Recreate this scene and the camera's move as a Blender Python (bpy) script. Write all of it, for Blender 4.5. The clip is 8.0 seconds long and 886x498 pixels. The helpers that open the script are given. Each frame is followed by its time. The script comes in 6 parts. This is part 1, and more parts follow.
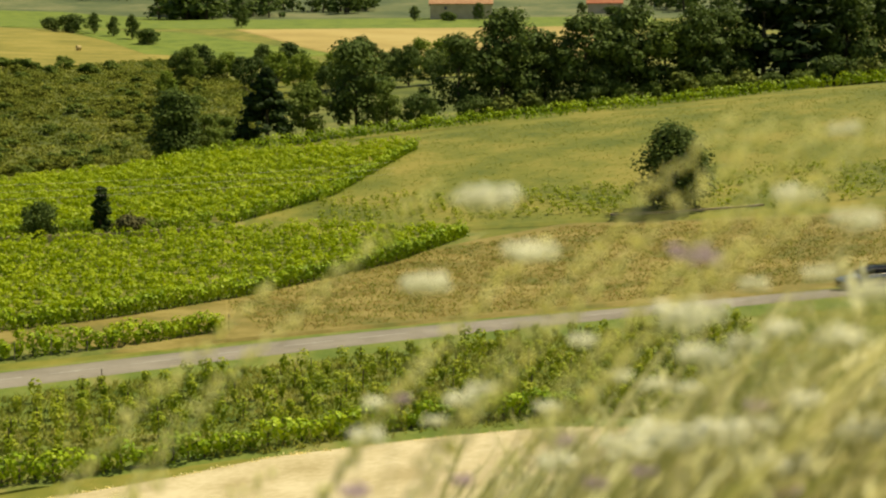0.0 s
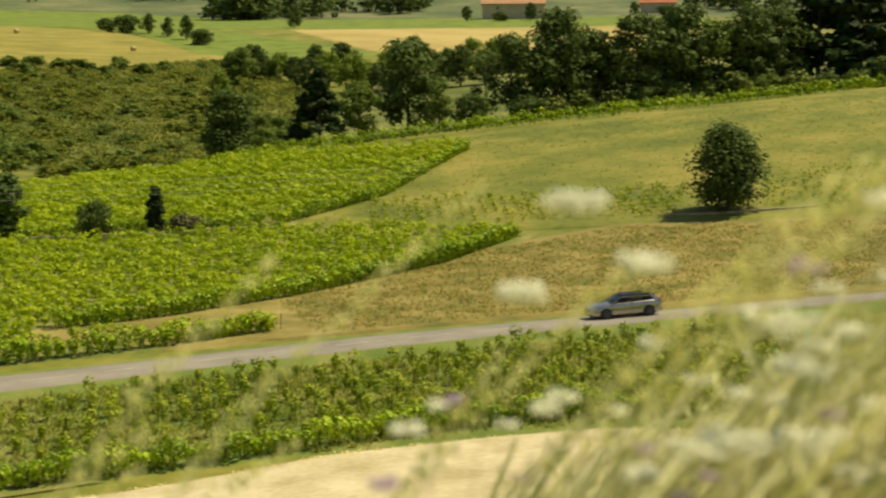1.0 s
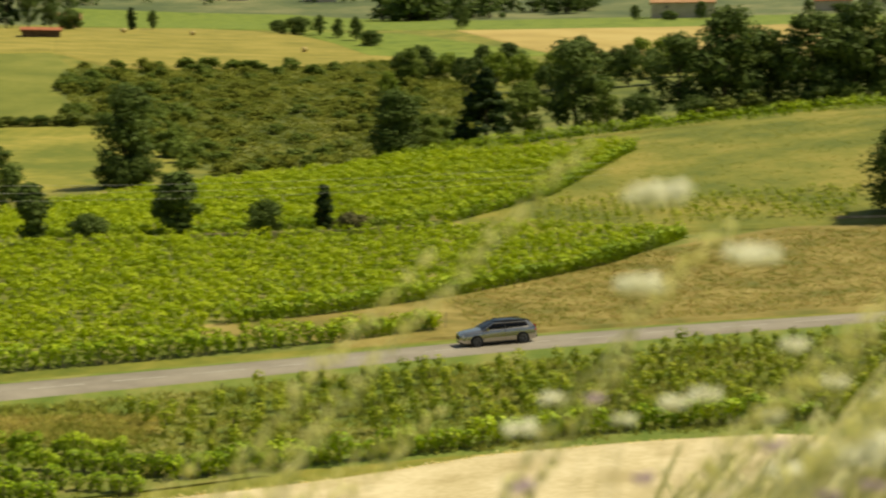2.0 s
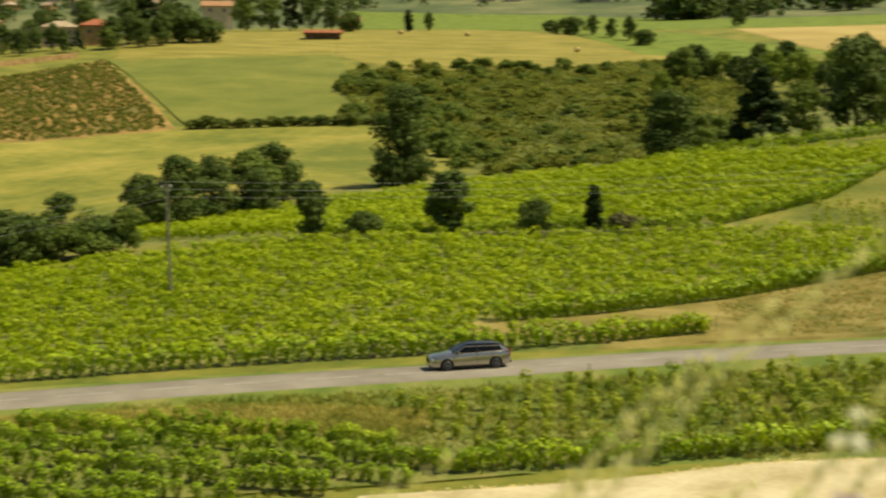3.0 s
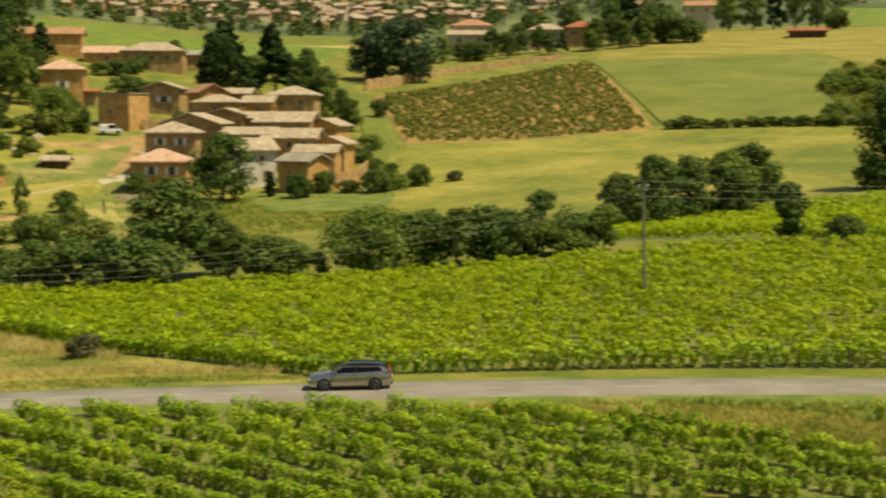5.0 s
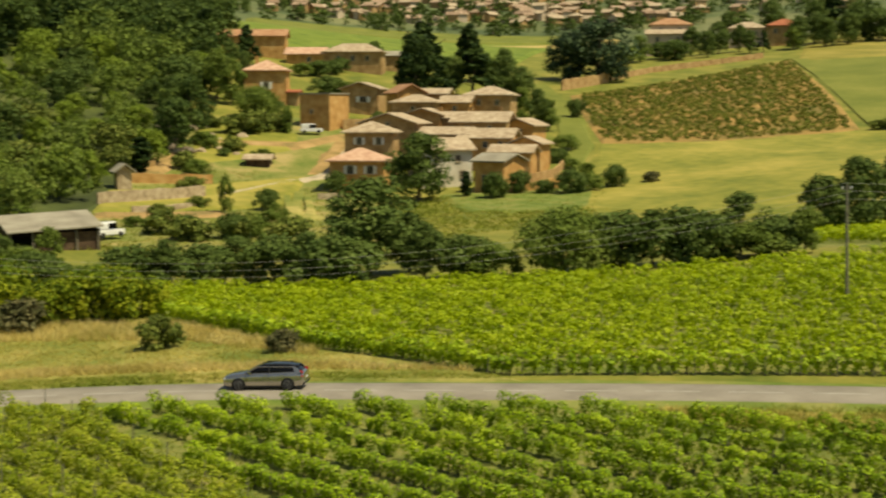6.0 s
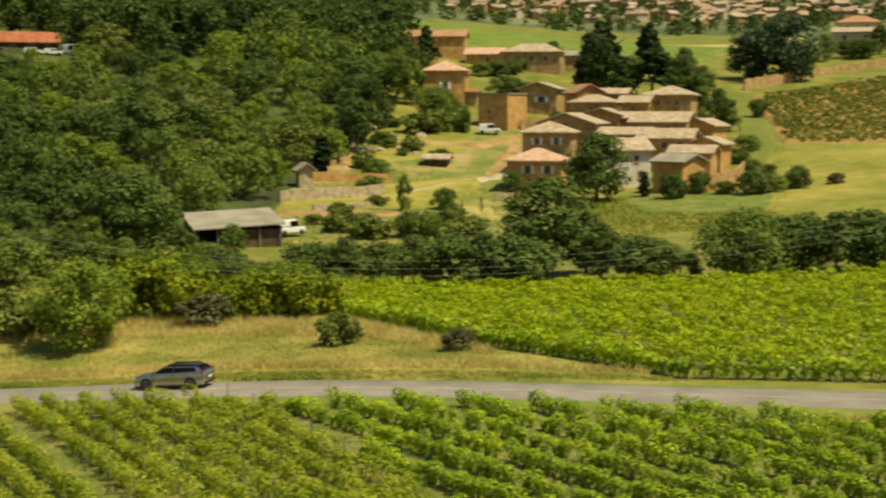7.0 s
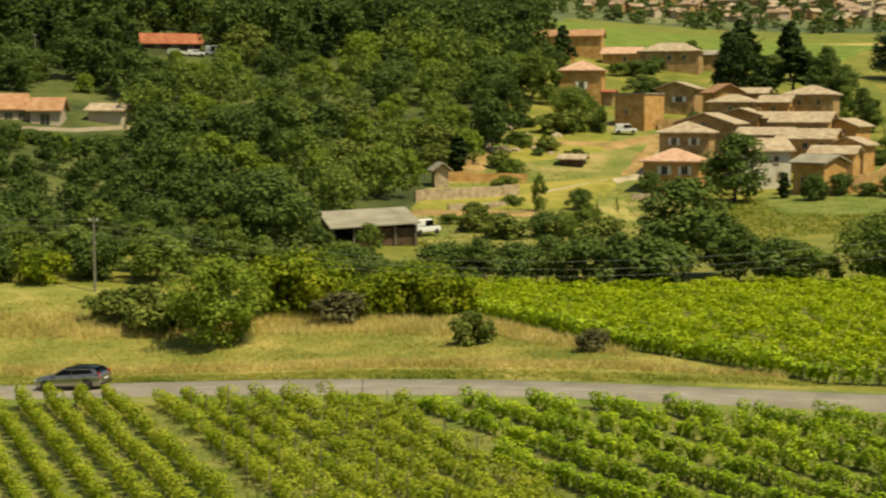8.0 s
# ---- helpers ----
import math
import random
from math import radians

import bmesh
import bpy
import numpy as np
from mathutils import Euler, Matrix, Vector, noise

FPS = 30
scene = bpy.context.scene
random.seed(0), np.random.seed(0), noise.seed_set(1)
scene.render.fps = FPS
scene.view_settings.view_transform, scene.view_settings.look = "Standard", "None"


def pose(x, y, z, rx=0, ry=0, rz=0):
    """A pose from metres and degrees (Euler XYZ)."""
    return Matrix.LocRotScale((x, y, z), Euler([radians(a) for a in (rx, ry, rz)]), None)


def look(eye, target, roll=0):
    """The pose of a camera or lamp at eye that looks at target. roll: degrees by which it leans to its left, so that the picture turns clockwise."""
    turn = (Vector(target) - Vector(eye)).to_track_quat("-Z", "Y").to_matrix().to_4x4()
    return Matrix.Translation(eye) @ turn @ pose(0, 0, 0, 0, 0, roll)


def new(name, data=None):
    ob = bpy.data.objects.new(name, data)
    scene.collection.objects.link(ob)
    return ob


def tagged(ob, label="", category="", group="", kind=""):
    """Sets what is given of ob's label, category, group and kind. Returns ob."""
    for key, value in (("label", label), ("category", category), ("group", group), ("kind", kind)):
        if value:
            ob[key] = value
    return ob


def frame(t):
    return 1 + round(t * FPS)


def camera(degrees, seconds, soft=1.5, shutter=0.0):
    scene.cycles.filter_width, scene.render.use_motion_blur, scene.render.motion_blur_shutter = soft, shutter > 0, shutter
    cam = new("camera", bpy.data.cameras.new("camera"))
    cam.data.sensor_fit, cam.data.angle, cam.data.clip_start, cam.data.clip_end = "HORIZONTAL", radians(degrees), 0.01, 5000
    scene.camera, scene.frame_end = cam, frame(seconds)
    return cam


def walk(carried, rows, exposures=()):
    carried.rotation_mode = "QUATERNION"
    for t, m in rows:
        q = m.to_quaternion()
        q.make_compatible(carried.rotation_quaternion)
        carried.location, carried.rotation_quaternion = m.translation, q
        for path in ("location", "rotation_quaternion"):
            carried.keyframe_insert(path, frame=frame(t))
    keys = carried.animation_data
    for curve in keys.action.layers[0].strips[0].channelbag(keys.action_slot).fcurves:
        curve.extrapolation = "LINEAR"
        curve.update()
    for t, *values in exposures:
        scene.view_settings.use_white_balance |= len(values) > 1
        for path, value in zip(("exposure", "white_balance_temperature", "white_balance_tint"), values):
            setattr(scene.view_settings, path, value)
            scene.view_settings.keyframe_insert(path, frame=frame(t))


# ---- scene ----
EYE = 16.0  # the lens stands 16 m above the road in the valley
cam = camera(34.0, 8.0, soft=2.2, shutter=0.5)
cam.data.dof.use_dof = True
cam.data.dof.focus_distance = 95.0
cam.data.dof.aperture_fstop = 2.7
PITCH = -5.45
# seconds, degrees of pan to the left
PAN = [(0.0, 0.0), (0.5, 0.37), (1.0, 2.04), (1.2, 2.95), (2.3, 11.68), (2.5, 14.0), (3.0, 19.25), (3.5, 23.94), (4.0, 29.06), (4.5, 33.56),
       (4.7, 35.36), (5.8, 44.2), (6.0, 45.66), (6.5, 49.0), (7.0, 52.66), (7.5, 55.6), (8.0, 58.0)]
walk(cam, [(t, pose(0, 0, EYE, 90 + PITCH, 0, yaw)) for t, yaw in PAN])

# ---- light ----
SUN_BEARING, SUN_HEIGHT = -69.0, 61.0
world = bpy.data.worlds.new("sky")
scene.world = world
world.use_nodes = True
sky = world.node_tree.nodes.new("ShaderNodeTexSky")
sky.sky_type, sky.sun_disc = "NISHITA", False
sky.sun_elevation, sky.sun_rotation = radians(SUN_HEIGHT), radians(-SUN_BEARING)
world.node_tree.nodes["Background"].inputs[1].default_value = 0.07
world.node_tree.links.new(sky.outputs[0], world.node_tree.nodes["Background"].inputs[0])
sun = new("sun", bpy.data.lights.new("sun", "SUN"))
sun.data.energy, sun.data.angle, sun.data.color = 4.2, radians(0.5), (1.0, 0.93, 0.74)
sun.matrix_world = look((0, 0, 300), Vector((0, 0, 300)) - Vector((-math.sin(radians(SUN_BEARING)) * math.cos(radians(SUN_HEIGHT)), math.cos(radians(SUN_BEARING)) * math.cos(radians(SUN_HEIGHT)), math.sin(radians(SUN_HEIGHT)))))
scene.view_settings.exposure = 0.3
scene.view_settings.use_white_balance = True
scene.view_settings.white_balance_temperature, scene.view_settings.white_balance_tint = 7900, 2


# ---- lie of the land: heights in metres under the lens, by bearing (degrees to the left) and distance ----
BEARINGS = (-22, 0, 14, 28, 42, 56, 76)
DISTANCES = (62, 85, 105, 130, 180, 240, 300, 400, 520, 800, 1500)
HEIGHTS = (
    (-14, -13, -11.2, -7, 3, 7, 11, 18, 28, 58, 145),
    (-15, -14, -12.3, -9.4, -3, -0.5, 5, 14, 27, 58, 145),
    (-16, -14.7, -13.1, -11.2, -8.3, -8, 0, 11, 27, 52, 145),
    (-16.3, -15, -13.4, -12, -13, -9, -4.5, 11, 26, 50, 145),
    (-16.6, -15.6, -15.2, -15, -14.5, -12, -4, 8, 21, 38, 150),
    (-17, -16.2, -16.4, -16.2, -15.5, -11.5, 0, 17, 33, 54, 150),
    (-18, -18.3, -18.2, -15.5, -12, -4, 7, 28, 55, 92, 170),
)
ROAD = ((-30, 112), (-16, 100), (-5, 92), (12, 84.5), (24, 81), (36, 80), (50, 81.5), (58, 84.5), (63, 87.5), (72, 94.5), (90, 112))


def smooth_table(xs, ys, x):
    """A smooth curve through the given values (Catmull-Rom), level past its ends."""
    if x <= xs[0]:
        return ys[0]
    if x >= xs[-1]:
        return ys[-1]
    i = 0
    while xs[i + 1] < x:
        i += 1
    u = (x - xs[i]) / (xs[i + 1] - xs[i])
    h = xs[i + 1] - xs[i]
    d = (ys[i + 1] - ys[i]) / h
    m0 = d if i == 0 else 0.5 * (d + (ys[i] - ys[i - 1]) / (xs[i] - xs[i - 1]))
    m1 = d if i + 2 == len(xs) else 0.5 * (d + (ys[i + 2] - ys[i + 1]) / (xs[i + 2] - xs[i + 1]))
    return ((2 * u**3 - 3 * u**2 + 1) * ys[i] + (u**3 - 2 * u**2 + u) * h * m0 + (3 * u**2 - 2 * u**3) * ys[i + 1] + (u**3 - u**2) * h * m1)


def bank(az, r):
    """The hillside at the camera's feet: steep, with a fuller shoulder to the right."""
    k = 1 / (1 + math.exp((az - 4) / 5))
    left = smooth_table((0, 3, 12, 30, 50, 62), (-0.85, -1.9, -5.4, -11.0, -14.6, -16.6), r)
    right = smooth_table((0, 3, 12, 30, 50, 62), (-0.8, -1.0, -3.6, -9.0, -13.4, -14.8), r)
    return k * right + (1 - k) * left


LANDS = {}


def land(az, r):
    """Height of the ground."""
    if az > 100:
        u = (az - 100) / 80.0
        u = u * u * (3 - 2 * u)
        return (1 - u) * land(100.0, r) + u * land(-180.0, r)
    if r < 62:
        far = land(az, 62.0)
        w = max(0.0, (r - 45) / 17.0)
        w = w * w * (3 - 2 * w)
        return bank(az, r) * (1 - w) + far * w
    a = max(-22.0, min(76.0, az))
    key = round(r, 2)
    if key not in LANDS:
        lr = [math.log(d) for d in DISTANCES]
        LANDS[key] = [smooth_table(lr, row, math.log(r)) for row in HEIGHTS]
    return smooth_table(BEARINGS, LANDS[key], a)


def at(az, r, up=0.0):
    """The place at a bearing and distance, on the ground or up metres above it."""
    a = radians(az)
    return Vector((-r * math.sin(a), r * math.cos(a), EYE + land(az, r) + up))


def ground_z(x, y):
    return EYE + land(math.degrees(math.atan2(-x, y)), math.hypot(x, y))


def road_r(az):
    return smooth_table([p[0] for p in ROAD], [p[1] for p in ROAD], az)


# ---- materials ----
def material(name, tones, size=1.0, rough=0.85, bump=0.0, fine=0.0, leaf=0.0, island=0.0, metal=0.0, coat=0.0, spec=0.3, obvar=0.0, stretch=(1, 1, 1)):
    """A surface whose tones (2 or 3 colours) are mixed by noise at two scales. size: metres of the large patches; leaf: share of light let through."""
    m = bpy.data.materials.new(name)
    m.use_nodes = True
    nt = m.node_tree
    n, l = nt.nodes, nt.links
    b = n["Principled BSDF"]
    geo = n.new("ShaderNodeNewGeometry")
    mp = n.new("ShaderNodeMapping")
    mp.inputs["Scale"].default_value = stretch
    tc = n.new("ShaderNodeTexCoord")
    l.new(tc.outputs["Object"], mp.inputs[0])
    big, small = n.new("ShaderNodeTexNoise"), n.new("ShaderNodeTexNoise")
    big.inputs["Scale"].default_value, big.inputs["Detail"].default_value = 1.0 / size, 5.0
    small.inputs["Scale"].default_value, small.inputs["Detail"].default_value = 9.0 / size, 6.0
    l.new(mp.outputs[0], big.inputs["Vector"])
    l.new(mp.outputs[0], small.inputs["Vector"])
    f = n.new("ShaderNodeMath")
    f.operation = "MULTIPLY_ADD"
    l.new(small.outputs[0], f.inputs[0])
    f.inputs[1].default_value = 0.45 + fine
    k = n.new("ShaderNodeMath")
    k.operation = "MULTIPLY_ADD"
    l.new(big.outputs[0], k.inputs[0])
    k.inputs[1].default_value, k.inputs[2].default_value = 1.5, -0.48 - fine * 0.5
    l.new(k.outputs[0], f.inputs[2])
    fac = f
    if island or obvar:
        if island:
            src = geo.outputs["Random Per Island"]
        else:
            src = n.new("ShaderNodeObjectInfo").outputs["Random"]
        g = n.new("ShaderNodeMath")
        g.operation = "MULTIPLY_ADD"
        l.new(src, g.inputs[0])
        g.inputs[1].default_value = island or obvar
        h = n.new("ShaderNodeMath")
        h.operation = "SUBTRACT"
        l.new(f.outputs[0], h.inputs[0])
        h.inputs[1].default_value = (island or obvar) * 0.5
        l.new(h.outputs[0], g.inputs[2])
        fac = g
    ramp = n.new("ShaderNodeValToRGB")
    ramp.color_ramp.elements[0].position, ramp.color_ramp.elements[1].position = 0.2, 0.8
    ramp.color_ramp.elements[0].color, ramp.color_ramp.elements[1].color = (*tones[0], 1), (*tones[-1], 1)
    if len(tones) > 2:
        ramp.color_ramp.elements.new(0.5).color = (*tones[1], 1)
    l.new(fac.outputs[0], ramp.inputs[0])
    l.new(ramp.outputs[0], b.inputs["Base Color"])
    b.inputs["Roughness"].default_value, b.inputs["Metallic"].default_value = rough, metal
    b.inputs["Specular IOR Level"].default_value = spec
    b.inputs["Coat Weight"].default_value = coat
    if bump:
        bp = n.new("ShaderNodeBump")
        bp.inputs["Strength"].default_value, bp.inputs["Distance"].default_value = min(1, bump * 2), bump
        l.new(small.outputs[0], bp.inputs["Height"])
        l.new(bp.outputs[0], b.inputs["Normal"])
    if leaf:
        tr = n.new("ShaderNodeBsdfTranslucent")
        mix = n.new("ShaderNodeMixShader")
        mix.inputs[0].default_value = leaf
        hs = n.new("ShaderNodeHueSaturation")
        hs.inputs["Hue"].default_value, hs.inputs["Saturation"].default_value, hs.inputs["Value"].default_value = 0.495, 1.0, 1.3
        l.new(ramp.outputs[0], hs.inputs["Color"])
        l.new(hs.outputs[0], tr.inputs[0])
        l.new(b.outputs[0], mix.inputs[1])
        l.new(tr.outputs[0], mix.inputs[2])
        l.new(mix.outputs[0], n["Material Output"].inputs[0])
    return m


def glass_material(name, tone, rough=0.05, spec=0.7):
    m = bpy.data.materials.new(name)
    m.use_nodes = True
    b = m.node_tree.nodes["Principled BSDF"]
    b.inputs["Base Color"].default_value, b.inputs["Roughness"].default_value = (*tone, 1), rough
    b.inputs["Specular IOR Level"].default_value = spec
    return m


M_MEADOW = material("meadow", ((0.095, 0.122, 0.016), (0.172, 0.177, 0.027), (0.265, 0.228, 0.05)), 8, bump=0.06, fine=0.2)
M_BROWN = material("dry_brown_grass", ((0.12, 0.125, 0.025), (0.215, 0.17, 0.045), (0.31, 0.25, 0.085)), 4, bump=0.1, stretch=(1, 1.8, 1))
M_YELLOW = material("yellow_grass", ((0.125, 0.16, 0.026), (0.225, 0.225, 0.05), (0.40, 0.33, 0.11)), 6, bump=0.08)
M_PASTURE = material("dry_pasture", ((0.12, 0.145, 0.018), (0.22, 0.212, 0.034), (0.34, 0.285, 0.062)), 22, bump=0.1, fine=0.35)
M_VERGE = material("green_verge", ((0.09, 0.14, 0.02), (0.15, 0.19, 0.035), (0.24, 0.23, 0.07)), 3, bump=0.05)
M_HAY = material("cut_hay_field", ((0.175, 0.165, 0.028), (0.25, 0.215, 0.042), (0.33, 0.27, 0.068)), 14, fine=0.25, stretch=(1, 2.2, 1))
M_TAN = material("ripe_corn_field", ((0.33, 0.245, 0.08), (0.40, 0.30, 0.10), (0.45, 0.345, 0.13)), 25)
M_GREEN = material("green_grass_field", ((0.12, 0.142, 0.020), (0.155, 0.172, 0.028), (0.205, 0.205, 0.040)), 12, fine=0.15)
M_FARVINE = material("far_vine_field", ((0.09, 0.14, 0.015), (0.145, 0.195, 0.024), (0.195, 0.235, 0.035)), 6, bump=0.2)
M_PALE = material("pale_cut_field", ((0.40, 0.325, 0.175), (0.52, 0.435, 0.265), (0.63, 0.54, 0.36)), 3, bump=0.04, fine=0.2)
M_SOIL = material("vineyard_soil", ((0.09, 0.125, 0.02), (0.15, 0.17, 0.036), (0.24, 0.215, 0.065)), 2, bump=0.05, fine=0.2)
M_REDSOIL = material("ochre_soil", ((0.19, 0.15, 0.05), (0.32, 0.205, 0.08), (0.44, 0.29, 0.13)), 4, bump=0.1, fine=0.2)
M_YOUNGSOIL = material("young_vineyard_soil", ((0.15, 0.13, 0.035), (0.27, 0.175, 0.05), (0.40, 0.245, 0.08)), 9, bump=0.1, fine=0.2)
M_SLOPE = material("dry_village_slope", ((0.115, 0.155, 0.026), (0.20, 0.205, 0.05), (0.37, 0.285, 0.115)), 6, bump=0.12, fine=0.15)
M_SCRUB = material("scrub_ground", ((0.07, 0.092, 0.016), (0.115, 0.138, 0.026), (0.20, 0.20, 0.05)), 9, bump=0.3)
# floor of the wood, with the shade under the trees put into its dark tones
M_WOODFLOOR_SHADED = material("shaded_wood_floor", ((0.03, 0.04, 0.01), (0.07, 0.09, 0.02), (0.13, 0.14, 0.04)), 12)
# far slopes; the bluish distance haze is mixed into these tones
M_FARHILL_HAZED = material("hazed_far_hillside", ((0.055, 0.082, 0.032), (0.10, 0.127, 0.048), (0.19, 0.19, 0.085)), 45, fine=0.2)
M_ASPHALT = material("worn_asphalt", ((0.205, 0.18, 0.15), (0.25, 0.222, 0.187), (0.29, 0.26, 0.22)), 2.5, bump=0.008, fine=0.1)
M_PAINT = material("worn_road_paint", ((0.33, 0.31, 0.27), (0.48, 0.46, 0.42)), 0.6)
M_TRACK = material("dirt_track", ((0.30, 0.25, 0.16), (0.42, 0.35, 0.25), (0.52, 0.45, 0.34)), 4)
M_VINE = material("vine_leaves", ((0.20, 0.285, 0.008), (0.315, 0.405, 0.013), (0.44, 0.515, 0.028)), 2.5, rough=0.55, leaf=0.34, island=0.5, spec=0.22)
M_VINE_DARK = material("vine_leaves_deep", ((0.135, 0.225, 0.008), (0.26, 0.375, 0.014), (0.42, 0.52, 0.03)), 3, rough=0.55, leaf=0.17, island=0.5, spec=0.22)
M_VINE_PALE = material("weedy_vine_leaves", ((0.17, 0.235, 0.012), (0.285, 0.345, 0.022), (0.41, 0.43, 0.052)), 2.5, rough=0.6, leaf=0.3, island=0.55, spec=0.2)
M_LEAF = material("broad_leaves", ((0.052, 0.085, 0.020), (0.092, 0.136, 0.032), (0.140, 0.190, 0.048)), 3, rough=0.6, leaf=0.22, island=0.35, spec=0.08)
M_LEAF_LIGHT = material("light_leaves", ((0.085, 0.128, 0.022), (0.135, 0.188, 0.036), (0.195, 0.25, 0.055)), 3, rough=0.6, leaf=0.28, island=0.35, spec=0.08)
M_LEAF_DEEP = material("deep_green_leaves", ((0.032, 0.058, 0.014), (0.062, 0.098, 0.022), (0.105, 0.148, 0.034)), 3, rough=0.6, leaf=0.2, island=0.35, spec=0.08)
M_LEAF_FRESH = material("fresh_green_leaves", ((0.10, 0.155, 0.02), (0.175, 0.24, 0.032), (0.255, 0.32, 0.05)), 3, rough=0.6, leaf=0.28, island=0.35, spec=0.08)
M_LEAF_DARK = material("dark_needles", ((0.012, 0.028, 0.008), (0.028, 0.05, 0.012), (0.05, 0.08, 0.018)), 2.5, rough=0.65, leaf=0.1, island=0.8, spec=0.08)
M_LEAF_BLUE = material("cedar_needles", ((0.02, 0.04, 0.018), (0.045, 0.075, 0.035), (0.085, 0.125, 0.06)), 3, rough=0.65, leaf=0.1, island=0.8, spec=0.08)
M_LEAF_OLIVE = material("olive_scrub_leaves", ((0.075, 0.105, 0.022), (0.135, 0.168, 0.034), (0.21, 0.235, 0.055)), 3, rough=0.7, leaf=0.18, island=0.7, spec=0.08)
M_SCRUBLEAF = material("low_scrub_leaves", ((0.115, 0.145, 0.023), (0.19, 0.215, 0.036), (0.285, 0.285, 0.058)), 9, rough=0.75, leaf=0.2, island=0.5, spec=0.06)
M_YOUNGVINE = material("young_vine_leaves", ((0.08, 0.112, 0.018), (0.135, 0.16, 0.028), (0.20, 0.205, 0.044)), 8, rough=0.7, leaf=0.18, island=0.6, spec=0.06)
M_LEAF_YELLOW = material("yellow_green_leaves", ((0.07, 0.115, 0.012), (0.175, 0.23, 0.018), (0.33, 0.355, 0.03)), 2, rough=0.6, leaf=0.3, island=0.5, spec=0.08)
M_LEAF_GREY = material("dry_twigs", ((0.06, 0.066, 0.028), (0.102, 0.10, 0.045), (0.155, 0.142, 0.066)), 2, rough=0.9, leaf=0.1, island=0.6, spec=0.08)
M_BARK = material("bark", ((0.05, 0.04, 0.028), (0.10, 0.08, 0.055), (0.16, 0.13, 0.09)), 0.5, bump=0.03)
M_STAKE = material("grey_stake", ((0.15, 0.135, 0.10), (0.24, 0.215, 0.17)), 0.3)
M_STRAW = material("dry_grass_blades", ((0.68, 0.59, 0.25), (0.80, 0.71, 0.36), (0.89, 0.82, 0.50)), 2, leaf=0.5, island=0.9)
M_BLADE = material("green_grass_blades", ((0.23, 0.25, 0.075), (0.41, 0.40, 0.145), (0.68, 0.62, 0.33)), 0.5, leaf=0.5, island=0.9)
M_STEM = material("pale_seeding_stems", ((0.66, 0.645, 0.31), (0.77, 0.75, 0.41), (0.85, 0.83, 0.54)), 2, leaf=0.6, island=0.6)
M_TUFT_BROWN = material("brown_tufts", ((0.24, 0.195, 0.055), (0.34, 0.265, 0.08), (0.46, 0.365, 0.13)), 4, leaf=0.3, island=0.4, spec=0.05)
M_TUFT_YELLOW = material("yellow_tufts", ((0.26, 0.255, 0.055), (0.40, 0.35, 0.09), (0.58, 0.47, 0.17)), 6, leaf=0.3, island=0.4, spec=0.05)
M_TUFT_TALL = material("tall_straw_tufts", ((0.42, 0.35, 0.11), (0.56, 0.46, 0.17), (0.70, 0.59, 0.27)), 5, leaf=0.35, island=0.5, spec=0.05)
M_TUFT_GREEN = material("green_tufts", ((0.16, 0.20, 0.03), (0.245, 0.27, 0.05), (0.35, 0.335, 0.085)), 6, leaf=0.3, island=0.4, spec=0.05)
M_PETAL = material("white_petals", ((0.80, 0.80, 0.64), (0.91, 0.90, 0.80)), 0.05, leaf=0.35, rough=0.7)
M_LILAC = material("lilac_petals", ((0.55, 0.42, 0.53), (0.70, 0.58, 0.68)), 0.05, leaf=0.35, rough=0.7)
M_STONE_OCHRE = material("ochre_stone_wall", ((0.37, 0.195, 0.065), (0.50, 0.28, 0.10), (0.59, 0.375, 0.16)), 1.6, bump=0.04, fine=0.25)
M_STONE_BROWN = material("brown_stone_wall", ((0.26, 0.155, 0.065), (0.39, 0.245, 0.11), (0.50, 0.34, 0.17)), 1.4, bump=0.04, fine=0.25)
M_PLASTER = material("pale_plaster", ((0.52, 0.47, 0.38), (0.64, 0.58, 0.48), (0.70, 0.65, 0.56)), 2.5, bump=0.01)
M_CREAM = material("cream_render", ((0.45, 0.36, 0.26), (0.56, 0.46, 0.35)), 3, bump=0.01)
M_ROOF = material("faded_roof_tiles", ((0.27, 0.195, 0.13), (0.40, 0.31, 0.215), (0.50, 0.41, 0.30)), 1.0, bump=0.05, fine=0.3)
M_ROOF_PINK = material("pink_roof_tiles", ((0.40, 0.22, 0.15), (0.52, 0.32, 0.22), (0.60, 0.41, 0.30)), 1.0, bump=0.05, fine=0.25)
M_ROOF_RED = material("red_roof_tiles", ((0.25, 0.08, 0.04), (0.34, 0.115, 0.058), (0.42, 0.16, 0.085)), 1.5, bump=0.04)
M_ROOF_ORANGE = material("orange_roof_tiles", ((0.30, 0.145, 0.075), (0.38, 0.205, 0.112), (0.45, 0.27, 0.16)), 1.2, bump=0.04)
M_ROOF_TOWN = material("old_town_tiles", ((0.20, 0.135, 0.09), (0.30, 0.205, 0.14), (0.39, 0.285, 0.20)), 2.0, bump=0.04, obvar=0.5)
M_SHEET = material("grey_roof_sheet", ((0.22, 0.195, 0.15), (0.30, 0.27, 0.21), (0.36, 0.33, 0.26)), 2.5, rough=0.6)
M_BOARD = material("dark_barn_boards", ((0.05, 0.03, 0.02), (0.09, 0.055, 0.035), (0.14, 0.09, 0.055)), 0.8, bump=0.02)
M_SHUTTER = material("white_shutter", ((0.66, 0.66, 0.64), (0.78, 0.78, 0.76)), 1.0)
M_PANE = glass_material("window_pane", (0.03, 0.035, 0.04))
M_POLE = material("weathered_pole", ((0.15, 0.14, 0.11), (0.24, 0.22, 0.175)), 0.4, bump=0.01)
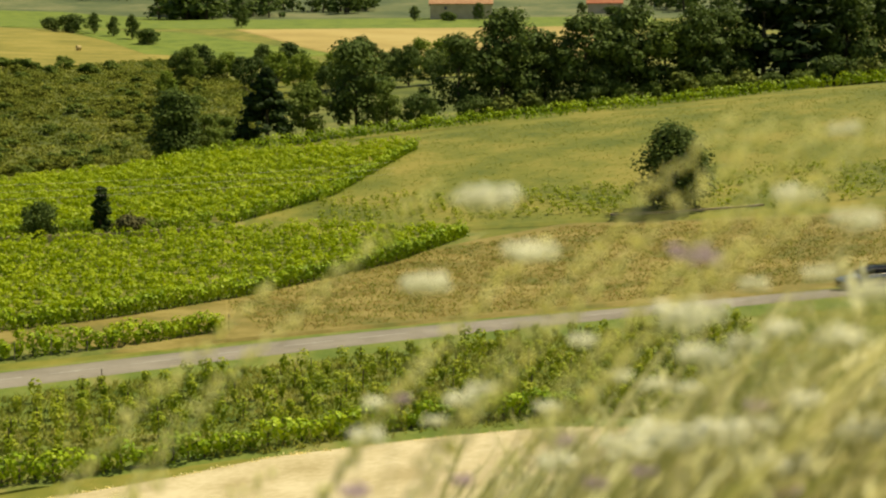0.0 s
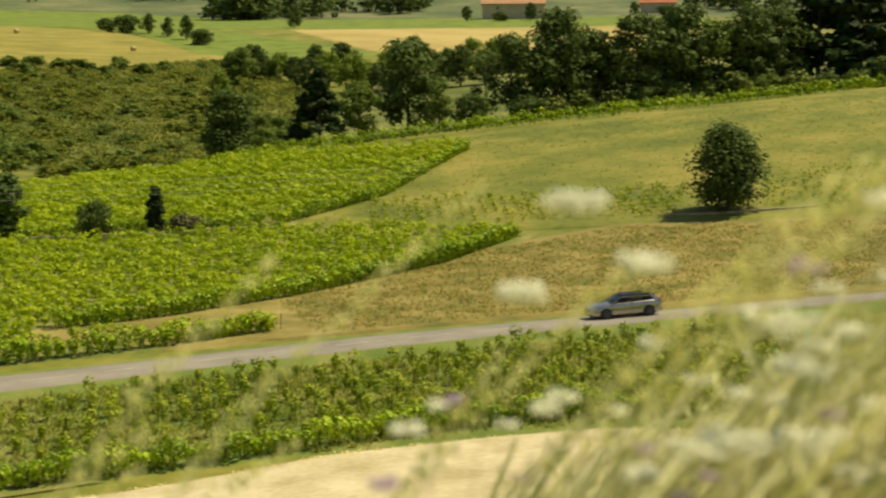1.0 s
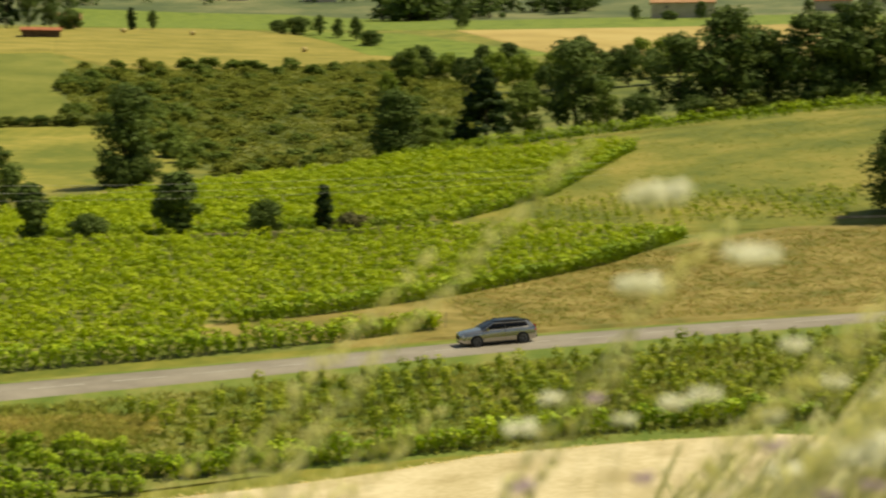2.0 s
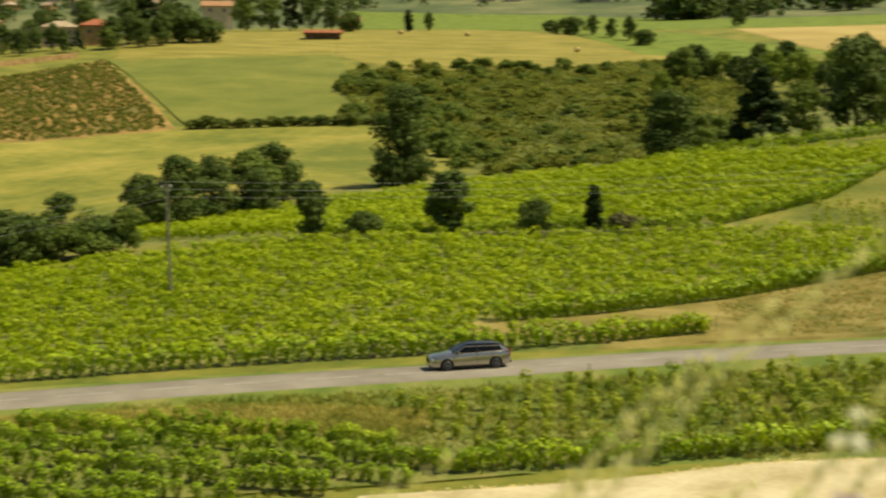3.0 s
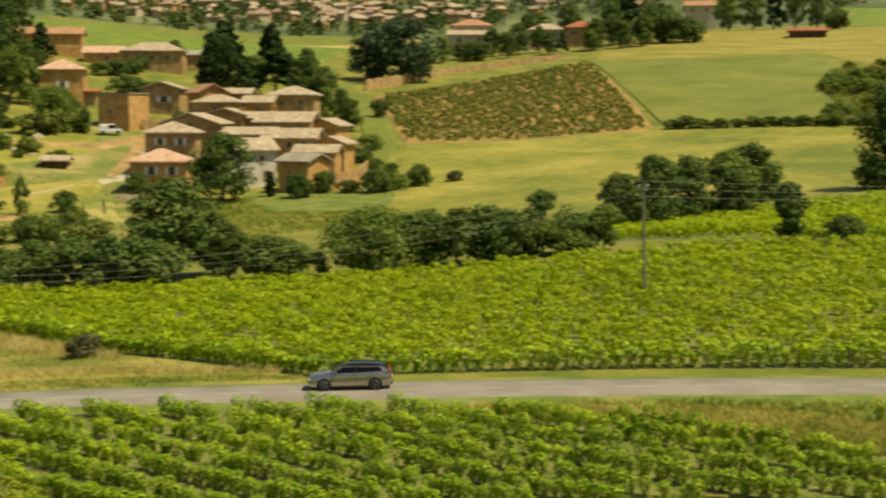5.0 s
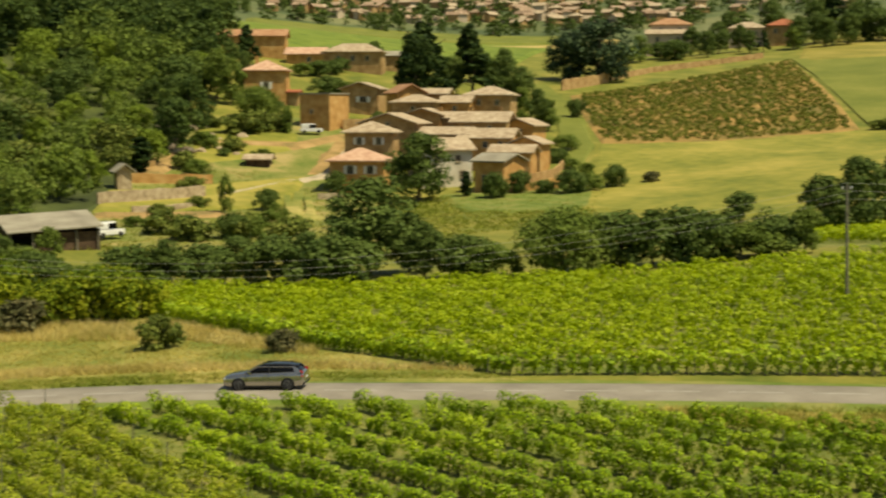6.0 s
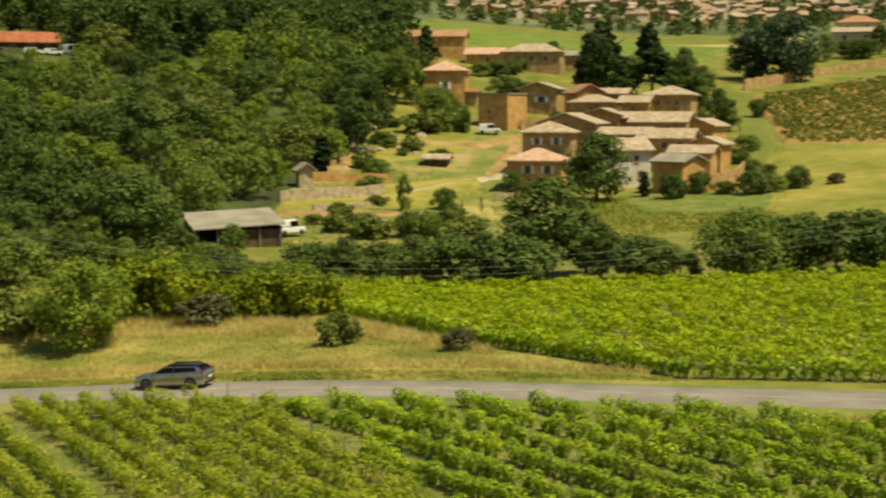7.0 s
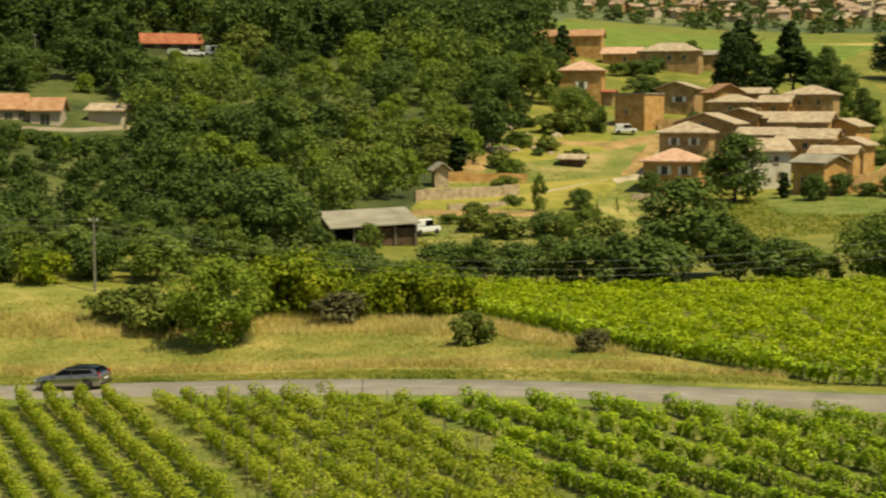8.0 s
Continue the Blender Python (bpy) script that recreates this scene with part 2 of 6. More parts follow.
M_WIRE = material("wire", ((0.36, 0.36, 0.34), (0.46, 0.46, 0.44)), 1)
M_DRYWALL = material("dry_stone", ((0.26, 0.195, 0.125), (0.40, 0.31, 0.21), (0.51, 0.42, 0.30)), 0.8, bump=0.06, fine=0.3)
M_CARPAINT = material("silver_grey_paint", ((0.42, 0.395, 0.355), (0.45, 0.42, 0.38)), 3, rough=0.22, metal=0.88, coat=1.0, spec=0.5)
M_BLACK = material("black_plastic", ((0.012, 0.012, 0.013), (0.02, 0.02, 0.021)), 0.3, rough=0.5)
M_TYRE = material("tyre_rubber", ((0.018, 0.018, 0.018), (0.03, 0.03, 0.03)), 0.2, rough=0.85)
M_ALLOY = material("alloy_rim", ((0.11, 0.11, 0.115), (0.17, 0.17, 0.175)), 0.3, rough=0.4, metal=0.8)
M_CARGLASS = glass_material("tinted_car_glass", (0.005, 0.005, 0.006), 0.08, 0.25)
M_TAIL = material("red_lamp", ((0.45, 0.02, 0.02), (0.6, 0.03, 0.03)), 0.2, rough=0.15, coat=1.0)
M_HEAD = material("clear_lamp", ((0.6, 0.62, 0.65), (0.75, 0.77, 0.8)), 0.2, rough=0.1, coat=1.0)
M_WHITEPAINT = material("white_car_paint", ((0.74, 0.74, 0.74), (0.8, 0.8, 0.8)), 1, rough=0.3, coat=1.0)
M_BALE = material("hay_bale", ((0.42, 0.32, 0.14), (0.58, 0.46, 0.22)), 0.5, bump=0.05)


# ---- building helpers ----
def mesh_of(name, verts, faces, mats=(), smooth=False, index=None):
    me = bpy.data.meshes.new(name)
    me.from_pydata([tuple(v) for v in verts], [], faces)
    for m in mats:
        me.materials.append(m)
    if smooth:
        me.polygons.foreach_set("use_smooth", [True] * len(me.polygons))
    if index is not None:
        me.polygons.foreach_set("material_index", index)
    me.update()
    return me


def part(name, bm, mat, parent, label=""):
    """Links a bmesh (or a finished mesh) as one mesh object under its parent."""
    if isinstance(bm, bpy.types.Mesh):
        me = bm
    else:
        me = bpy.data.meshes.new(name)
        bm.to_mesh(me)
        bm.free()
        me.materials.append(mat)
    ob = new(name, me)
    if parent is not None:
        ob.parent = parent
    if label:
        ob["label"] = label
    return ob


def thing(name, m, label, category, group="", kind=""):
    ob = new(name)
    ob.empty_display_size = 0.3
    ob.matrix_basis = m
    return tagged(ob, label, category, group, kind)


def box(bm, x0, y0, z0, x1, y1, z1, bevel=0.0):
    made = bmesh.ops.create_cube(bm, size=1.0)["verts"]
    for v in made:
        v.co = Vector((x0 if v.co.x < 0 else x1, y0 if v.co.y < 0 else y1, z0 if v.co.z < 0 else z1))
    if bevel:
        edges = list({e for v in made for e in v.link_edges})
        bmesh.ops.bevel(bm, geom=edges, offset=bevel, segments=2, affect="EDGES")
    return bm


def rod(bm, a, b, r0, r1, n=6):
    a, b = Vector(a), Vector(b)
    q = (b - a).to_track_quat("Z", "Y").to_matrix()
    lo, hi = [], []
    for i in range(n):
        c = Vector((math.cos(math.tau * i / n), math.sin(math.tau * i / n), 0))
        lo.append(bm.verts.new(a + q @ (c * r0)))
        hi.append(bm.verts.new(b + q @ (c * r1)))
    for i in range(n):
        bm.faces.new((lo[i], lo[(i + 1) % n], hi[(i + 1) % n], hi[i]))
    bm.faces.new(hi)
    bm.faces.new(lo[::-1])
    return bm


def leaf_mesh(name, centres, normals, sizes, mat, rng, aspect=0.75, jitter=0.8):
    """Many small leaf blades (one bent pair of triangles each) about the given centres, facing roughly along the normals."""
    n = len(centres)
    nor = normals + rng.normal(0, jitter, (n, 3))
    nor /= np.linalg.norm(nor, axis=1)[:, None] + 1e-9
    ref = rng.normal(0, 1, (n, 3))
    u = np.cross(nor, ref)
    u /= np.linalg.norm(u, axis=1)[:, None] + 1e-9
    v = np.cross(nor, u)
    s = np.asarray(sizes)[:, None] * 0.5
    bend = nor * s * rng.uniform(-0.35, 0.35, (n, 1))
    quad = np.stack([centres - u * s, centres - v * s * aspect + bend, centres + u * s, centres + v * s * aspect + bend], 1)
    me = bpy.data.meshes.new(name)
    me.vertices.add(4 * n)
    me.vertices.foreach_set("co", quad.reshape(-1).astype(np.float32))
    me.loops.add(4 * n)
    me.loops.foreach_set("vertex_index", np.arange(4 * n, dtype=np.int32))
    me.polygons.add(n)
    me.polygons.foreach_set("loop_start", np.arange(0, 4 * n, 4, dtype=np.int32))
    me.materials.append(mat)
    me.update(calc_edges=True)
    return me


def xy(az, r):
    a = radians(az)
    return np.array((-r * math.sin(a), r * math.cos(a)))


# ---- the land ----
def build_ground():
    steps = [-180 + 6 * i for i in range(25)] + [-30 + 0.6 * i for i in range(200)] + [90 + 6 * i for i in range(15)]
    rings = [0.6 * 1.22**i for i in range(10)] + [5.0 * 1.035**i for i in range(1, 196)]
    verts, faces, idx = [Vector((0, 0, EYE + land(0, 0.0)))], [], []
    for az in steps:
        for r in rings:
            p = at(az, r)
            p.z += noise.noise(p * 0.05) * min(0.1, r * 0.0004) - min(0.12, 0.001 * r)
            verts.append(p)
    n, k = len(steps), len(rings)
    for i in range(n):
        j = (i + 1) % n
        faces.append((0, 1 + i * k, 1 + j * k))
        idx.append(0)
        for q in range(k - 1):
            faces.append((1 + i * k + q, 1 + i * k + q + 1, 1 + j * k + q + 1, 1 + j * k + q))
            az, r = steps[i], rings[q]
            idx.append(1 if r > 620 else 0)
    for i, f in enumerate(faces):
        faces[i] = f[::-1]
    ob = new("ground", mesh_of("ground", verts, faces, (M_MEADOW, M_FARHILL_HAZED), True, idx))
    tagged(ob, "rolling grassy valley land with woods and far slopes", "ground", kind="structure")


def field(name, near, far, mat, label, up=0.06, n=24, m=14, wav=0.0):
    """A field draped on the land between its near and its far edge, each a run of (bearing, distance)."""
    def along(line, u):
        pts = [xy(*p) for p in line]
        u *= len(pts) - 1
        i = min(int(u), len(pts) - 2)
        return pts[i] * (1 - (u - i)) + pts[i + 1] * (u - i)
    verts, faces = [], []
    for i in range(n + 1):
        a, b = along(near, i / n), along(far, i / n)
        for j in range(m + 1):
            p = a + (b - a) * j / m
            r = math.hypot(*p)
            w = wav * noise.noise(Vector((p[0] * 0.15, p[1] * 0.15, 0))) if wav else 0.0
            p = p * (1 + w / max(r, 1))
            verts.append(Vector((p[0], p[1], ground_z(p[0], p[1]) + up)))
    for i in range(n):
        for j in range(m):
            k = i * (m + 1) + j
            faces.append((k, k + 1, k + m + 2, k + m + 1))
    rim = [i * (m + 1) for i in range(n + 1)] + [n * (m + 1) + j for j in range(1, m + 1)] + [i * (m + 1) + m for i in range(n - 1, -1, -1)] + [j for j in range(m - 1, 0, -1)]
    low = len(verts)
    mid = sum((verts[i] for i in rim), Vector()) / len(rim)
    for i in rim:
        out = verts[i] - mid
        out.z = 0
        out.normalize()
        q = verts[i] + out * (0.8 + up * 4)
        verts.append(Vector((q.x, q.y, ground_z(q.x, q.y) - 0.1)))
    up_first = (verts[1] - verts[0]).cross(verts[m + 2] - verts[0]).z > 0
    if not up_first:
        faces = [f[::-1] for f in faces]
    for i in range(len(rim)):
        j = (i + 1) % len(rim)
        f = (rim[i], rim[j], low + j, low + i)
        faces.append(f if up_first else f[::-1])
    ob = new(name, mesh_of(name, verts, faces, (mat,), False))
    return tagged(ob, label, "field", kind="structure")


build_ground()
field("field_brown_meadow", [(-30, 114), (-16, 103.5), (-5, 95.5), (3, 91.5), (9, 89.5)], [(-30, 132), (-16, 125), (-5, 124), (1.5, 115), (9, 101)], M_BROWN, "dry reddish-brown meadow above the road", 0.07)
field("field_upper_meadow", [(-30, 134), (-16, 127), (-5, 125.5), (3, 124.5), (9, 124)], [(-30, 225), (-16, 212), (-5, 192), (1, 186), (2, 184)], M_MEADOW, "mown green and yellow meadow on the slope", 0.06, wav=1.0)
field("field_far_vineyard", [(7.9, 90.5), (20, 87.6), (33, 86.4), (44, 87.2), (50.9, 98), (57.5, 118)], [(-1.5, 122), (9, 129), (20, 129.5), (31, 126), (44, 128.5), (57.5, 132)], M_SOIL, "soil under the vines", 0.05, n=40)
field("field_upper_vineyard", [(8.5, 131), (16, 131.5), (24, 131.5), (31.5, 141)], [(0.8, 168), (10, 190), (22, 188), (31.5, 168)], M_SOIL, "soil under the upper vines", 0.05, n=30)
field("field_grass_verge", [(43.0, 83.6), (51, 85.4), (60, 89.5), (72, 98.5), (92, 118)], [(43.6, 84.8), (51, 96.5), (58, 122), (72, 132), (92, 150)], M_YELLOW, "dry yellow grass beside the road", 0.07, n=36, wav=0.6)
field("field_near_vineyard", [(16, 63), (30, 61), (45, 61), (60, 62), (92, 66)], [(16, 73), (30, 76), (45, 77.5), (60, 81.5), (92, 104)], M_SOIL, "green-tinged soil under the near vines", 0.05, n=40)
field("field_weedy_strip", [(-12, 68), (0, 66), (8, 65), (17, 64)], [(-12, 92), (0, 85), (8, 82.5), (22, 78)], M_VERGE, "weedy green strip below the road", 0.05)
field("field_pale_cut", [(-30, 40), (-10, 42), (5, 45), (22, 50)], [(-30, 66), (-4.4, 66), (6.4, 63.5), (22, 60.0)], M_PALE, "pale freshly cut straw-coloured field edge", 0.08, wav=0.6)
field("field_brown_vines", [(39.3, 285), (34.5, 291), (29.8, 308)], [(40.5, 365), (36, 400), (32.3, 435)], M_YOUNGSOIL, "ochre soil between young vines", 0.14)
field("field_green", [(29.2, 312), (25, 312), (21.4, 327)], [(32.0, 432), (28, 432), (23.6, 440)], M_GREEN, "even green grass field", 0.14)
field("field_pale_hay", [(31.9, 434), (28, 437), (23.6, 443)], [(31.5, 500), (27.9, 560), (23.5, 560)], M_HAY, "pale hay field below the farm", 0.14)
field("field_yellow_slope", [(40, 205), (35, 192), (31, 194), (25, 205), (18.6, 234)], [(39.4, 283), (35, 289), (29.9, 304), (24, 305), (21.5, 298)], M_PASTURE, "dry yellow-green sloping pasture", 0.2, wav=2.0)
field("field_hay_bales", [(23.4, 445), (21.2, 402), (15.9, 402), (10.8, 428), (10.5, 432)], [(23.4, 560), (20, 560), (18.1, 560), (14.6, 519), (10.6, 434)], M_HAY, "mown hay field with round bales", 0.14, n=36)
field("field_vine_block", [(11.5, 440), (8, 425), (4.2, 430)], [(14.6, 540), (10, 520), (5.5, 450)], M_FARVINE, "far green vineyard block", 0.2)
field("field_tan", [(4.0, 432), (1.5, 395), (-6, 395)], [(8, 545), (2, 560), (-6, 570)], M_TAN, "ripe tan corn field", 0.2)
field("field_top_vines", [(23, 590), (14.6, 548), (7, 555), (-8, 575)], [(23, 840), (14.6, 800), (7, 670), (-8, 655)], M_FARVINE, "long green vineyard on the crest", 0.2)


def build_road():
    verts, faces = [], []
    azs = [-60 + 0.75 * i for i in range(214)]
    for az in azs:
        r = road_r(az)
        for q, (d, up) in enumerate(((-2.5, 0.02), (-2.45, 0.1), (0, 0.14), (2.45, 0.1), (2.5, 0.02))):
            p = xy(az, r + d)
            verts.append(Vector((p[0], p[1], EYE + land(az, r) + up)))
    for i in range(len(azs) - 1):
        for q in range(4):
            faces.append((5 * i + q, 5 * i + q + 1, 5 * i + q + 6, 5 * i + q + 5))
    ob = new("road", mesh_of("road", verts, faces, (M_ASPHALT,), True))
    if ob.data.polygons[0].normal.z < 0:
        ob.data.flip_normals()
    tagged(ob, "narrow grey country road of worn asphalt", "road", kind="structure")
    k, az = 0, -20.0
    while az < 80:
        r = road_r(az)
        step = math.degrees(3.0 / r)
        verts, faces = [], []
        for i in range(4):
            a = az + step * i / 3
            for d in (-0.08, 0.08):
                p = xy(a, road_r(a) + d)
                verts.append(Vector((p[0], p[1], EYE + land(a, road_r(a)) + 0.146)))
        for i in range(3):
            faces.append((2 * i + 2, 2 * i + 3, 2 * i + 1, 2 * i))
        part("road_dash", mesh_of("road_dash", verts, faces, (M_PAINT,)), None, ob)
        az += step * 1.5
    for side in (-1, 1):
        verts, faces = [], []
        for i, a in enumerate(azs):
            r = road_r(a)
            for d in (0.0, 1.7 + 0.5 * noise.noise(Vector((a * 3, side, 0)))):
                p = xy(a, r + side * (2.4 + d))
                verts.append(Vector((p[0], p[1], EYE + (land(a, r) + 0.105 if d == 0 else land(a, r + side * (2.4 + d)) - 0.14))))
        for i in range(len(azs) - 1):
            faces.append((2 * i, 2 * i + 1, 2 * i + 3, 2 * i + 2))
        v = new("verge", mesh_of("verge", verts, faces, (M_VERGE,), True))
        if v.data.polygons[0].normal.z < 0:
            v.data.flip_normals()
        tagged(v, "short green grass verge along the asphalt", "verge", kind="structure")


build_road()
field("field_brown_wedge", [(8.6, 90.2), (13, 89.2), (18, 92.0)], [(8.6, 101), (13, 97.6), (18.2, 95.0)], M_BROWN, "dry brown grass wedge beside the vines", 0.1)
field("field_dry_band", [(35, 73.6), (28, 71.4), (20.5, 68.5)], [(37, 76.3), (28, 76.0), (19.5, 74)], M_YELLOW, "band of dry yellow grass beside the vines", 0.1, wav=0.6)
field("field_dip", [(8, 214), (3, 206), (-8, 206), (-22, 236)], [(7.5, 300), (3, 330), (-8, 330), (-22, 340)], M_SCRUB, "rough grass under the trees in the dip", 0.1)
field("field_scrub", [(8, 222), (11.5, 224), (18.3, 234), (21.6, 300), (23.2, 330)], [(6, 300), (10.5, 424), (16, 398), (21, 396), (23.2, 396)], M_SCRUB, "rough olive scrubland slope", 0.15, n=36, wav=2.0)
# dark sheet below the hill's trees; its colour carries their shade
field("field_wood_floor", [(62.6, 158), (66, 158), (72, 164), (88, 172)], [(53.6, 470), (62, 560), (72, 560), (88, 560)], M_WOODFLOOR_SHADED, "floor of the wooded hill, tree shade in its dark colour", 0.4, n=40, m=40, wav=3.0)
field("field_lawn_strip", [(32.2, 436), (31.2, 385), (29.3, 312)], [(31.6, 436), (30.6, 385), (28.7, 312)], M_GREEN, "bright green grass strip between fields", 0.2)
field("field_track_strip", [(41.6, 250), (41.0, 285), (41.3, 340), (42.6, 392)], [(40.4, 250), (39.8, 285), (40.6, 340), (41.6, 392)], M_GREEN, "green grass track beside the young vines", 0.14)
field("field_village_slope", [(60, 176), (56, 170), (52, 168), (47, 168)], [(58.6, 262), (55.6, 292), (52.5, 302), (49.8, 300)], M_SLOPE, "dry mottled slope between wood and village", 0.12, n=40, m=40, wav=1.5)
field("field_terrace_upper", [(59.0, 206), (55, 213), (52.5, 214)], [(58.6, 226), (54.8, 236), (51.2, 245)], M_PASTURE, "dry terraced garden below the village", 0.5, wav=1.0)
field("field_terrace_bank", [(58.8, 212), (56, 219), (53.4, 228)], [(58.7, 216), (55.5, 225), (52.6, 236)], M_REDSOIL, "ochre earth bank of a terrace", 0.44, n=12, m=3, wav=0.8)
field("field_terrace_lower", [(58.8, 199), (56.5, 200), (54.5, 203)], [(58.8, 203), (56.5, 205), (54.5, 208)], M_REDSOIL, "bare ochre earth bank", 0.44, n=12, m=3, wav=0.8)
field("field_terrace_top", [(58.0, 240), (56.8, 245)], [(57.6, 252), (56.2, 262)], M_REDSOIL, "small bare terrace under the wood", 0.44, n=6, m=4, wav=0.8)
field("field_rocky_slope", [(55.4, 255), (53.4, 262), (51.8, 270)], [(54.8, 290), (53.0, 292), (51.6, 282)], M_PASTURE, "dry grassy slope with stones", 0.44, wav=1.0)
field("field_lane", [(54.6, 224), (52.4, 237), (51.0, 243), (50.3, 250), (49.6, 268), (49.0, 283)], [(54.4, 227), (52.0, 241), (50.3, 247), (49.5, 252), (48.9, 270), (48.4, 285)], M_TRACK, "pale unpaved village lane", 0.5, n=24, m=3)
field("field_lane_red", [(50.9, 250), (50.3, 262), (49.9, 276)], [(50.2, 251), (49.6, 264), (49.2, 278)], M_REDSOIL, "ochre earth bank beside the lane", 0.5, n=10, m=3)
for a in (52.75, 51.95):
    field("field_wheel_track", [(a + 0.0, 172), (a - 0.6, 190), (a - 0.9, 208), (a - 0.8, 226)], [(a - 0.35, 172), (a - 0.95, 190), (a - 1.2, 208), (a - 1.05, 226)], M_YELLOW, "pale wheel track climbing the grass", 0.5, n=14, m=2)
field("field_village_green", [(44.5, 205), (41, 205), (38.5, 212)], [(45.5, 228), (41.5, 231), (38.8, 240)], M_VERGE, "green garden slope below the houses", 0.2)
field("field_upper_green", [(53, 425), (48, 425), (43.5, 420)], [(54, 735), (47, 750), (40, 770)], M_FARVINE, "green vineyard slopes above the village", 0.5, n=30, m=20)
field("field_town_green", [(53, 740), (46, 760), (40, 780)], [(53, 800), (46, 815), (40, 820)], M_GREEN, "far green field below the town", 1.0)
field("field_town_tan", [(45, 690), (42, 720), (39, 760)], [(45, 715), (42, 745), (39, 785)], M_TAN, "far tan field below the town", 1.2)
field("field_far_tan", [(28, 1250), (18, 1200), (8, 1200)], [(28, 1330), (18, 1300), (8, 1300)], M_TAN, "pale fields on the far hillside", 2.0)
field("field_far_green", [(50, 1240), (40, 1260), (30, 1240)], [(50, 1400), (40, 1420), (30, 1400)], M_FARVINE, "green vineyards on the far hillside", 2.0)

field("field_ochre_path", [(54.5, 269.5), (51.6, 270.5), (49.9, 279)], [(54.5, 272.5), (51.4, 273.5), (49.7, 283)], M_REDSOIL, "ochre earth path along the slope", 0.55, n=16, m=3, wav=0.5)
field("field_cart_track", [(52.1, 181), (51.8, 205), (51.5, 230)], [(51.6, 181), (51.4, 205), (51.1, 230)], M_YELLOW, "pale grassy cart track up the slope", 0.55, n=20, m=3, wav=0.3)
field("field_garden_soil", [(42.6, 236), (41.0, 249)], [(42.3, 239), (40.7, 253)], M_REDSOIL, "bare ochre garden soil by the houses", 0.25, n=8, m=3, wav=0.3)


# ---- vines ----
def in_poly(p, poly):
    c, j = False, len(poly) - 1
    for i in range(len(poly)):
        if (poly[i][1] > p[1]) != (poly[j][1] > p[1]) and p[0] < (poly[j][0] - poly[i][0]) * (p[1] - poly[i][1]) / (poly[j][1] - poly[i][1]) + poly[i][0]:
            c = not c
        j = i
    return c


def vine_spots(outline, heading, row, step, rng, gap=0.04, loose=0.06):
    """Places of the vines in rows that run along heading (degrees to the left of north) inside an outline of (bearing, distance)."""
    poly = [xy(*p) for p in outline]
    d = np.array((-math.sin(radians(heading)), math.cos(radians(heading))))
    e = np.array((d[1], -d[0]))
    us, vs = [p @ d for p in poly], [p @ e for p in poly]
    spots = []
    v = math.floor(min(vs) / row) * row
    while v < max(vs):
        u = min(us)
        while u < max(us):
            p = d * (u + rng.uniform(-0.15, 0.15)) + e * (v + rng.uniform(-loose, loose))
            if in_poly(p, poly) and rng.random() > gap:
                spots.append(p)
            u += step
        v += row
    return spots


def vine_leaves(spots, per, tall, wide, leaf, rng, low=0.08):
    """Leaf centres, normals and sizes for vines at the given places."""
    n = len(spots)
    base = np.array([(p[0], p[1], ground_z(p[0], p[1])) for p in spots])
    scale = rng.uniform(0.62, 1.25, n)
    c = np.repeat(base, per, 0)
    s = np.repeat(scale, per)
    k = n * per
    d = rng.normal(0, 1, (k, 3))
    d /= np.linalg.norm(d, axis=1)[:, None]
    rad = rng.uniform(0.55, 1.0, k) ** 0.5
    # a broad flat canopy over a narrower foot
    spread = wide * (0.78 + 0.27 * np.clip(d[:, 2] + 0.5, 0, 1))
    rise = (tall - low) * np.where(d[:, 2] > 0, 0.38, 0.66)
    off = d * rad[:, None] * np.stack([spread, spread, rise], 1)
    off[:, 2] += low + (tall - low) * 0.66
    off *= s[:, None]
    nor = d * np.array((1.0, 1.0, 0.5))
    nor[:, 2] += 0.05 + 1.3 * np.maximum(d[:, 2], 0)
    return c + off, nor, rng.uniform(0.7, 1.3, k) * leaf


def vineyard(name, outline, heading, row, step, per, tall, wide, leaf, mat, label, seed, gap=0.04, keep=None, loose=0.06, low=0.08):
    rng = np.random.default_rng(seed)
    spots = vine_spots(outline, heading, row, step, rng, gap, loose)
    if keep:
        spots = [p for p in spots if keep(p)]
    c, nor, s = vine_leaves(spots, per, tall, wide, leaf, rng, low)
    ob = new(name, leaf_mesh(name, c, nor, s, mat, rng, jitter=0.34))
    tagged(ob, label, "vineyard", kind="stuff")
    return spots


FAR_FIELD = [(8.4, 91.6), (14, 89.6), (20, 88.0), (26, 87.2), (33, 86.8), (40, 87.2), (43.4, 87.8), (50.3, 98.6), (56.6, 119), (57.3, 131), (48, 128.5), (40, 126.5), (34, 124.5), (31, 125), (27, 127.5), (16, 128.5), (9, 128), (4, 125), (-1, 121.5), (2, 112), (8, 102.5), (13, 98), (18, 95.5), (18, 91), (12, 93)]
UPPER_FIELD = [(8.5, 133), (16, 133.5), (24, 133.5), (31.3, 143), (31.3, 168), (26, 178), (20, 186), (10, 188), (1, 169), (4.3, 144)]
NEAR_DARK = [(17.5, 64.5), (19, 62), (30, 59), (45, 58), (52, 58), (53.5, 62), (59.3, 80.6), (50, 77.4), (40, 75.6), (32, 73.4), (25, 70)]
HEAD = 90  # the way the rows below the road run
NEAR_LEFT = [(52.5, 58), (63.5, 58), (65.2, 64), (69.3, 86), (69.3, 88.6), (59.8, 80.9), (54, 62)]
NEAR_ROWS = [(65.5, 56), (66.0, 64), (70.0, 87.6), (71.4, 91.2), (95, 110), (95, 56)]
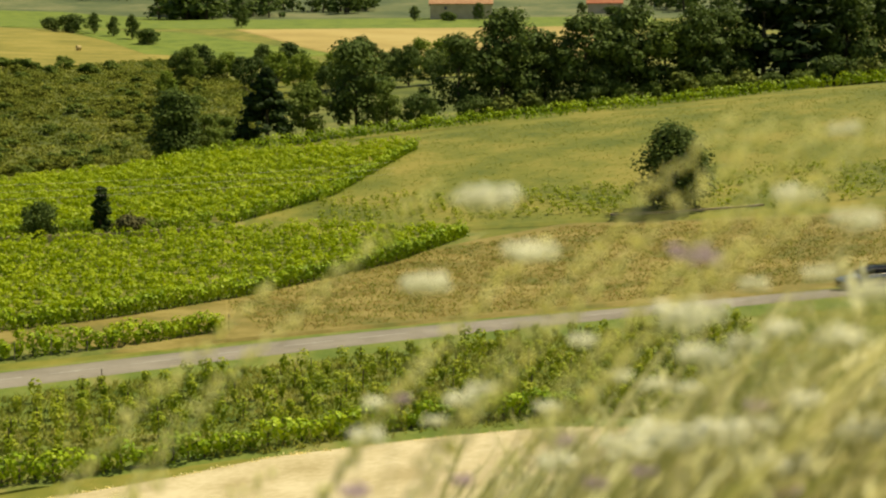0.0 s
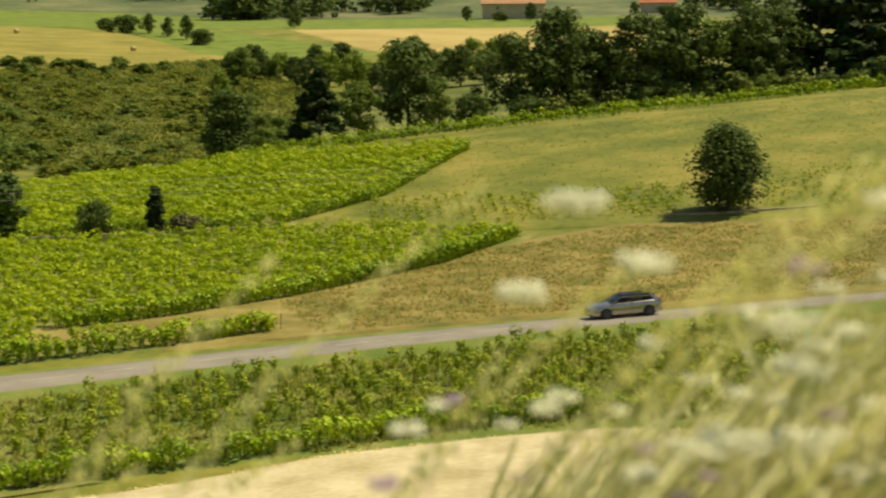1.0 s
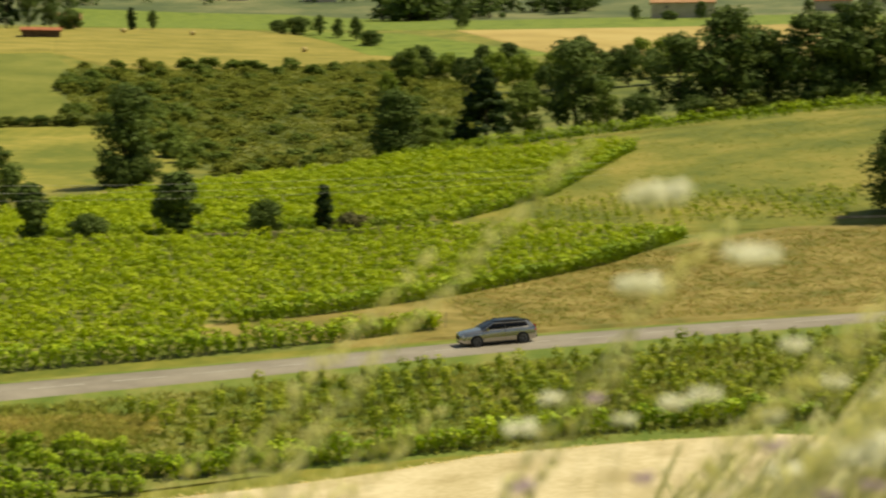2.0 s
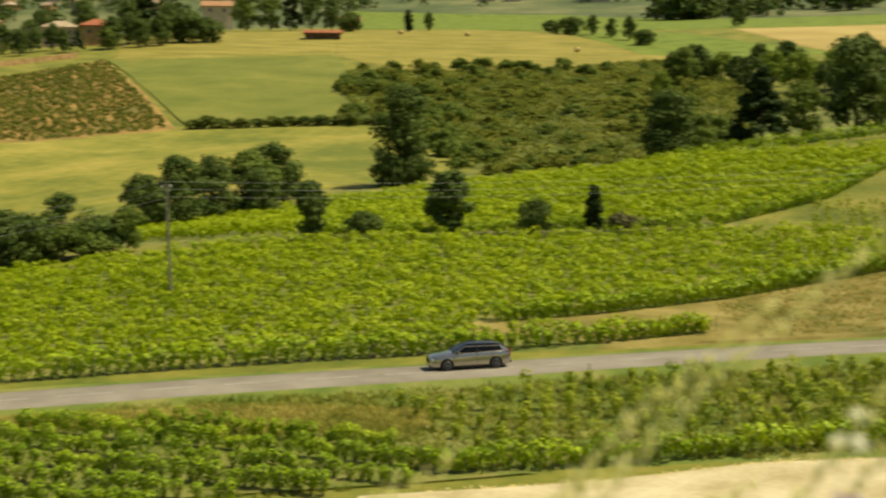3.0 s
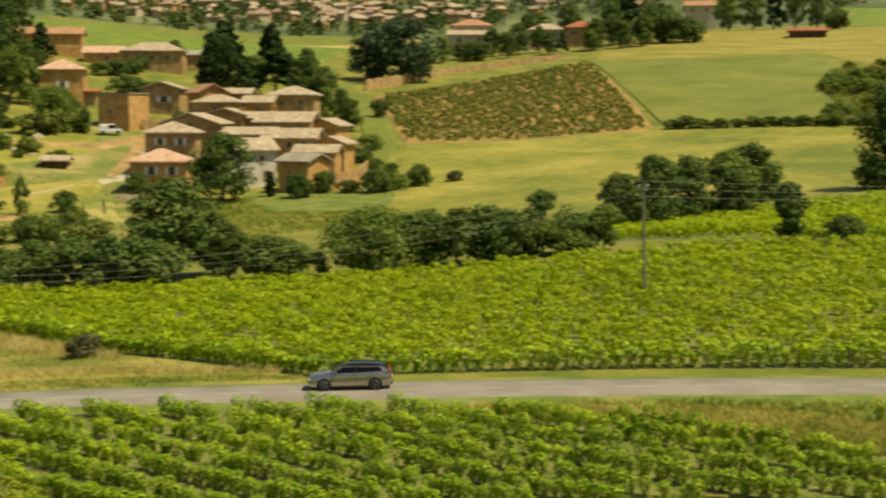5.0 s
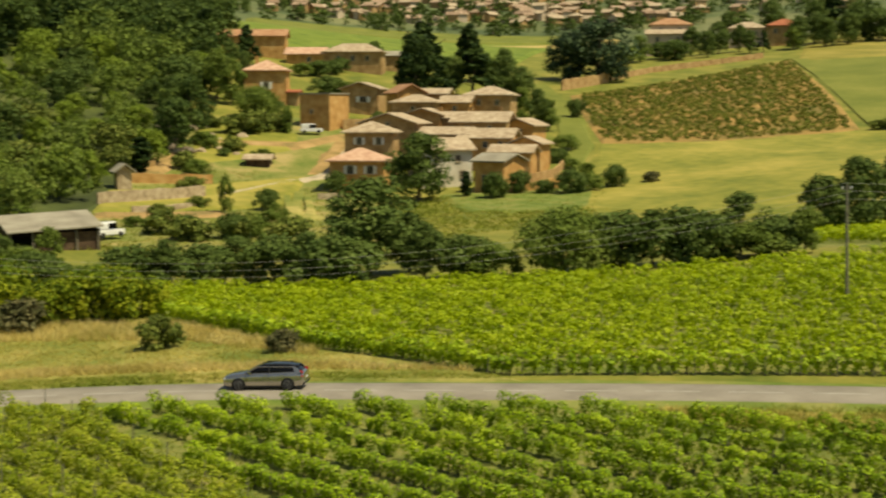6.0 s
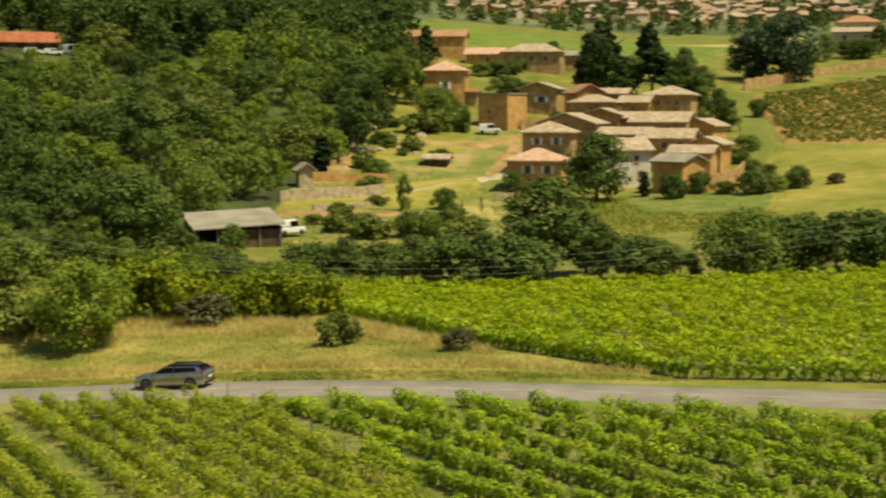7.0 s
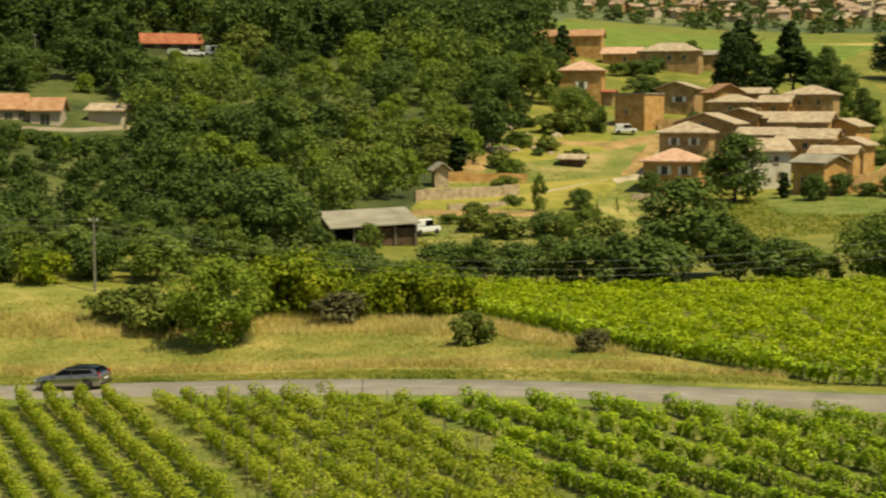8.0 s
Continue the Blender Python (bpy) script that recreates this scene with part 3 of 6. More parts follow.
vineyard("vine_field", FAR_FIELD, 97, 1.5, 0.8, 54, 1.2, 0.52, 0.25, M_VINE, "dense bright green grapevines in leaf beyond the road", 1, gap=0.1, low=0.2)
vineyard("vine_field", UPPER_FIELD, 112, 1.65, 1.0, 46, 1.3, 0.62, 0.32, M_VINE, "bright green grapevines on the upper slope", 2, gap=0.08, low=0.2)
NEAR_SPOTS = vineyard("vine_field", NEAR_DARK, HEAD, 2.4, 0.45, 165, 1.05, 0.38, 0.14, M_VINE_DARK, "deep green grapevines in rows below the road", 3, gap=0.07, keep=lambda p: math.hypot(p[0], p[1]) > 65.5)
vineyard("vine_field", NEAR_LEFT, 82, 1.6, 0.8, 150, 1.15, 0.48, 0.15, M_VINE_PALE, "pale young grapevines among weeds", 4, gap=0.06)
vineyard("vine_field", NEAR_ROWS, 81.5, 1.6, 0.6, 120, 1.3, 0.34, 0.15, M_VINE_PALE, "trellised vine rows with bare soil between", 5, gap=0.01)
vineyard("weedy_vines", [(-12, 69), (0, 67), (12, 65), (18, 66), (22, 75), (12, 80.5), (0, 84), (-12, 92)], 105, 1.8, 1.1, 80, 1.2, 0.36, 0.19, M_VINE_PALE, "thin weedy vines below the road", 6, gap=0.25)
vineyard("garden_vines", [(5, 128), (-7, 127), (-7.7, 139), (5, 141)], 95, 1.6, 1.0, 26, 0.8, 0.45, 0.22, M_VINE_PALE, "low sparse vines beside the lone tree", 7, gap=0.2)
vineyard("garden_vines", [(-10.5, 127), (-22, 133), (-22, 150), (-10.5, 140)], 95, 1.6, 1.0, 22, 0.8, 0.45, 0.22, M_VINE_PALE, "low sparse vines on the meadow slope", 8, gap=0.35)
vineyard("young_vines", [(39.3, 286), (34.5, 292), (29.9, 309), (32.3, 434), (36, 399), (40.4, 364)], 33, 1.9, 1.5, 22, 0.8, 0.95, 0.5, M_YOUNGVINE, "olive-green young vines on ochre soil", 9, gap=0.2, loose=0.9)
vineyard("scrub_growth", [(8, 222), (11.5, 224), (18.3, 234), (21.6, 300), (23, 330), (23, 396), (16, 398), (10.5, 424), (6, 300)], 20, 2.4, 2.2, 22, 1.0, 1.5, 0.5, M_SCRUBLEAF, "low olive-green scrub covering the rough slope", 11, gap=0.12, loose=1.1)
HEDGE_ROW = [(11, 199), (5, 192), (0, 190), (-8, 194), (-14, 208), (-20, 224)]
vineyard("vine_row", HEDGE_ROW + [(a, r + 4.2) for a, r in HEDGE_ROW[::-1]], 100, 1.4, 0.9, 34, 1.7, 0.6, 0.3, M_VINE_DARK, "long vine row along the top of the meadow", 10)


def edge_row(line, step, per, seed, mat, label, tall=1.3):
    """One full row of vines along a run of (bearing, distance)."""
    rng = np.random.default_rng(seed)
    spots = []
    for (a0, r0), (a1, r1) in zip(line, line[1:]):
        p, q = xy(a0, r0), xy(a1, r1)
        n = max(1, int(np.linalg.norm(q - p) / step))
        spots += [p + (q - p) * i / n for i in range(n)]
    c, nor, s = vine_leaves(spots, per, tall + 0.05, 0.55, 0.24, rng, 0.2)
    # a bare, open side under the canopy: trunks and few hanging leaves
    k = per // 3
    low = np.repeat(np.array([(p[0], p[1], ground_z(p[0], p[1])) for p in spots]), k, 0)
    m = len(low)
    out = -low * np.array((1, 1, 0)) / np.linalg.norm(low[:, :2], axis=1)[:, None]
    low += np.stack([rng.normal(0, 0.2, m), rng.normal(0, 0.2, m), rng.uniform(0.06, 0.65, m)], 1)
    c, nor, s = np.concatenate([c, low]), np.concatenate([nor, out * 1.6]), np.concatenate([s, rng.uniform(0.12, 0.22, m)])
    tagged(new("vine_row", leaf_mesh("vine_row", c, nor, s, mat, rng, jitter=0.3)), label, "vineyard", kind="stuff")
    bm = bmesh.new()
    for p in spots:
        z = ground_z(p[0], p[1])
        rod(bm, (p[0], p[1], z - 0.1), (p[0] + rng.uniform(-0.1, 0.1), p[1], z + 0.7), 0.06, 0.04, 5)
    tagged(part("vine_trunks", bm, M_BARK, None), "dark gnarled vine trunks under the leaves", "vine trunk", kind="stuff")


edge_row([(a, road_r(a) + 5.2 + max(0, 12 - a) * 0.3) for a in range(9, 44)] + [(43.9, 86.6), (47, 91), (50.9, 97.4), (54, 107), (57.4, 118.4)], 0.55, 90, 71, M_VINE_DARK, "front row of the vineyard along the road")
edge_row([(17, 95.2), (13, 97.4), (8, 102), (2, 111.5), (-1, 121)], 0.55, 90, 72, M_VINE_DARK, "outer vine row beside the dry meadow")
edge_row([(-6, 69), (0, 67.3), (7, 65.5), (14, 64.2), (20, 63.2)], 0.7, 80, 75, M_VINE_DARK, "lowest vine row above the cut field", 1.1)
edge_row([(8.5, 132.4), (4.3, 143.2), (1, 168.4)], 0.6, 70, 73, M_VINE_DARK, "outer vine row of the upper vineyard")
edge_row([(24, 132.6), (16, 132.4), (9, 132.0)], 0.6, 70, 74, M_VINE_DARK, "vine row above the terrace wall", 1.2)


def near_vines():
    """The vines nearest the camera, each with its trunk, foliage and stake."""
    rng = np.random.default_rng(77)
    spots = [p for p in vine_spots(NEAR_DARK, HEAD, 2.4, 0.45, np.random.default_rng(3), 0.07) if math.hypot(p[0], p[1]) <= 65.5][:280]
    kinds = []
    for k in range(5):
        n = 150
        d = rng.normal(0, 1, (n, 3))
        d /= np.linalg.norm(d, axis=1)[:, None]
        off = d * (rng.uniform(0.55, 1.0, n) ** 0.5)[:, None] * np.array((0.34, 0.34, 0.5))
        off[:, :2] *= (0.78 + 0.27 * np.clip(d[:, 2:] + 0.5, 0, 1)) * 1.1
        off[:, 2] = np.where(off[:, 2] > 0, off[:, 2] * 0.7, off[:, 2] * 1.15) + 0.66
        foliage = leaf_mesh("foliage", off, d * np.array((1.0, 1.0, 0.5)) + np.maximum(d[:, 2:], 0) * np.array((0, 0, 1.3)), rng.uniform(0.7, 1.3, n) * 0.145, M_VINE_DARK, rng, jitter=0.34)
        bm = rod(bmesh.new(), (0, 0, -0.1), (rng.uniform(-0.08, 0.08), 0.05, 0.45), 0.045, 0.035, 6)
        rod(bm, (0, 0.05, 0.42), (0.18, 0.0, 0.8), 0.03, 0.015, 5)
        rod(bm, (0, 0.05, 0.42), (-0.2, 0.05, 0.78), 0.03, 0.015, 5)
        trunk = bpy.data.meshes.new("trunk")
        bm.to_mesh(trunk)
        bm.free()
        trunk.materials.append(M_BARK)
        bm = rod(bmesh.new(), (0.12, 0.1, -0.2), (0.14, 0.1, 1.0), 0.025, 0.022, 5)
        stake = bpy.data.meshes.new("stake")
        bm.to_mesh(stake)
        bm.free()
        stake.materials.append(M_STAKE)
        kinds.append((trunk, foliage, stake))
    for i, p in enumerate(spots):
        sc = rng.uniform(0.7, 1.2)
        ob = thing("grapevine", Matrix.LocRotScale((p[0], p[1], ground_z(p[0], p[1])), Euler((0, 0, rng.uniform(0, 6.3))), (sc, sc, sc)), "leafy deep green grapevine tied to a grey stake", "vine", "grapevines below the road")
        for nm, me in zip(("trunk", "foliage", "stake"), kinds[i % 5]):
            o = new(nm, me)
            o.parent = ob


near_vines()


def stakes(name, spots, every, tall, label, mat=M_STAKE):
    bm = bmesh.new()
    for p in spots[::every]:
        z = ground_z(p[0], p[1])
        rod(bm, (p[0], p[1], z - 0.1), (p[0] + 0.03, p[1], z + tall), 0.035, 0.03, 4)
    tagged(part(name, bm, mat, None), label, "stake", kind="stuff")


stakes("vine_stakes", NEAR_SPOTS, 13, 1.25, "grey wooden stakes among the vines")
stakes("vine_stakes", vine_spots(NEAR_LEFT, 82, 1.7, 0.95, np.random.default_rng(4), 0.15), 4, 1.5, "pale grey stakes among young vines")
stakes("vine_stakes", vine_spots([(-12, 69), (0, 67), (12, 65), (18, 66), (22, 75), (12, 80.5), (0, 84), (-12, 92)], 105, 1.8, 1.1, np.random.default_rng(6), 0.25), 3, 1.2, "thin dark stakes among weedy vines", M_BARK)
FRONT_ROW = [xy(a, r) for a, r in [(8.5 + 0.68 * i, 0) for i in range(53)] for r in [road_r(8.5) if a < 8 else road_r(a) + 4.9 + max(0, 14 - a) * 0.25]]
stakes("vine_stakes", FRONT_ROW, 2, 1.1, "pale stakes along the vineyard edge")


# ---- trees ----
def crown_mesh(name, seed, tall, wide, low, blobs, per, leaf, mat, shape="round", ragged=0.35):
    """A crown of many leaf clumps with gaps and an uneven outline, from height low to tall."""
    rng = np.random.default_rng(seed)
    cs, ns, ss = [], [], []
    for b in range(blobs):
        u = rng.random() ** 0.8
        if shape == "cone":
            h = u
            rad = (1 - h) ** 0.8 * wide * rng.uniform(0.6, 1.0)
            size = wide * rng.uniform(0.22, 0.34) * (1.1 - 0.6 * h)
        elif shape == "column":
            h = u
            rad = wide * 0.62 * math.sin(math.pi * min(1, 0.12 + 0.86 * h)) ** 0.5 * rng.uniform(0.3, 1.0)
            size = wide * rng.uniform(0.28, 0.42)
        elif shape == "layered":
            h = (math.floor(u * 6) + rng.uniform(0.0, 0.35)) / 6
            rad = wide * (1 - 0.75 * h) * rng.uniform(0.2, 1.0)
            size = wide * rng.uniform(0.16, 0.26)
        else:
            h = u
            rad = wide * math.sqrt(max(0.05, 1 - (2 * h - 0.85) ** 2 * 0.8)) * rng.uniform(0.25, 0.95)
            size = wide * rng.uniform(0.22, 0.4)
        th = rng.uniform(0, math.tau)
        c = np.array((math.cos(th) * rad, math.sin(th) * rad, low + size * 0.5 + h * (tall - low - size * 0.9)))
        c += rng.normal(0, ragged * 0.2 * wide, 3) * np.array((1, 1, 0.4))
        d = rng.normal(0, 1, (per, 3))
        d /= np.linalg.norm(d, axis=1)[:, None]
        rr = size * rng.uniform(0.55, 1.08, (per, 1))
        flat = 0.5 if shape == "layered" else 0.8
        cs.append(c + d * rr * np.array((1, 1, flat)))
        ns.append(d + np.array((0, 0, 0.5)))
        ss.append(rng.uniform(0.6, 1.35, per) * leaf)
    return leaf_mesh(name, np.concatenate(cs), np.concatenate(ns), np.concatenate(ss), mat, rng, jitter=0.38)


def trunk_mesh(name, seed, tall, girth, low, limbs=5):
    rng = random.Random(seed)
    bm = bmesh.new()
    p, r = Vector((0, 0, -0.4)), girth
    for i in range(4):
        q = p + Vector((rng.uniform(-0.12, 0.12) * girth * 4, rng.uniform(-0.12, 0.12) * girth * 4, tall * 0.2))
        rod(bm, p, q, r, r * 0.78, 7)
        p, r = q, r * 0.78
    for i in range(limbs):
        h = low * 0.8 + (tall * 0.75 - low * 0.8) * i / max(1, limbs - 1)
        a = rng.uniform(0, math.tau)
        ln = tall * rng.uniform(0.16, 0.26)
        rod(bm, (0, 0, h), (math.cos(a) * ln, math.sin(a) * ln, h + ln * 0.8), girth * 0.4, girth * 0.12, 5)
    me = bpy.data.meshes.new(name)
    bm.to_mesh(me)
    bm.free()
    me.materials.append(M_BARK)
    return me


TREES = {}


def tree_kind(key, seed, tall, wide, low, blobs, per, leaf, mat, shape="round", girth=0.25, ragged=0.35):
    TREES[key] = (trunk_mesh("trunk", seed, tall, girth, max(low, 0.3)), crown_mesh("crown", seed, tall, wide, low, blobs, per, leaf, mat, shape, ragged), tall)


def tree(name, key, az, r, height, label, category="tree", spin=0.0, width=1.0, up=0.0, group=""):
    trunk, crown, tall = TREES[key]
    k = height / tall
    p = at(az, r, up)
    ob = thing(name, Matrix.LocRotScale(p, Euler((0, 0, spin)), None), label, category, group)
    for n, me in (("trunk", trunk), ("crown", crown)):
        o = new(n, me)
        o.parent = ob
        o.scale = (k * width, k * width, k)
    return ob


tree_kind("oak_a", 11, 12, 5.0, 0.5, 64, 80, 0.56, M_LEAF, girth=0.35)
tree_kind("oak_b", 12, 12, 4.6, 0.6, 56, 78, 0.56, M_LEAF, girth=0.32, ragged=0.5)
tree_kind("oak_c", 13, 12, 4.2, 1.0, 54, 76, 0.53, M_LEAF, girth=0.28, ragged=0.7)
tree_kind("light_a", 14, 8, 3.4, 0.4, 50, 74, 0.42, M_LEAF_LIGHT)
tree_kind("light_b", 15, 8, 3.0, 0.8, 46, 72, 0.42, M_LEAF_LIGHT, ragged=0.55)
tree_kind("pine", 16, 11, 3.4, 0.2, 90, 56, 0.6, M_LEAF_DARK, "cone", girth=0.3)
tree_kind("dark_round", 27, 14, 5.0, 0.3, 90, 54, 0.6, M_LEAF_DARK, girth=0.4)
tree_kind("cedar", 17, 14, 7.0, 0.5, 90, 54, 0.75, M_LEAF_BLUE, "round", girth=0.45)
tree_kind("cypress", 18, 4.5, 0.8, 0.1, 60, 60, 0.24, M_LEAF_DARK, "column", girth=0.12)
tree_kind("poplar", 19, 5.5, 1.7, 0.3, 70, 70, 0.29, M_LEAF, "column", girth=0.15)
tree_kind("bush_a", 20, 3, 2.2, 0.0, 34, 84, 0.28, M_LEAF, girth=0.1)
tree_kind("bush_b", 21, 3, 2.4, 0.0, 34, 84, 0.28, M_LEAF_LIGHT, girth=0.1)
tree_kind("bush_olive", 22, 2.2, 1.8, 0.0, 28, 50, 0.36, M_LEAF_OLIVE, girth=0.08, ragged=0.6)
tree_kind("bush_yellow", 23, 2.6, 2.6, 0.0, 40, 90, 0.24, M_LEAF_YELLOW, girth=0.08, ragged=0.6)
tree_kind("bush_dry", 24, 2.0, 1.6, 0.0, 26, 54, 0.28, M_LEAF_GREY, girth=0.06, ragged=0.6)
tree_kind("fig", 25, 6, 3.4, 0.1, 64, 110, 0.27, M_LEAF_FRESH, girth=0.12, ragged=0.5)
tree_kind("willow", 26, 5, 4.4, 0.0, 90, 100, 0.32, M_LEAF_LIGHT, girth=0.2, ragged=0.15)
tree_kind("hill_a", 31, 8, 4.2, 0.6, 34, 64, 0.54, M_LEAF_DEEP, girth=0.2, ragged=0.5)
tree_kind("hill_b", 32, 8, 3.8, 0.6, 34, 64, 0.54, M_LEAF_FRESH, girth=0.2, ragged=0.6)
tree_kind("hill_c", 33, 8, 4.6, 0.4, 36, 64, 0.54, M_LEAF, girth=0.2, ragged=0.7)
tree_kind("hill_d", 34, 9, 3.2, 0.6, 40, 44, 0.68, M_LEAF_DARK, "cone", girth=0.2)
tree_kind("hill_e", 36, 7, 4.0, 0.3, 34, 54, 0.58, M_LEAF_OLIVE, girth=0.2, ragged=0.6)
tree_kind("scrub_a", 37, 3, 2.2, 0.0, 18, 34, 0.5, M_LEAF_LIGHT, girth=0.08, ragged=0.5)
tree_kind("scrub_b", 38, 3, 2.4, 0.0, 18, 34, 0.5, M_SCRUBLEAF, girth=0.08, ragged=0.5)
tree_kind("scrub_c", 39, 3, 2.2, 0.0, 18, 34, 0.55, M_LEAF_LIGHT, girth=0.08, ragged=0.5)
tree_kind("wood_a", 41, 8, 4.4, 0.4, 24, 44, 0.66, M_LEAF_DEEP, ragged=0.5)
tree_kind("wood_b", 42, 8, 4.4, 0.4, 24, 44, 0.66, M_LEAF_LIGHT, ragged=0.5)
tree_kind("wood_d", 43, 10, 3.4, 0.4, 24, 30, 0.9, M_LEAF_DARK, "cone")
tree_kind("lone", 46, 7.4, 3.5, 0.0, 130, 70, 0.3, M_LEAF, "column", girth=0.2, ragged=0.25)
tree_kind("oval", 44, 9.6, 3.9, 0.0, 90, 84, 0.4, M_LEAF, "column", girth=0.25, ragged=0.3)
tree_kind("oval_dark", 45, 12, 4.0, 0.0, 84, 84, 0.44, M_LEAF, "column", girth=0.3, ragged=0.6)
tree_kind("far_tree", 35, 8, 3.6, 0.2, 14, 18, 1.1, M_LEAF, girth=0.25, ragged=0.5)


# ---- trees where they stand ----
PICK = random.Random(7)


def spin():
    return PICK.uniform(0, math.tau)


tree("lone_tree", "lone", -9.1, 128, 7.4, "dark green lone tree on the meadow edge", spin=1.0, width=1.22)
# the wood along the top of the meadow
for az, r, h, key, w in ((10.45, 204, 9.8, "oval", 1.25), (9.3, 208, 6, "light_a", 0.9), (6.9, 203, 11.0, "pine", 1.25), (5.4, 207, 8.5, "light_b", 1.0), (3.4, 212, 13.4, "oak_a", 0.95), (2.2, 208, 7, "light_a", 0.8),
                         (0.9, 205, 4.6, "bush_a", 0.9), (-0.6, 214, 12.4, "oak_c", 1.0), (-2.3, 216, 15.2, "oak_a", 0.95), (-4.0, 218, 11.6, "oak_b", 1.0), (-5.6, 216, 13.4, "oak_c", 1.1), (-7.2, 218, 14.0, "oak_a", 0.95),
                         (-8.7, 219, 11.5, "light_b", 1.1), (-9.8, 221, 13.0, "oak_b", 1.0), (-11.0, 224, 12.6, "oak_c", 1.1), (-12.4, 228, 15.5, "hill_d", 1.6), (-13.9, 230, 15.5, "hill_d", 1.7), (-15.4, 232, 14.5, "oak_a", 1.0),
                         (-17.2, 236, 14, "oak_b", 1.0), (-19.2, 238, 14, "oak_a", 1.0), (-21.5, 240, 14, "oak_c", 1.0), (-3.2, 225, 12.5, "oak_b", 1.0), (-6.5, 227, 12.5, "oak_a", 1.0), (-10.4, 232, 12.5, "oak_a", 1.0), (-14.6, 240, 15, "oak_c", 1.1)):
    tree("woodland_tree", key, az, r, h, "tall dense green tree in the wood edge", spin=spin(), width=w, group="wood edge above the meadow")
for i in range(16):
    tree("undergrowth_bush", PICK.choice(("bush_a", "bush_b", "bush_olive")), -1.2 - 1.15 * i, 209 + 0.9 * i, PICK.uniform(2.4, 4.2), "dense green undergrowth bush at the wood edge", "bush", spin(), 1.2, group="undergrowth of the wood")
# small trees along the terrace wall
for name, key, az, h, w, label in (("terrace_tree", "poplar", 24.5, 5.4, 1.15, "narrow dark green tree by the terrace wall"), ("terrace_bush", "bush_a", 22.4, 2.5, 1.05, "round dark bush by the terrace wall"), ("terrace_tree", "poplar", 19.0, 6.0, 1.4, "upright leafy green tree by the terrace wall"),
                                   ("terrace_tree", "bush_a", 15.6, 3.3, 0.72, "short bushy dark tree by the terrace wall"), ("cypress", "cypress", 13.3, 4.4, 1.35, "slim dark cypress beside a dry shrub"), ("dry_shrub", "bush_dry", 12.3, 2.0, 1.1, "brown dry shrub by the terrace wall")):
    tree(name, key, az, 130.6, h, label, "bush" if "bush" in name or "shrub" in name else "tree", spin(), w)
# trees in the dip behind the upper vines and below the yellow pasture
tree("dark_tree", "oval_dark", 20.9, 205, 14.0, "tall ragged dark tree at the pasture corner", spin=0.4, width=1.05)
for az, r, h in ((21.4, 204, 3.4), (20.3, 203.5, 3.8), (20.9, 203, 2.6)):
    tree("corner_bush", "bush_a", az, r, h, "dark bush under the tree at the pasture corner", "bush", az, 1.1, group="bushes at the pasture corner")
tree("dark_tree", "oak_b", 20.6, 205, 6.0, "low dark tree at the pasture corner", spin=2.4, width=0.8)
tree("dip_tree", "light_b", 25.2, 196, 4.5, "small rounded green tree in the dip", spin=2.0)
for az, r, h, key, w in ((30.9, 160, 6.5, "oak_b", 0.95), (29.7, 164, 8.2, "oak_a", 0.9), (28.3, 170, 7.8, "oak_b", 1.0), (27.0, 175, 8.0, "light_b", 1.1), (25.9, 180, 8.4, "oak_c", 1.0), (26.5, 172, 6.0, "oak_a", 0.9)):
    tree("hedge_tree", key, az, r, h, "dark green hedge tree behind the vines", spin=spin(), width=w * 1.2, group="trees behind the vineyard")
for az, r, h, key, w in ((34.0, 138, 5.6, "oak_c", 0.85), (32.6, 135, 3.4, "bush_a", 1.0), (31.6, 134, 4.1, "light_b", 0.8), (33.2, 133, 2.9, "bush_b", 1.0), (35.2, 133, 4.1, "bush_a", 0.85), (36.3, 134, 4.9, "bush_a", 0.85), (37.4, 134, 5, "oak_b", 0.8), (38.6, 134, 5, "bush_a", 0.85),
                         (43.6, 132, 3.2, "bush_b", 1.0), (44.9, 133, 3.9, "bush_a", 0.9), (46.4, 134, 5, "oak_b", 0.9), (51.0, 134, 4.7, "oak_b", 0.9), (52.3, 135, 4.4, "bush_a", 0.9), (53.8, 135, 4.5, "oak_a", 0.8), (55.2, 134, 3.9, "bush_a", 0.9),
                         (56.5, 134, 4.4, "oak_b", 0.9), (57.8, 135, 3.8, "bush_a", 0.9), (59.0, 135, 2.3, "bush_b", 1.1), (60.4, 136, 2.1, "bush_a", 1.2), (61.6, 138, 3, "bush_a", 0.9), (49.9, 132, 4.4, "bush_a", 1.0)):
    tree("hedge_bush", key, az, r, h, "thick green hedge bush behind the vines", "bush", spin(), w * 1.35, group="hedge behind the vineyard")
tree("round_willow", "willow", 40.9, 132, 5.7, "broad rounded grey-green willow behind the vines", spin=1.0, width=0.9)
tree("walnut_tree", "oak_a", 48.6, 139, 9.2, "large spreading green tree below the village", spin=2.2, width=1.3)
tree("walnut_tree", "oak_b", 47.0, 140, 5.6, "spreading green tree below the village", spin=0.2, width=1.25)
tree("dark_hedge_tree", "oak_a", 64.7, 152, 9.4, "broad very dark tree beside the barn", spin=3.0, width=1.15)
tree("dark_hedge_tree", "oak_b", 66.6, 155, 7.5, "dark tree at the foot of the wooded hill", spin=3.6, width=1.15)
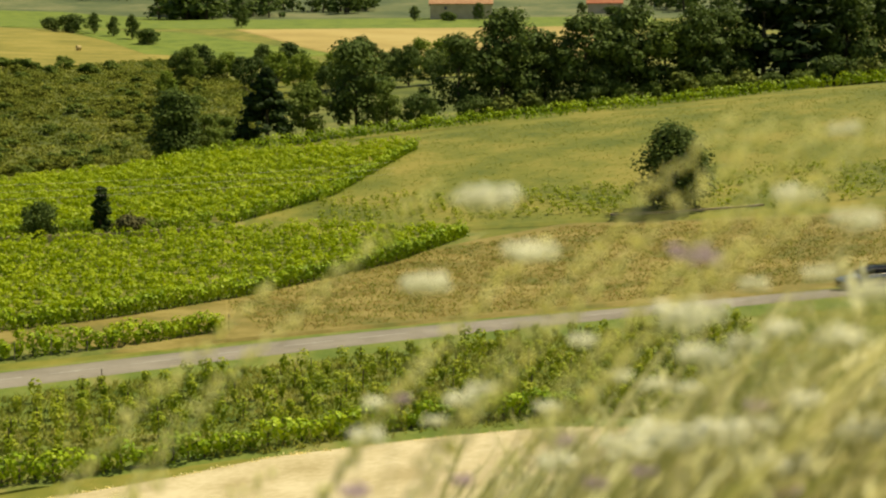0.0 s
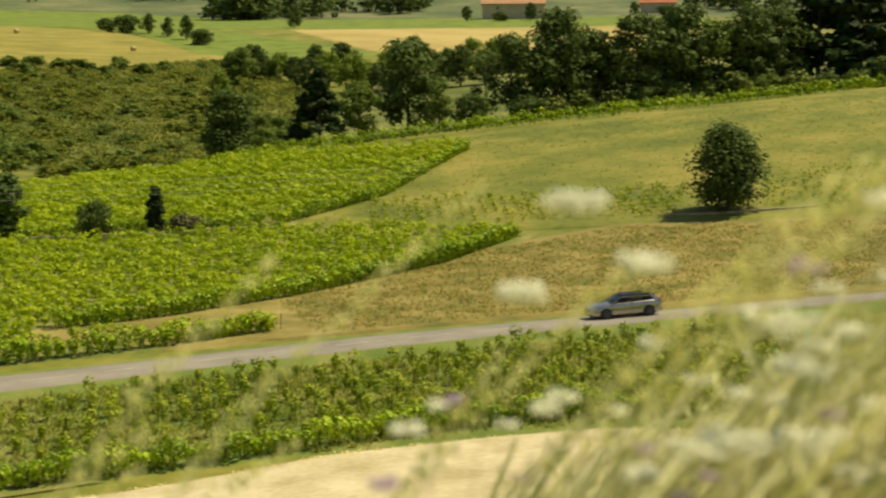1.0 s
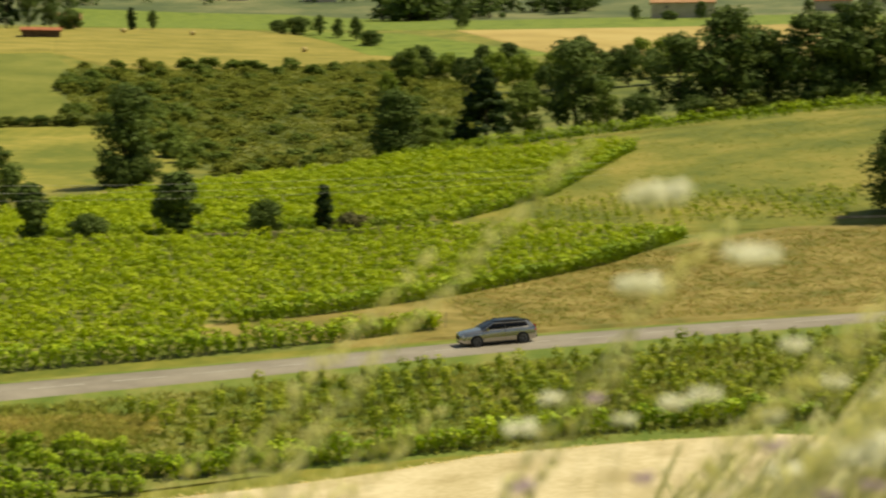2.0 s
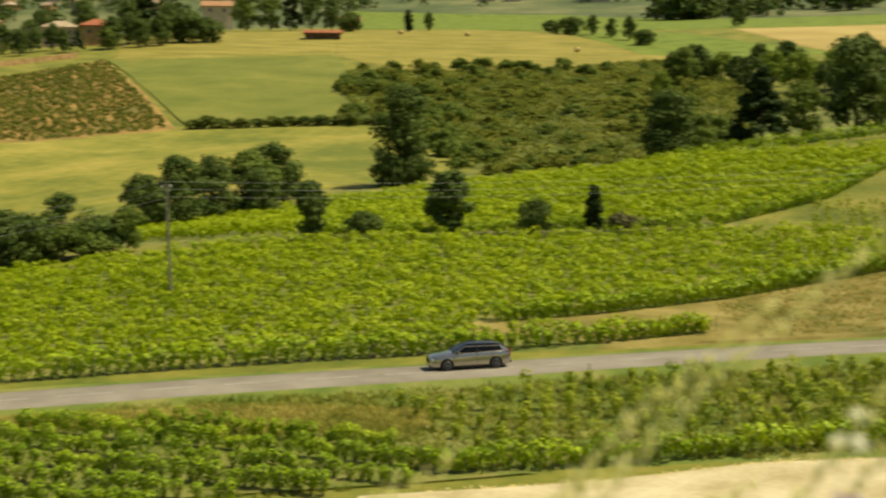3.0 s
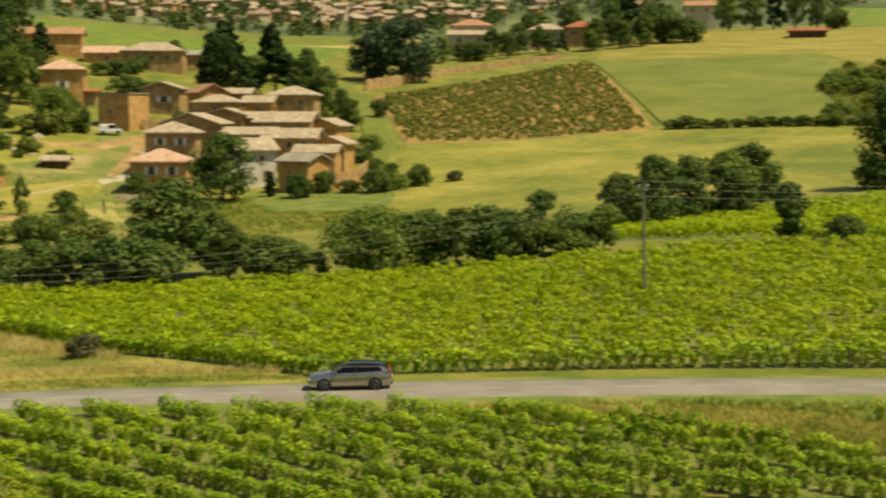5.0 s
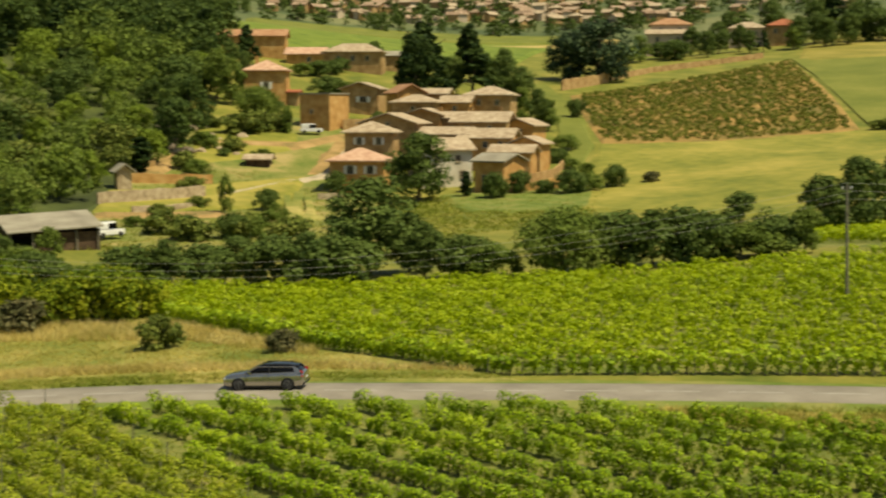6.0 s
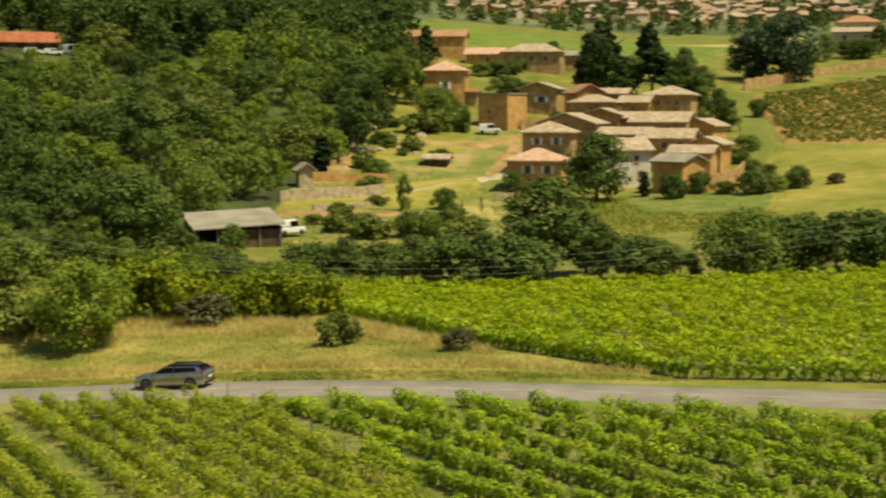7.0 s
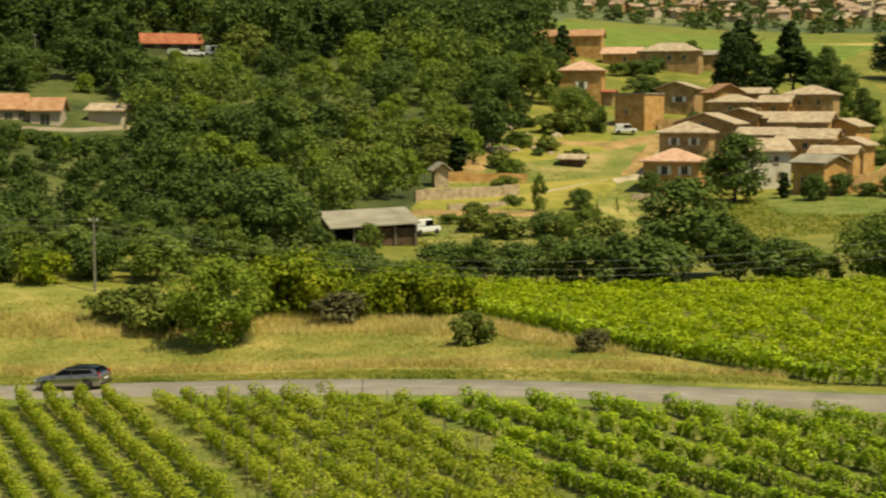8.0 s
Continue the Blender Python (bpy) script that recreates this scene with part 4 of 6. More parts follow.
# thicket where the wood meets the roadside grass
for az, r, h, key, w in ((67.4, 140, 4.6, "oak_b", 0.9), (68.6, 143, 4.0, "bush_a", 1.0), (69.8, 141, 4.8, "light_a", 1.0), (70.6, 146, 4.4, "oak_b", 0.9), (72.2, 141, 4.2, "bush_b", 1.1), (73.2, 145, 4.6, "oak_c", 1.0), (74.4, 142, 4.4, "light_b", 1.0), (75.6, 145, 4.6, "bush_a", 1.0), (76.8, 142, 4.4, "oak_b", 1.0),
                         (66.4, 147, 5.0, "light_a", 0.9), (69.0, 152, 5.6, "oak_b", 1.0), (71.4, 153, 5.4, "light_b", 1.1), (73.9, 154, 5.8, "oak_b", 1.0), (75.4, 153, 5.2, "bush_a", 1.1), (60.9, 151, 4.2, "light_b", 0.9), (63.0, 148, 4.4, "oak_b", 0.9), (61.9, 142, 3.2, "bush_b", 1.0)):
    tree("thicket_bush", key, az, r, h, "leafy green thicket bush at the foot of the wood", "bush", spin(), w, group="thicket below the wood")
# shrubs on the dry grass beside the road
tree("fig_shrub", "fig", 66.8, 107, 6.6, "large spreading light green shrub in dry grass", "shrub", 1.0, 1.05)
for az, r, h, key, w in ((58.2, 116, 3.8, "bush_yellow", 1.0), (59.6, 117, 4.0, "bush_yellow", 1.0), (61.0, 116, 3.2, "bush_yellow", 1.0), (64.3, 118, 5.0, "bush_yellow", 0.95), (63.2, 121, 4.6, "bush_yellow", 0.95), (65.2, 124, 5.6, "light_b", 0.9),
                         (62.2, 113, 2.8, "bush_dry", 1.0), (68.9, 113, 3.0, "bush_olive", 1.1), (69.9, 116, 3.0, "bush_olive", 1.1), (71.0, 118, 2.4, "bush_olive", 1.1), (73.5, 133, 3.0, "bush_yellow", 1.0), (75.3, 134, 3.4, "bush_a", 1.0), (71.5, 136, 4.0, "bush_a", 1.0), (69.2, 135, 4.4, "bush_b", 1.0)):
    tree("roadside_shrub", key, az, r, h, {"bush_dry": "dry brown shrub in the roadside grass", "bush_olive": "low olive-green shrub in the dry grass"}.get(key, "yellow-green leafy shrub beside the vineyard"), "shrub", spin(), w, group="shrubs beside the road")
tree("round_shrub", "bush_olive", 56.9, 101, 2.3, "small dark rounded shrub in dry grass", "shrub", 0.5, 0.85)
tree("dry_shrub", "bush_dry", 52.1, 95.8, 1.7, "small dry brown shrub at the vineyard edge", "shrub", 0.9, 0.9)
# round the village
for az, r, h, key, w in ((46.6, 222, 10.2, "oak_a", 1.25), (44.75, 225, 4.0, "cypress", 1.6), (43.6, 222, 4.0, "bush_a", 0.8), (42.6, 228, 3.6, "bush_a", 0.75), (40.6, 226, 3.8, "bush_a", 1.0), (39.9, 228, 3.0, "bush_b", 0.9), (38.9, 232, 3.6, "bush_a", 0.9), (37.5, 236, 2.0, "bush_dry", 1.0), (41.6, 227, 2.2, "bush_a", 1.2),
                         (40.4, 322, 4.0, "bush_a", 0.85), (41.5, 300, 6.4, "light_a", 0.8), (42.6, 301, 4.0, "light_b", 0.9), (41.2, 262, 2.2, "bush_b", 1.2), (40.6, 255, 2.0, "bush_b", 1.2), (40.0, 248, 2.2, "bush_b", 1.0),
                         (46.7, 345, 15.0, "dark_round", 1.05), (44.5, 352, 11.5, "hill_d", 1.9), (43.3, 350, 10.4, "oak_a", 1.0), (42.6, 345, 8.5, "oak_b", 1.1), (45.4, 356, 9.0, "oak_b", 1.2), (50.2, 334, 4.4, "bush_a", 1.3), (49.2, 336, 3.6, "bush_b", 1.3), (53.4, 325, 9.5, "oak_c", 0.6), (53.9, 312, 9.5, "light_b", 0.8),
                         (57.45, 245, 6.0, "cypress", 2.3), (51.8, 282, 5.6, "light_b", 0.6), (52.9, 283, 4.2, "bush_olive", 1.2), (53.6, 280, 4.0, "bush_olive", 1.2), (48.2, 292, 3.6, "bush_a", 0.7), (54.2, 206, 5.6, "light_b", 0.55), (52.6, 211, 3.2, "bush_a", 0.8), (54.0, 178, 3.2, "bush_a", 1.0), (53.0, 172, 3.4, "light_b", 1.0),
                         (52.4, 190, 2.4, "bush_b", 0.9), (55.6, 178, 3.0, "bush_a", 1.0), (49.9, 229, 3.8, "bush_a", 0.7), (55.5, 232, 2.2, "bush_olive", 1.2), (53.9, 266, 2.4, "bush_olive", 1.4), (54.9, 270, 2.6, "bush_b", 1.2), (55.2, 284, 3.6, "light_a", 1.0)):
    tree("village_tree" if h > 4.5 else "village_bush", key, az, r, h, "green garden tree among the stone houses" if h > 4.5 else "rounded green garden bush by the village", "tree" if h > 4.5 else "bush", spin(), w, group="garden trees of the village")
tree("cedar", "cedar", 39.6, 402, 17.0, "large blue-green cedar behind a garden wall", spin=0.8, width=1.15)
tree("cedar", "cedar", 40.7, 408, 13.0, "smaller blue-green cedar behind a garden wall", spin=2.8, width=1.0)
for az, r, h, key, w in ((38.0, 462, 8, "light_a", 1.0), (30.2, 480, 10, "oak_a", 1.0), (32.0, 478, 10, "oak_b", 1.0), (31.0, 476, 9, "oak_a", 1.0), (33.8, 470, 7, "oak_b", 1.1), (35.4, 466, 8, "oak_a", 0.9), (36.6, 462, 6, "bush_a", 1.2), (36.0, 476, 9, "oak_b", 1.0), (35.0, 478, 10, "oak_a", 0.9), (34.2, 480, 8.5, "oak_b", 0.9), (33.3, 470, 7, "hill_d", 0.9), (32.2, 474, 7, "light_b", 1.0), (31.4, 490, 14, "oak_a", 0.8), (30.7, 498, 18, "hill_d", 1.0), (29.9, 492, 12, "oak_b", 0.9), (29.1, 490, 10, "bush_a", 1.0), (28.4, 488, 8, "bush_a", 1.0),
                         (37.2, 470, 5, "bush_a", 1.3), (38.6, 455, 6, "bush_b", 1.2), (26.9, 560, 14, "light_a", 0.9), (26.0, 560, 14, "light_b", 0.9), (25.2, 556, 15, "hill_d", 1.0), (24.4, 560, 17, "oak_b", 0.7), (23.6, 560, 12, "oak_a", 0.8), (22.9, 545, 7, "bush_a", 1.0), (20.6, 540, 8, "cypress", 1.5), (19.8, 545, 7, "oak_b", 0.8), (33.0, 560, 14, "oak_a", 0.9), (34.6, 560, 11, "oak_b", 0.9), (31.0, 560, 12, "light_a", 0.9),
                         (7.85, 560, 8.6, "oak_a", 0.9), (1.1, 622, 6.5, "oak_b", 1.0), (-0.2, 624, 4.0, "bush_a", 1.4), (-1.4, 626, 7.5, "oak_a", 0.9), (-2.4, 622, 6, "oak_b", 1.1), (-5.4, 672, 6, "oak_b", 1.0), (-6.6, 674, 4.0, "bush_a", 1.6), (-7.4, 672, 7, "oak_a", 1.0), (14.2, 520, 6, "bush_a", 1.2), (13.4, 512, 7, "oak_b", 0.9), (12.7, 500, 6.5, "oak_a", 0.9), (12.0, 488, 8, "oak_b", 0.8), (11.4, 470, 5, "bush_a", 1.1), (15.0, 528, 4.5, "bush_a", 1.2)):
    tree("farm_tree", key, az, r, h, "distant green tree between fields and farms", spin=spin(), width=w, group="trees among the far fields")
# scrub on the slope across the dip
RS = random.Random(21)
made = 0
while made < 296:
    az, r = RS.uniform(6.5, 23.2), RS.uniform(218, 408)
    edge = (r - 218) / 190
    if az < 11.5 - 4.5 * (1 - edge) or (az > 18.8 and r < 240 + (az - 18.8) * 12) or (az > 21 and 300 > r):
        continue
    dense = az > 18.5 or r > 380 or az < 10
    key = RS.choice(("scrub_a", "scrub_b", "scrub_c")) if dense else RS.choice(("scrub_b", "scrub_b", "scrub_b", "scrub_a", "scrub_c"))
    tree("scrub_bush", key, az, r, RS.uniform(1.7, 3.6) if dense else RS.uniform(1.0, 2.1), "olive-green scrub bush on the rough slope", "bush", RS.uniform(0, 6.3), (RS.uniform(0.95, 1.35) if dense else RS.uniform(1.3, 1.9)), group="scrub on the slope")
    made += 1
for i in range(26):
    az = -1.0 + 0.47 * i
    tree("dip_tree", RS.choice(("light_a", "oak_b", "hill_a", "hill_b")), az, 300 + 60 * RS.random() + 4 * max(0, az - 6), RS.uniform(5, 9), "green tree in the dip behind the meadow", spin=RS.uniform(0, 6.3), group="trees in the dip")
for i in range(13):
    az = 29.0 - 0.62 * i
    tree("field_hedge_bush", RS.choice(("bush_a", "bush_olive")), az, 307 - 0.15 * (29 - az) ** 2, RS.uniform(1.6, 2.6), "low hedge bush between pasture and field", "bush", RS.uniform(0, 6.3), 1.3, group="hedge between the fields")
# the wooded hill
WOOD = [(62.4, 158), (60.0, 222), (57.9, 238), (56.0, 264), (55.1, 300), (54.7, 365), (54.2, 520), (86, 520), (86, 168), (70, 160)]
WOOD_XY = [xy(*p) for p in WOOD]
made, tries, kept, WOOD_REST = 0, 0, [], []
while made < 510 and tries < 20000:
    tries += 1
    az = RS.uniform(54.2, 86) if RS.random() < 0.3 else RS.uniform(54.2, 78)
    r = 158 + 362 * RS.random() ** 1.15
    p = xy(az, r)
    if not in_poly(p, WOOD_XY) or (69.7 < az < 78 and 230 < r < 280) or (66.5 < az < 70.4 and 322 < r < 362) or (59.0 < az < 63.6 and r < 190) or (71.5 < az < 73 and 280 < r < 300):
        continue
    gap = 5.4 + (r - 160) * 0.012
    if any((p[0] - q[0]) ** 2 + (p[1] - q[1]) ** 2 < gap * gap for q in kept):
        continue
    kept.append(p)
    patch = noise.noise(Vector((p[0] * 0.03, p[1] * 0.03, 4.0))) + (0.42 if 56.5 < az < 68.5 and 195 < r < 345 else -0.02) - (0.3 if r > 345 or az > 70 else 0.0)
    if patch > 0.12:
        key, h = RS.choice(("hill_b", "hill_b", "hill_e", "hill_b", "hill_c")), RS.uniform(3.8, 7.0)
    elif patch > -0.12:
        key, h = RS.choice(("hill_c", "hill_c", "hill_b", "hill_a", "hill_c")), RS.uniform(4.5, 8.5)
    else:
        key, h = RS.choice(("hill_a", "hill_c", "hill_a", "hill_d" if r > 300 else "hill_a")), RS.uniform(5.5, 9.5)
    h += 3.0 if r > 330 else 0
    if az > 69.7 and r < 232:
        h = RS.uniform(3.0, 4.6)
    elif r < 190:
        h = RS.uniform(4.5, 7.5)
    if made >= 285 or r > 345:
        WOOD_REST.append(({"hill_b": "wood_b", "hill_e": "wood_b", "hill_d": "wood_d"}.get(key, "wood_a"), az, r, h + 2, RS.uniform(0, 6.3)))
        made += 1
        continue
    tree("hill_tree", key, az, r, h, "dense green broadleaf tree on the wooded hill" if key != "hill_d" else "dark green conifer on the wooded hill", spin=RS.uniform(0, 6.3), width=RS.uniform(0.9, 1.25), group="wood on the hill")
    made += 1


def joined_wood(name, spots, label):
    """Many crowns joined into one mesh, for woods whose trees cannot be told apart."""
    quads, mats, idx = [], [], []
    for key, az, r, h, turn in spots:
        crown, tall = TREES[key][1], TREES[key][2]
        co = np.empty(len(crown.vertices) * 3, np.float32)
        crown.vertices.foreach_get("co", co)
        co = co.reshape(-1, 3) * (h / tall)
        c, s = math.cos(turn), math.sin(turn)
        p = at(az, r)
        co = np.stack([co[:, 0] * c - co[:, 1] * s + p.x, co[:, 0] * s + co[:, 1] * c + p.y, co[:, 2] + p.z], 1)
        quads.append(co)
        m = crown.materials[0]
        if m not in mats:
            mats.append(m)
        idx.append(np.full(len(co) // 4, mats.index(m), np.int32))
    co, idx = np.concatenate(quads), np.concatenate(idx)
    n = len(co) // 4
    me = bpy.data.meshes.new(name)
    me.vertices.add(4 * n)
    me.vertices.foreach_set("co", co.reshape(-1).astype(np.float32))
    me.loops.add(4 * n)
    me.loops.foreach_set("vertex_index", np.arange(4 * n, dtype=np.int32))
    me.polygons.add(n)
    me.polygons.foreach_set("loop_start", np.arange(0, 4 * n, 4, dtype=np.int32))
    for m in mats:
        me.materials.append(m)
    me.polygons.foreach_set("material_index", idx)
    me.update(calc_edges=True)
    tagged(new(name, me), label, "wood", kind="stuff")


joined_wood("far_hedges", [("far_tree", RS.uniform(24, 57), RS.uniform(800, 1080), RS.uniform(4, 8), RS.uniform(0, 6.3)) for i in range(170)], "distant hedges and trees round the far town")
joined_wood("far_hedges", [("far_tree", RS.uniform(26, 57), RS.uniform(820, 1080), RS.uniform(5, 8.5), RS.uniform(0, 6.3)) for i in range(330)], "distant trees between the far houses")
joined_wood("far_hedges", [("far_tree", RS.uniform(8, 25), RS.uniform(880, 1150), RS.uniform(4, 8), RS.uniform(0, 6.3)) for i in range(120)], "distant hedges in the far valley")
joined_wood("hill_wood", WOOD_REST, "dense mixed wood covering the upper hill")
for i in range(14):
    az = 70.3 + 0.45 * i
    tree("garden_hedge", "bush_a", az, 236 + 4 * RS.random(), RS.uniform(1.6, 2.8), "dark green hedge bush below the villa", "bush", RS.uniform(0, 6.3), 1.4, group="hedge below the villa")
for i in range(22):
    az, r = RS.uniform(51.5, 58.5), RS.uniform(168, 290)
    if r > 205 and az < 54.5 and abs(r - (243 + (52 - az) * 6)) < 14:
        continue
    tree("terrace_bush", RS.choice(("bush_a", "bush_b", "bush_olive", "bush_olive", "light_b")), az, r, RS.uniform(1.2, 3.0), "green shrub on the terraced slope", "bush", RS.uniform(0, 6.3), RS.uniform(0.9, 1.4), group="shrubs on the terraces")
# far woods and far trees
for i in range(70):
    az, r = (RS.uniform(3, 11) if i % 3 else RS.uniform(-17, -7)), RS.uniform(690, 790)
    tree("far_tree", "far_tree", az, r, RS.uniform(9, 15), "distant dark woodland tree", spin=RS.uniform(0, 6.3), width=1.5, group="far woodland")
for i in range(140):
    az, r = RS.uniform(22, 58), RS.uniform(800, 1060)
    tree("far_tree", "far_tree", az, r, RS.uniform(5, 9), "distant dark tree among the far houses", spin=RS.uniform(0, 6.3), width=1.6, group="trees of the far town")


# ---- houses ----
def gable_roof(bm, w, d, z, rise, over, along_x, thick=0.22):
    w2, d2 = w / 2 + over, d / 2 + over
    if along_x:
        a = [(-w2, -d2, z), (w2, -d2, z), (w2, d2, z), (-w2, d2, z), (-w2, 0, z + rise), (w2, 0, z + rise)]
        planes = ((0, 1, 5, 4), (2, 3, 4, 5))
    else:
        a = [(-w2, -d2, z), (w2, -d2, z), (w2, d2, z), (-w2, d2, z), (0, -d2, z + rise), (0, d2, z + rise)]
        planes = ((1, 2, 5, 4), (3, 0, 4, 5))
    for f in planes:
        top = [bm.verts.new(a[i]) for i in f]
        bot = [bm.verts.new(Vector(a[i]) - Vector((0, 0, thick))) for i in f]
        bm.faces.new(top)
        bm.faces.new(bot[::-1])
        for i in range(4):
            j = (i + 1) % 4
            bm.faces.new((top[j], top[i], bot[i], bot[j]))
    return bm


def hip_roof(bm, w, d, z, rise, over, thick=0.22):
    w2, d2 = w / 2 + over, d / 2 + over
    k = max(0.0, (w2 - d2)) if w2 > d2 else 0.0
    q = max(0.0, (d2 - w2)) if d2 > w2 else 0.0
    c = [(-w2, -d2, z), (w2, -d2, z), (w2, d2, z), (-w2, d2, z)]
    lo = [bm.verts.new(Vector(p) - Vector((0, 0, thick))) for p in c]
    hi = [bm.verts.new(p) for p in c]
    r1, r2 = (-k, -q, z + rise), (k, q, z + rise)
    if k or q:
        a, b = bm.verts.new(r1), bm.verts.new(r2)
        if k:
            fs = ((hi[0], hi[1], b, a), (hi[1], hi[2], b), (hi[2], hi[3], a, b), (hi[3], hi[0], a))
        else:
            fs = ((hi[0], hi[1], a), (hi[1], hi[2], b, a), (hi[2], hi[3], b), (hi[3], hi[0], a, b))
    else:
        a = bm.verts.new(r1)
        fs = ((hi[0], hi[1], a), (hi[1], hi[2], a), (hi[2], hi[3], a), (hi[3], hi[0], a))
    for f in fs:
        bm.faces.new(f)
    bm.faces.new(lo[::-1])
    for i in range(4):
        j = (i + 1) % 4
        bm.faces.new((lo[i], lo[j], hi[j], hi[i]))
    return bm


def wall_shell(bm, w, d, z0, z1, rise=0.0, along_x=True):
    """Four walls as one closed block, with gable ends where there is a ridge."""
    box(bm, -w / 2, -d / 2, z0, w / 2, d / 2, z1)
    if rise:
        if along_x:
            pts = [((-w / 2, -d / 2 + 0.02), (-w / 2, d / 2 - 0.02), (-w / 2, 0)), ((w / 2, -d / 2 + 0.02), (w / 2, d / 2 - 0.02), (w / 2, 0))]
            n = Vector((0.3, 0, 0))
        else:
            pts = [((-w / 2 + 0.02, -d / 2), (w / 2 - 0.02, -d / 2), (0, -d / 2)), ((-w / 2 + 0.02, d / 2), (w / 2 - 0.02, d / 2), (0, d / 2))]
            n = Vector((0, 0.3, 0))
        for s, (a, b, c) in zip((1, -1), pts):
            tri = [Vector((*a, z1)), Vector((*b, z1)), Vector((*c, z1 + rise - 0.2))]
            f = [bm.verts.new(p) for p in tri]
            g = [bm.verts.new(p + n * s) for p in tri]
            bm.faces.new(f)
            bm.faces.new(g[::-1])
            for i in range(3):
                j = (i + 1) % 3
                bm.faces.new((f[j], f[i], g[i], g[j]))
        bmesh.ops.recalc_face_normals(bm, faces=bm.faces[:])
    return bm


def window_part(house, x, y, z, w, h, side, shutters):
    """A window in the front ('f') or right ('r') wall: pane, frame, sill and, where seen, a pair of shutters."""
    m = Matrix.Translation((x, y, z)) @ (Matrix.Rotation(radians(90), 4, "Z") if side == "r" else Matrix())
    win = part("window", box(bmesh.new(), -w / 2, -0.05, 0, w / 2, 0.06, h), M_PANE, house)
    win.matrix_basis = m
    bm = bmesh.new()
    for x0, z0, x1, z1 in ((-w / 2 - 0.1, 0, -w / 2, h), (w / 2, 0, w / 2 + 0.1, h), (-w / 2 - 0.1, h, w / 2 + 0.1, h + 0.12), (-0.03, 0, 0.03, h)):
        box(bm, x0, -0.09, z0, x1, 0.06, z1)
    part("frame", bm, M_CREAM, win)
    part("sill", box(bmesh.new(), -w / 2 - 0.15, -0.16, -0.1, w / 2 + 0.15, 0.05, 0), M_CREAM, win)
    if shutters:
        for s in (-1, 1):
            bm = bmesh.new()
            x0 = s * (w / 2 + 0.12)
            x1 = s * (w / 2 + 0.12 + w * 0.5)
            box(bm, min(x0, x1), -0.12, 0, max(x0, x1), -0.06, h, 0.01)
            part("shutter", bm, M_SHUTTER, win, "pale painted shutter")


def house(name, az, r, w, d, eave, wallmat, roofmat, label, roof="hip", rise=1.8, turn=0.0, windows=(), chimney=0, over=0.65, base=None, group="stone houses of the village", category="house"):
    """A house whose front faces the valley: w wide, d deep, its eaves at the height eave. windows: (wall, along, height under the eaves, width, height, shutters)."""
    p = at(az, r)
    foot = (min(land(az, r - d * 0.5), land(az, r + d * 0.5), land(az, r)) + EYE - 0.8) if base is None else base
    ob = thing(name, pose(p.x, p.y, foot, 0, 0, az + turn) @ Matrix.Translation((0, d / 2, 0)), label, category, group)
    top = eave - foot
    along = roof == "gable"
    part("wall", wall_shell(bmesh.new(), w, d, 0, top, rise if roof in ("gable", "front") else 0, along), wallmat, ob)
    bm = bmesh.new()
    if roof == "hip":
        hip_roof(bm, w, d, top + 0.16, rise, over)
    elif roof == "flat":
        box(bm, -w / 2 - 0.2, -d / 2 - 0.2, top, w / 2 + 0.2, d / 2 + 0.2, top + 0.3, 0.05)
    else:
        gable_roof(bm, w, d, top + 0.1, rise, over, along)
    rf = part("roof", bm, roofmat, ob)
    for i in range(chimney):
        x = (-0.25 + 0.55 * i) * w
        bm = box(bmesh.new(), x - 0.35, 0.3, top, x + 0.35, 0.9, top + rise + 0.8)
        box(bm, x - 0.42, 0.23, top + rise + 0.8, x + 0.42, 0.97, top + rise + 0.95)
        part("chimney", bm, wallmat, rf)
    for side, u, down, ww, hh, sh in windows:
        if side == "f":
            window_part(ob, u * w, -d / 2, top - down - hh, ww, hh, "f", sh)
        else:
            window_part(ob, w / 2, u * d, top - down - hh, ww, hh, "r", sh)
    return ob


W2 = (("f", -0.12, 0.7, 0.9, 1.3, True), ("f", 0.24, 0.7, 0.9, 1.3, True))
house("stone_house", 49.06, 231, 8.8, 8, 8.0, M_STONE_OCHRE, M_ROOF_PINK, "ochre stone house with pink tiled hip roof and white shutters", rise=1.9, turn=-8, windows=W2)
house("stone_house", 48.58, 246, 8.3, 8, 12.3, M_STONE_BROWN, M_ROOF, "brown stone house with faded tiled hip roof", rise=1.8, turn=-8, windows=(("f", -0.2, 0.8, 0.8, 1.2, True), ("f", 0.2, 0.8, 0.8, 1.2, True)))
house("stone_house", 47.86, 262, 10.3, 11, 13.7, M_STONE_BROWN, M_ROOF, "brown gabled stone house in the village", "front", 1.9, turn=-14, windows=(("f", 0.0, -0.2, 0.7, 0.8, False),))
house("plastered_house", 45.5, 238, 8.6, 9, 9.6, M_PLASTER, M_ROOF, "tall pale plastered house with tiled roof", "gable", 1.9, turn=16, windows=(("f", 0.22, 0.9, 0.7, 1.0, False), ("f", 0.3, 3.4, 0.7, 1.0, False), ("f", -0.2, 0.9, 0.7, 1.0, False)))
house("stone_barn", 43.85, 230, 5.4, 6.5, 8.0, M_STONE_OCHRE, M_SHEET, "ochre stone barn with grey sheet roof", "gable", 1.2, turn=-32, windows=(("f", 0.0, 2.2, 2.4, 3.4, False),))
house("stone_house", 43.0, 243, 6.8, 6, 9.0, M_STONE_OCHRE, M_ROOF, "low ochre stone house with faded tiles", "gable", 1.3, turn=-12, windows=(("f", 0.1, 0.5, 0.7, 0.8, False),))
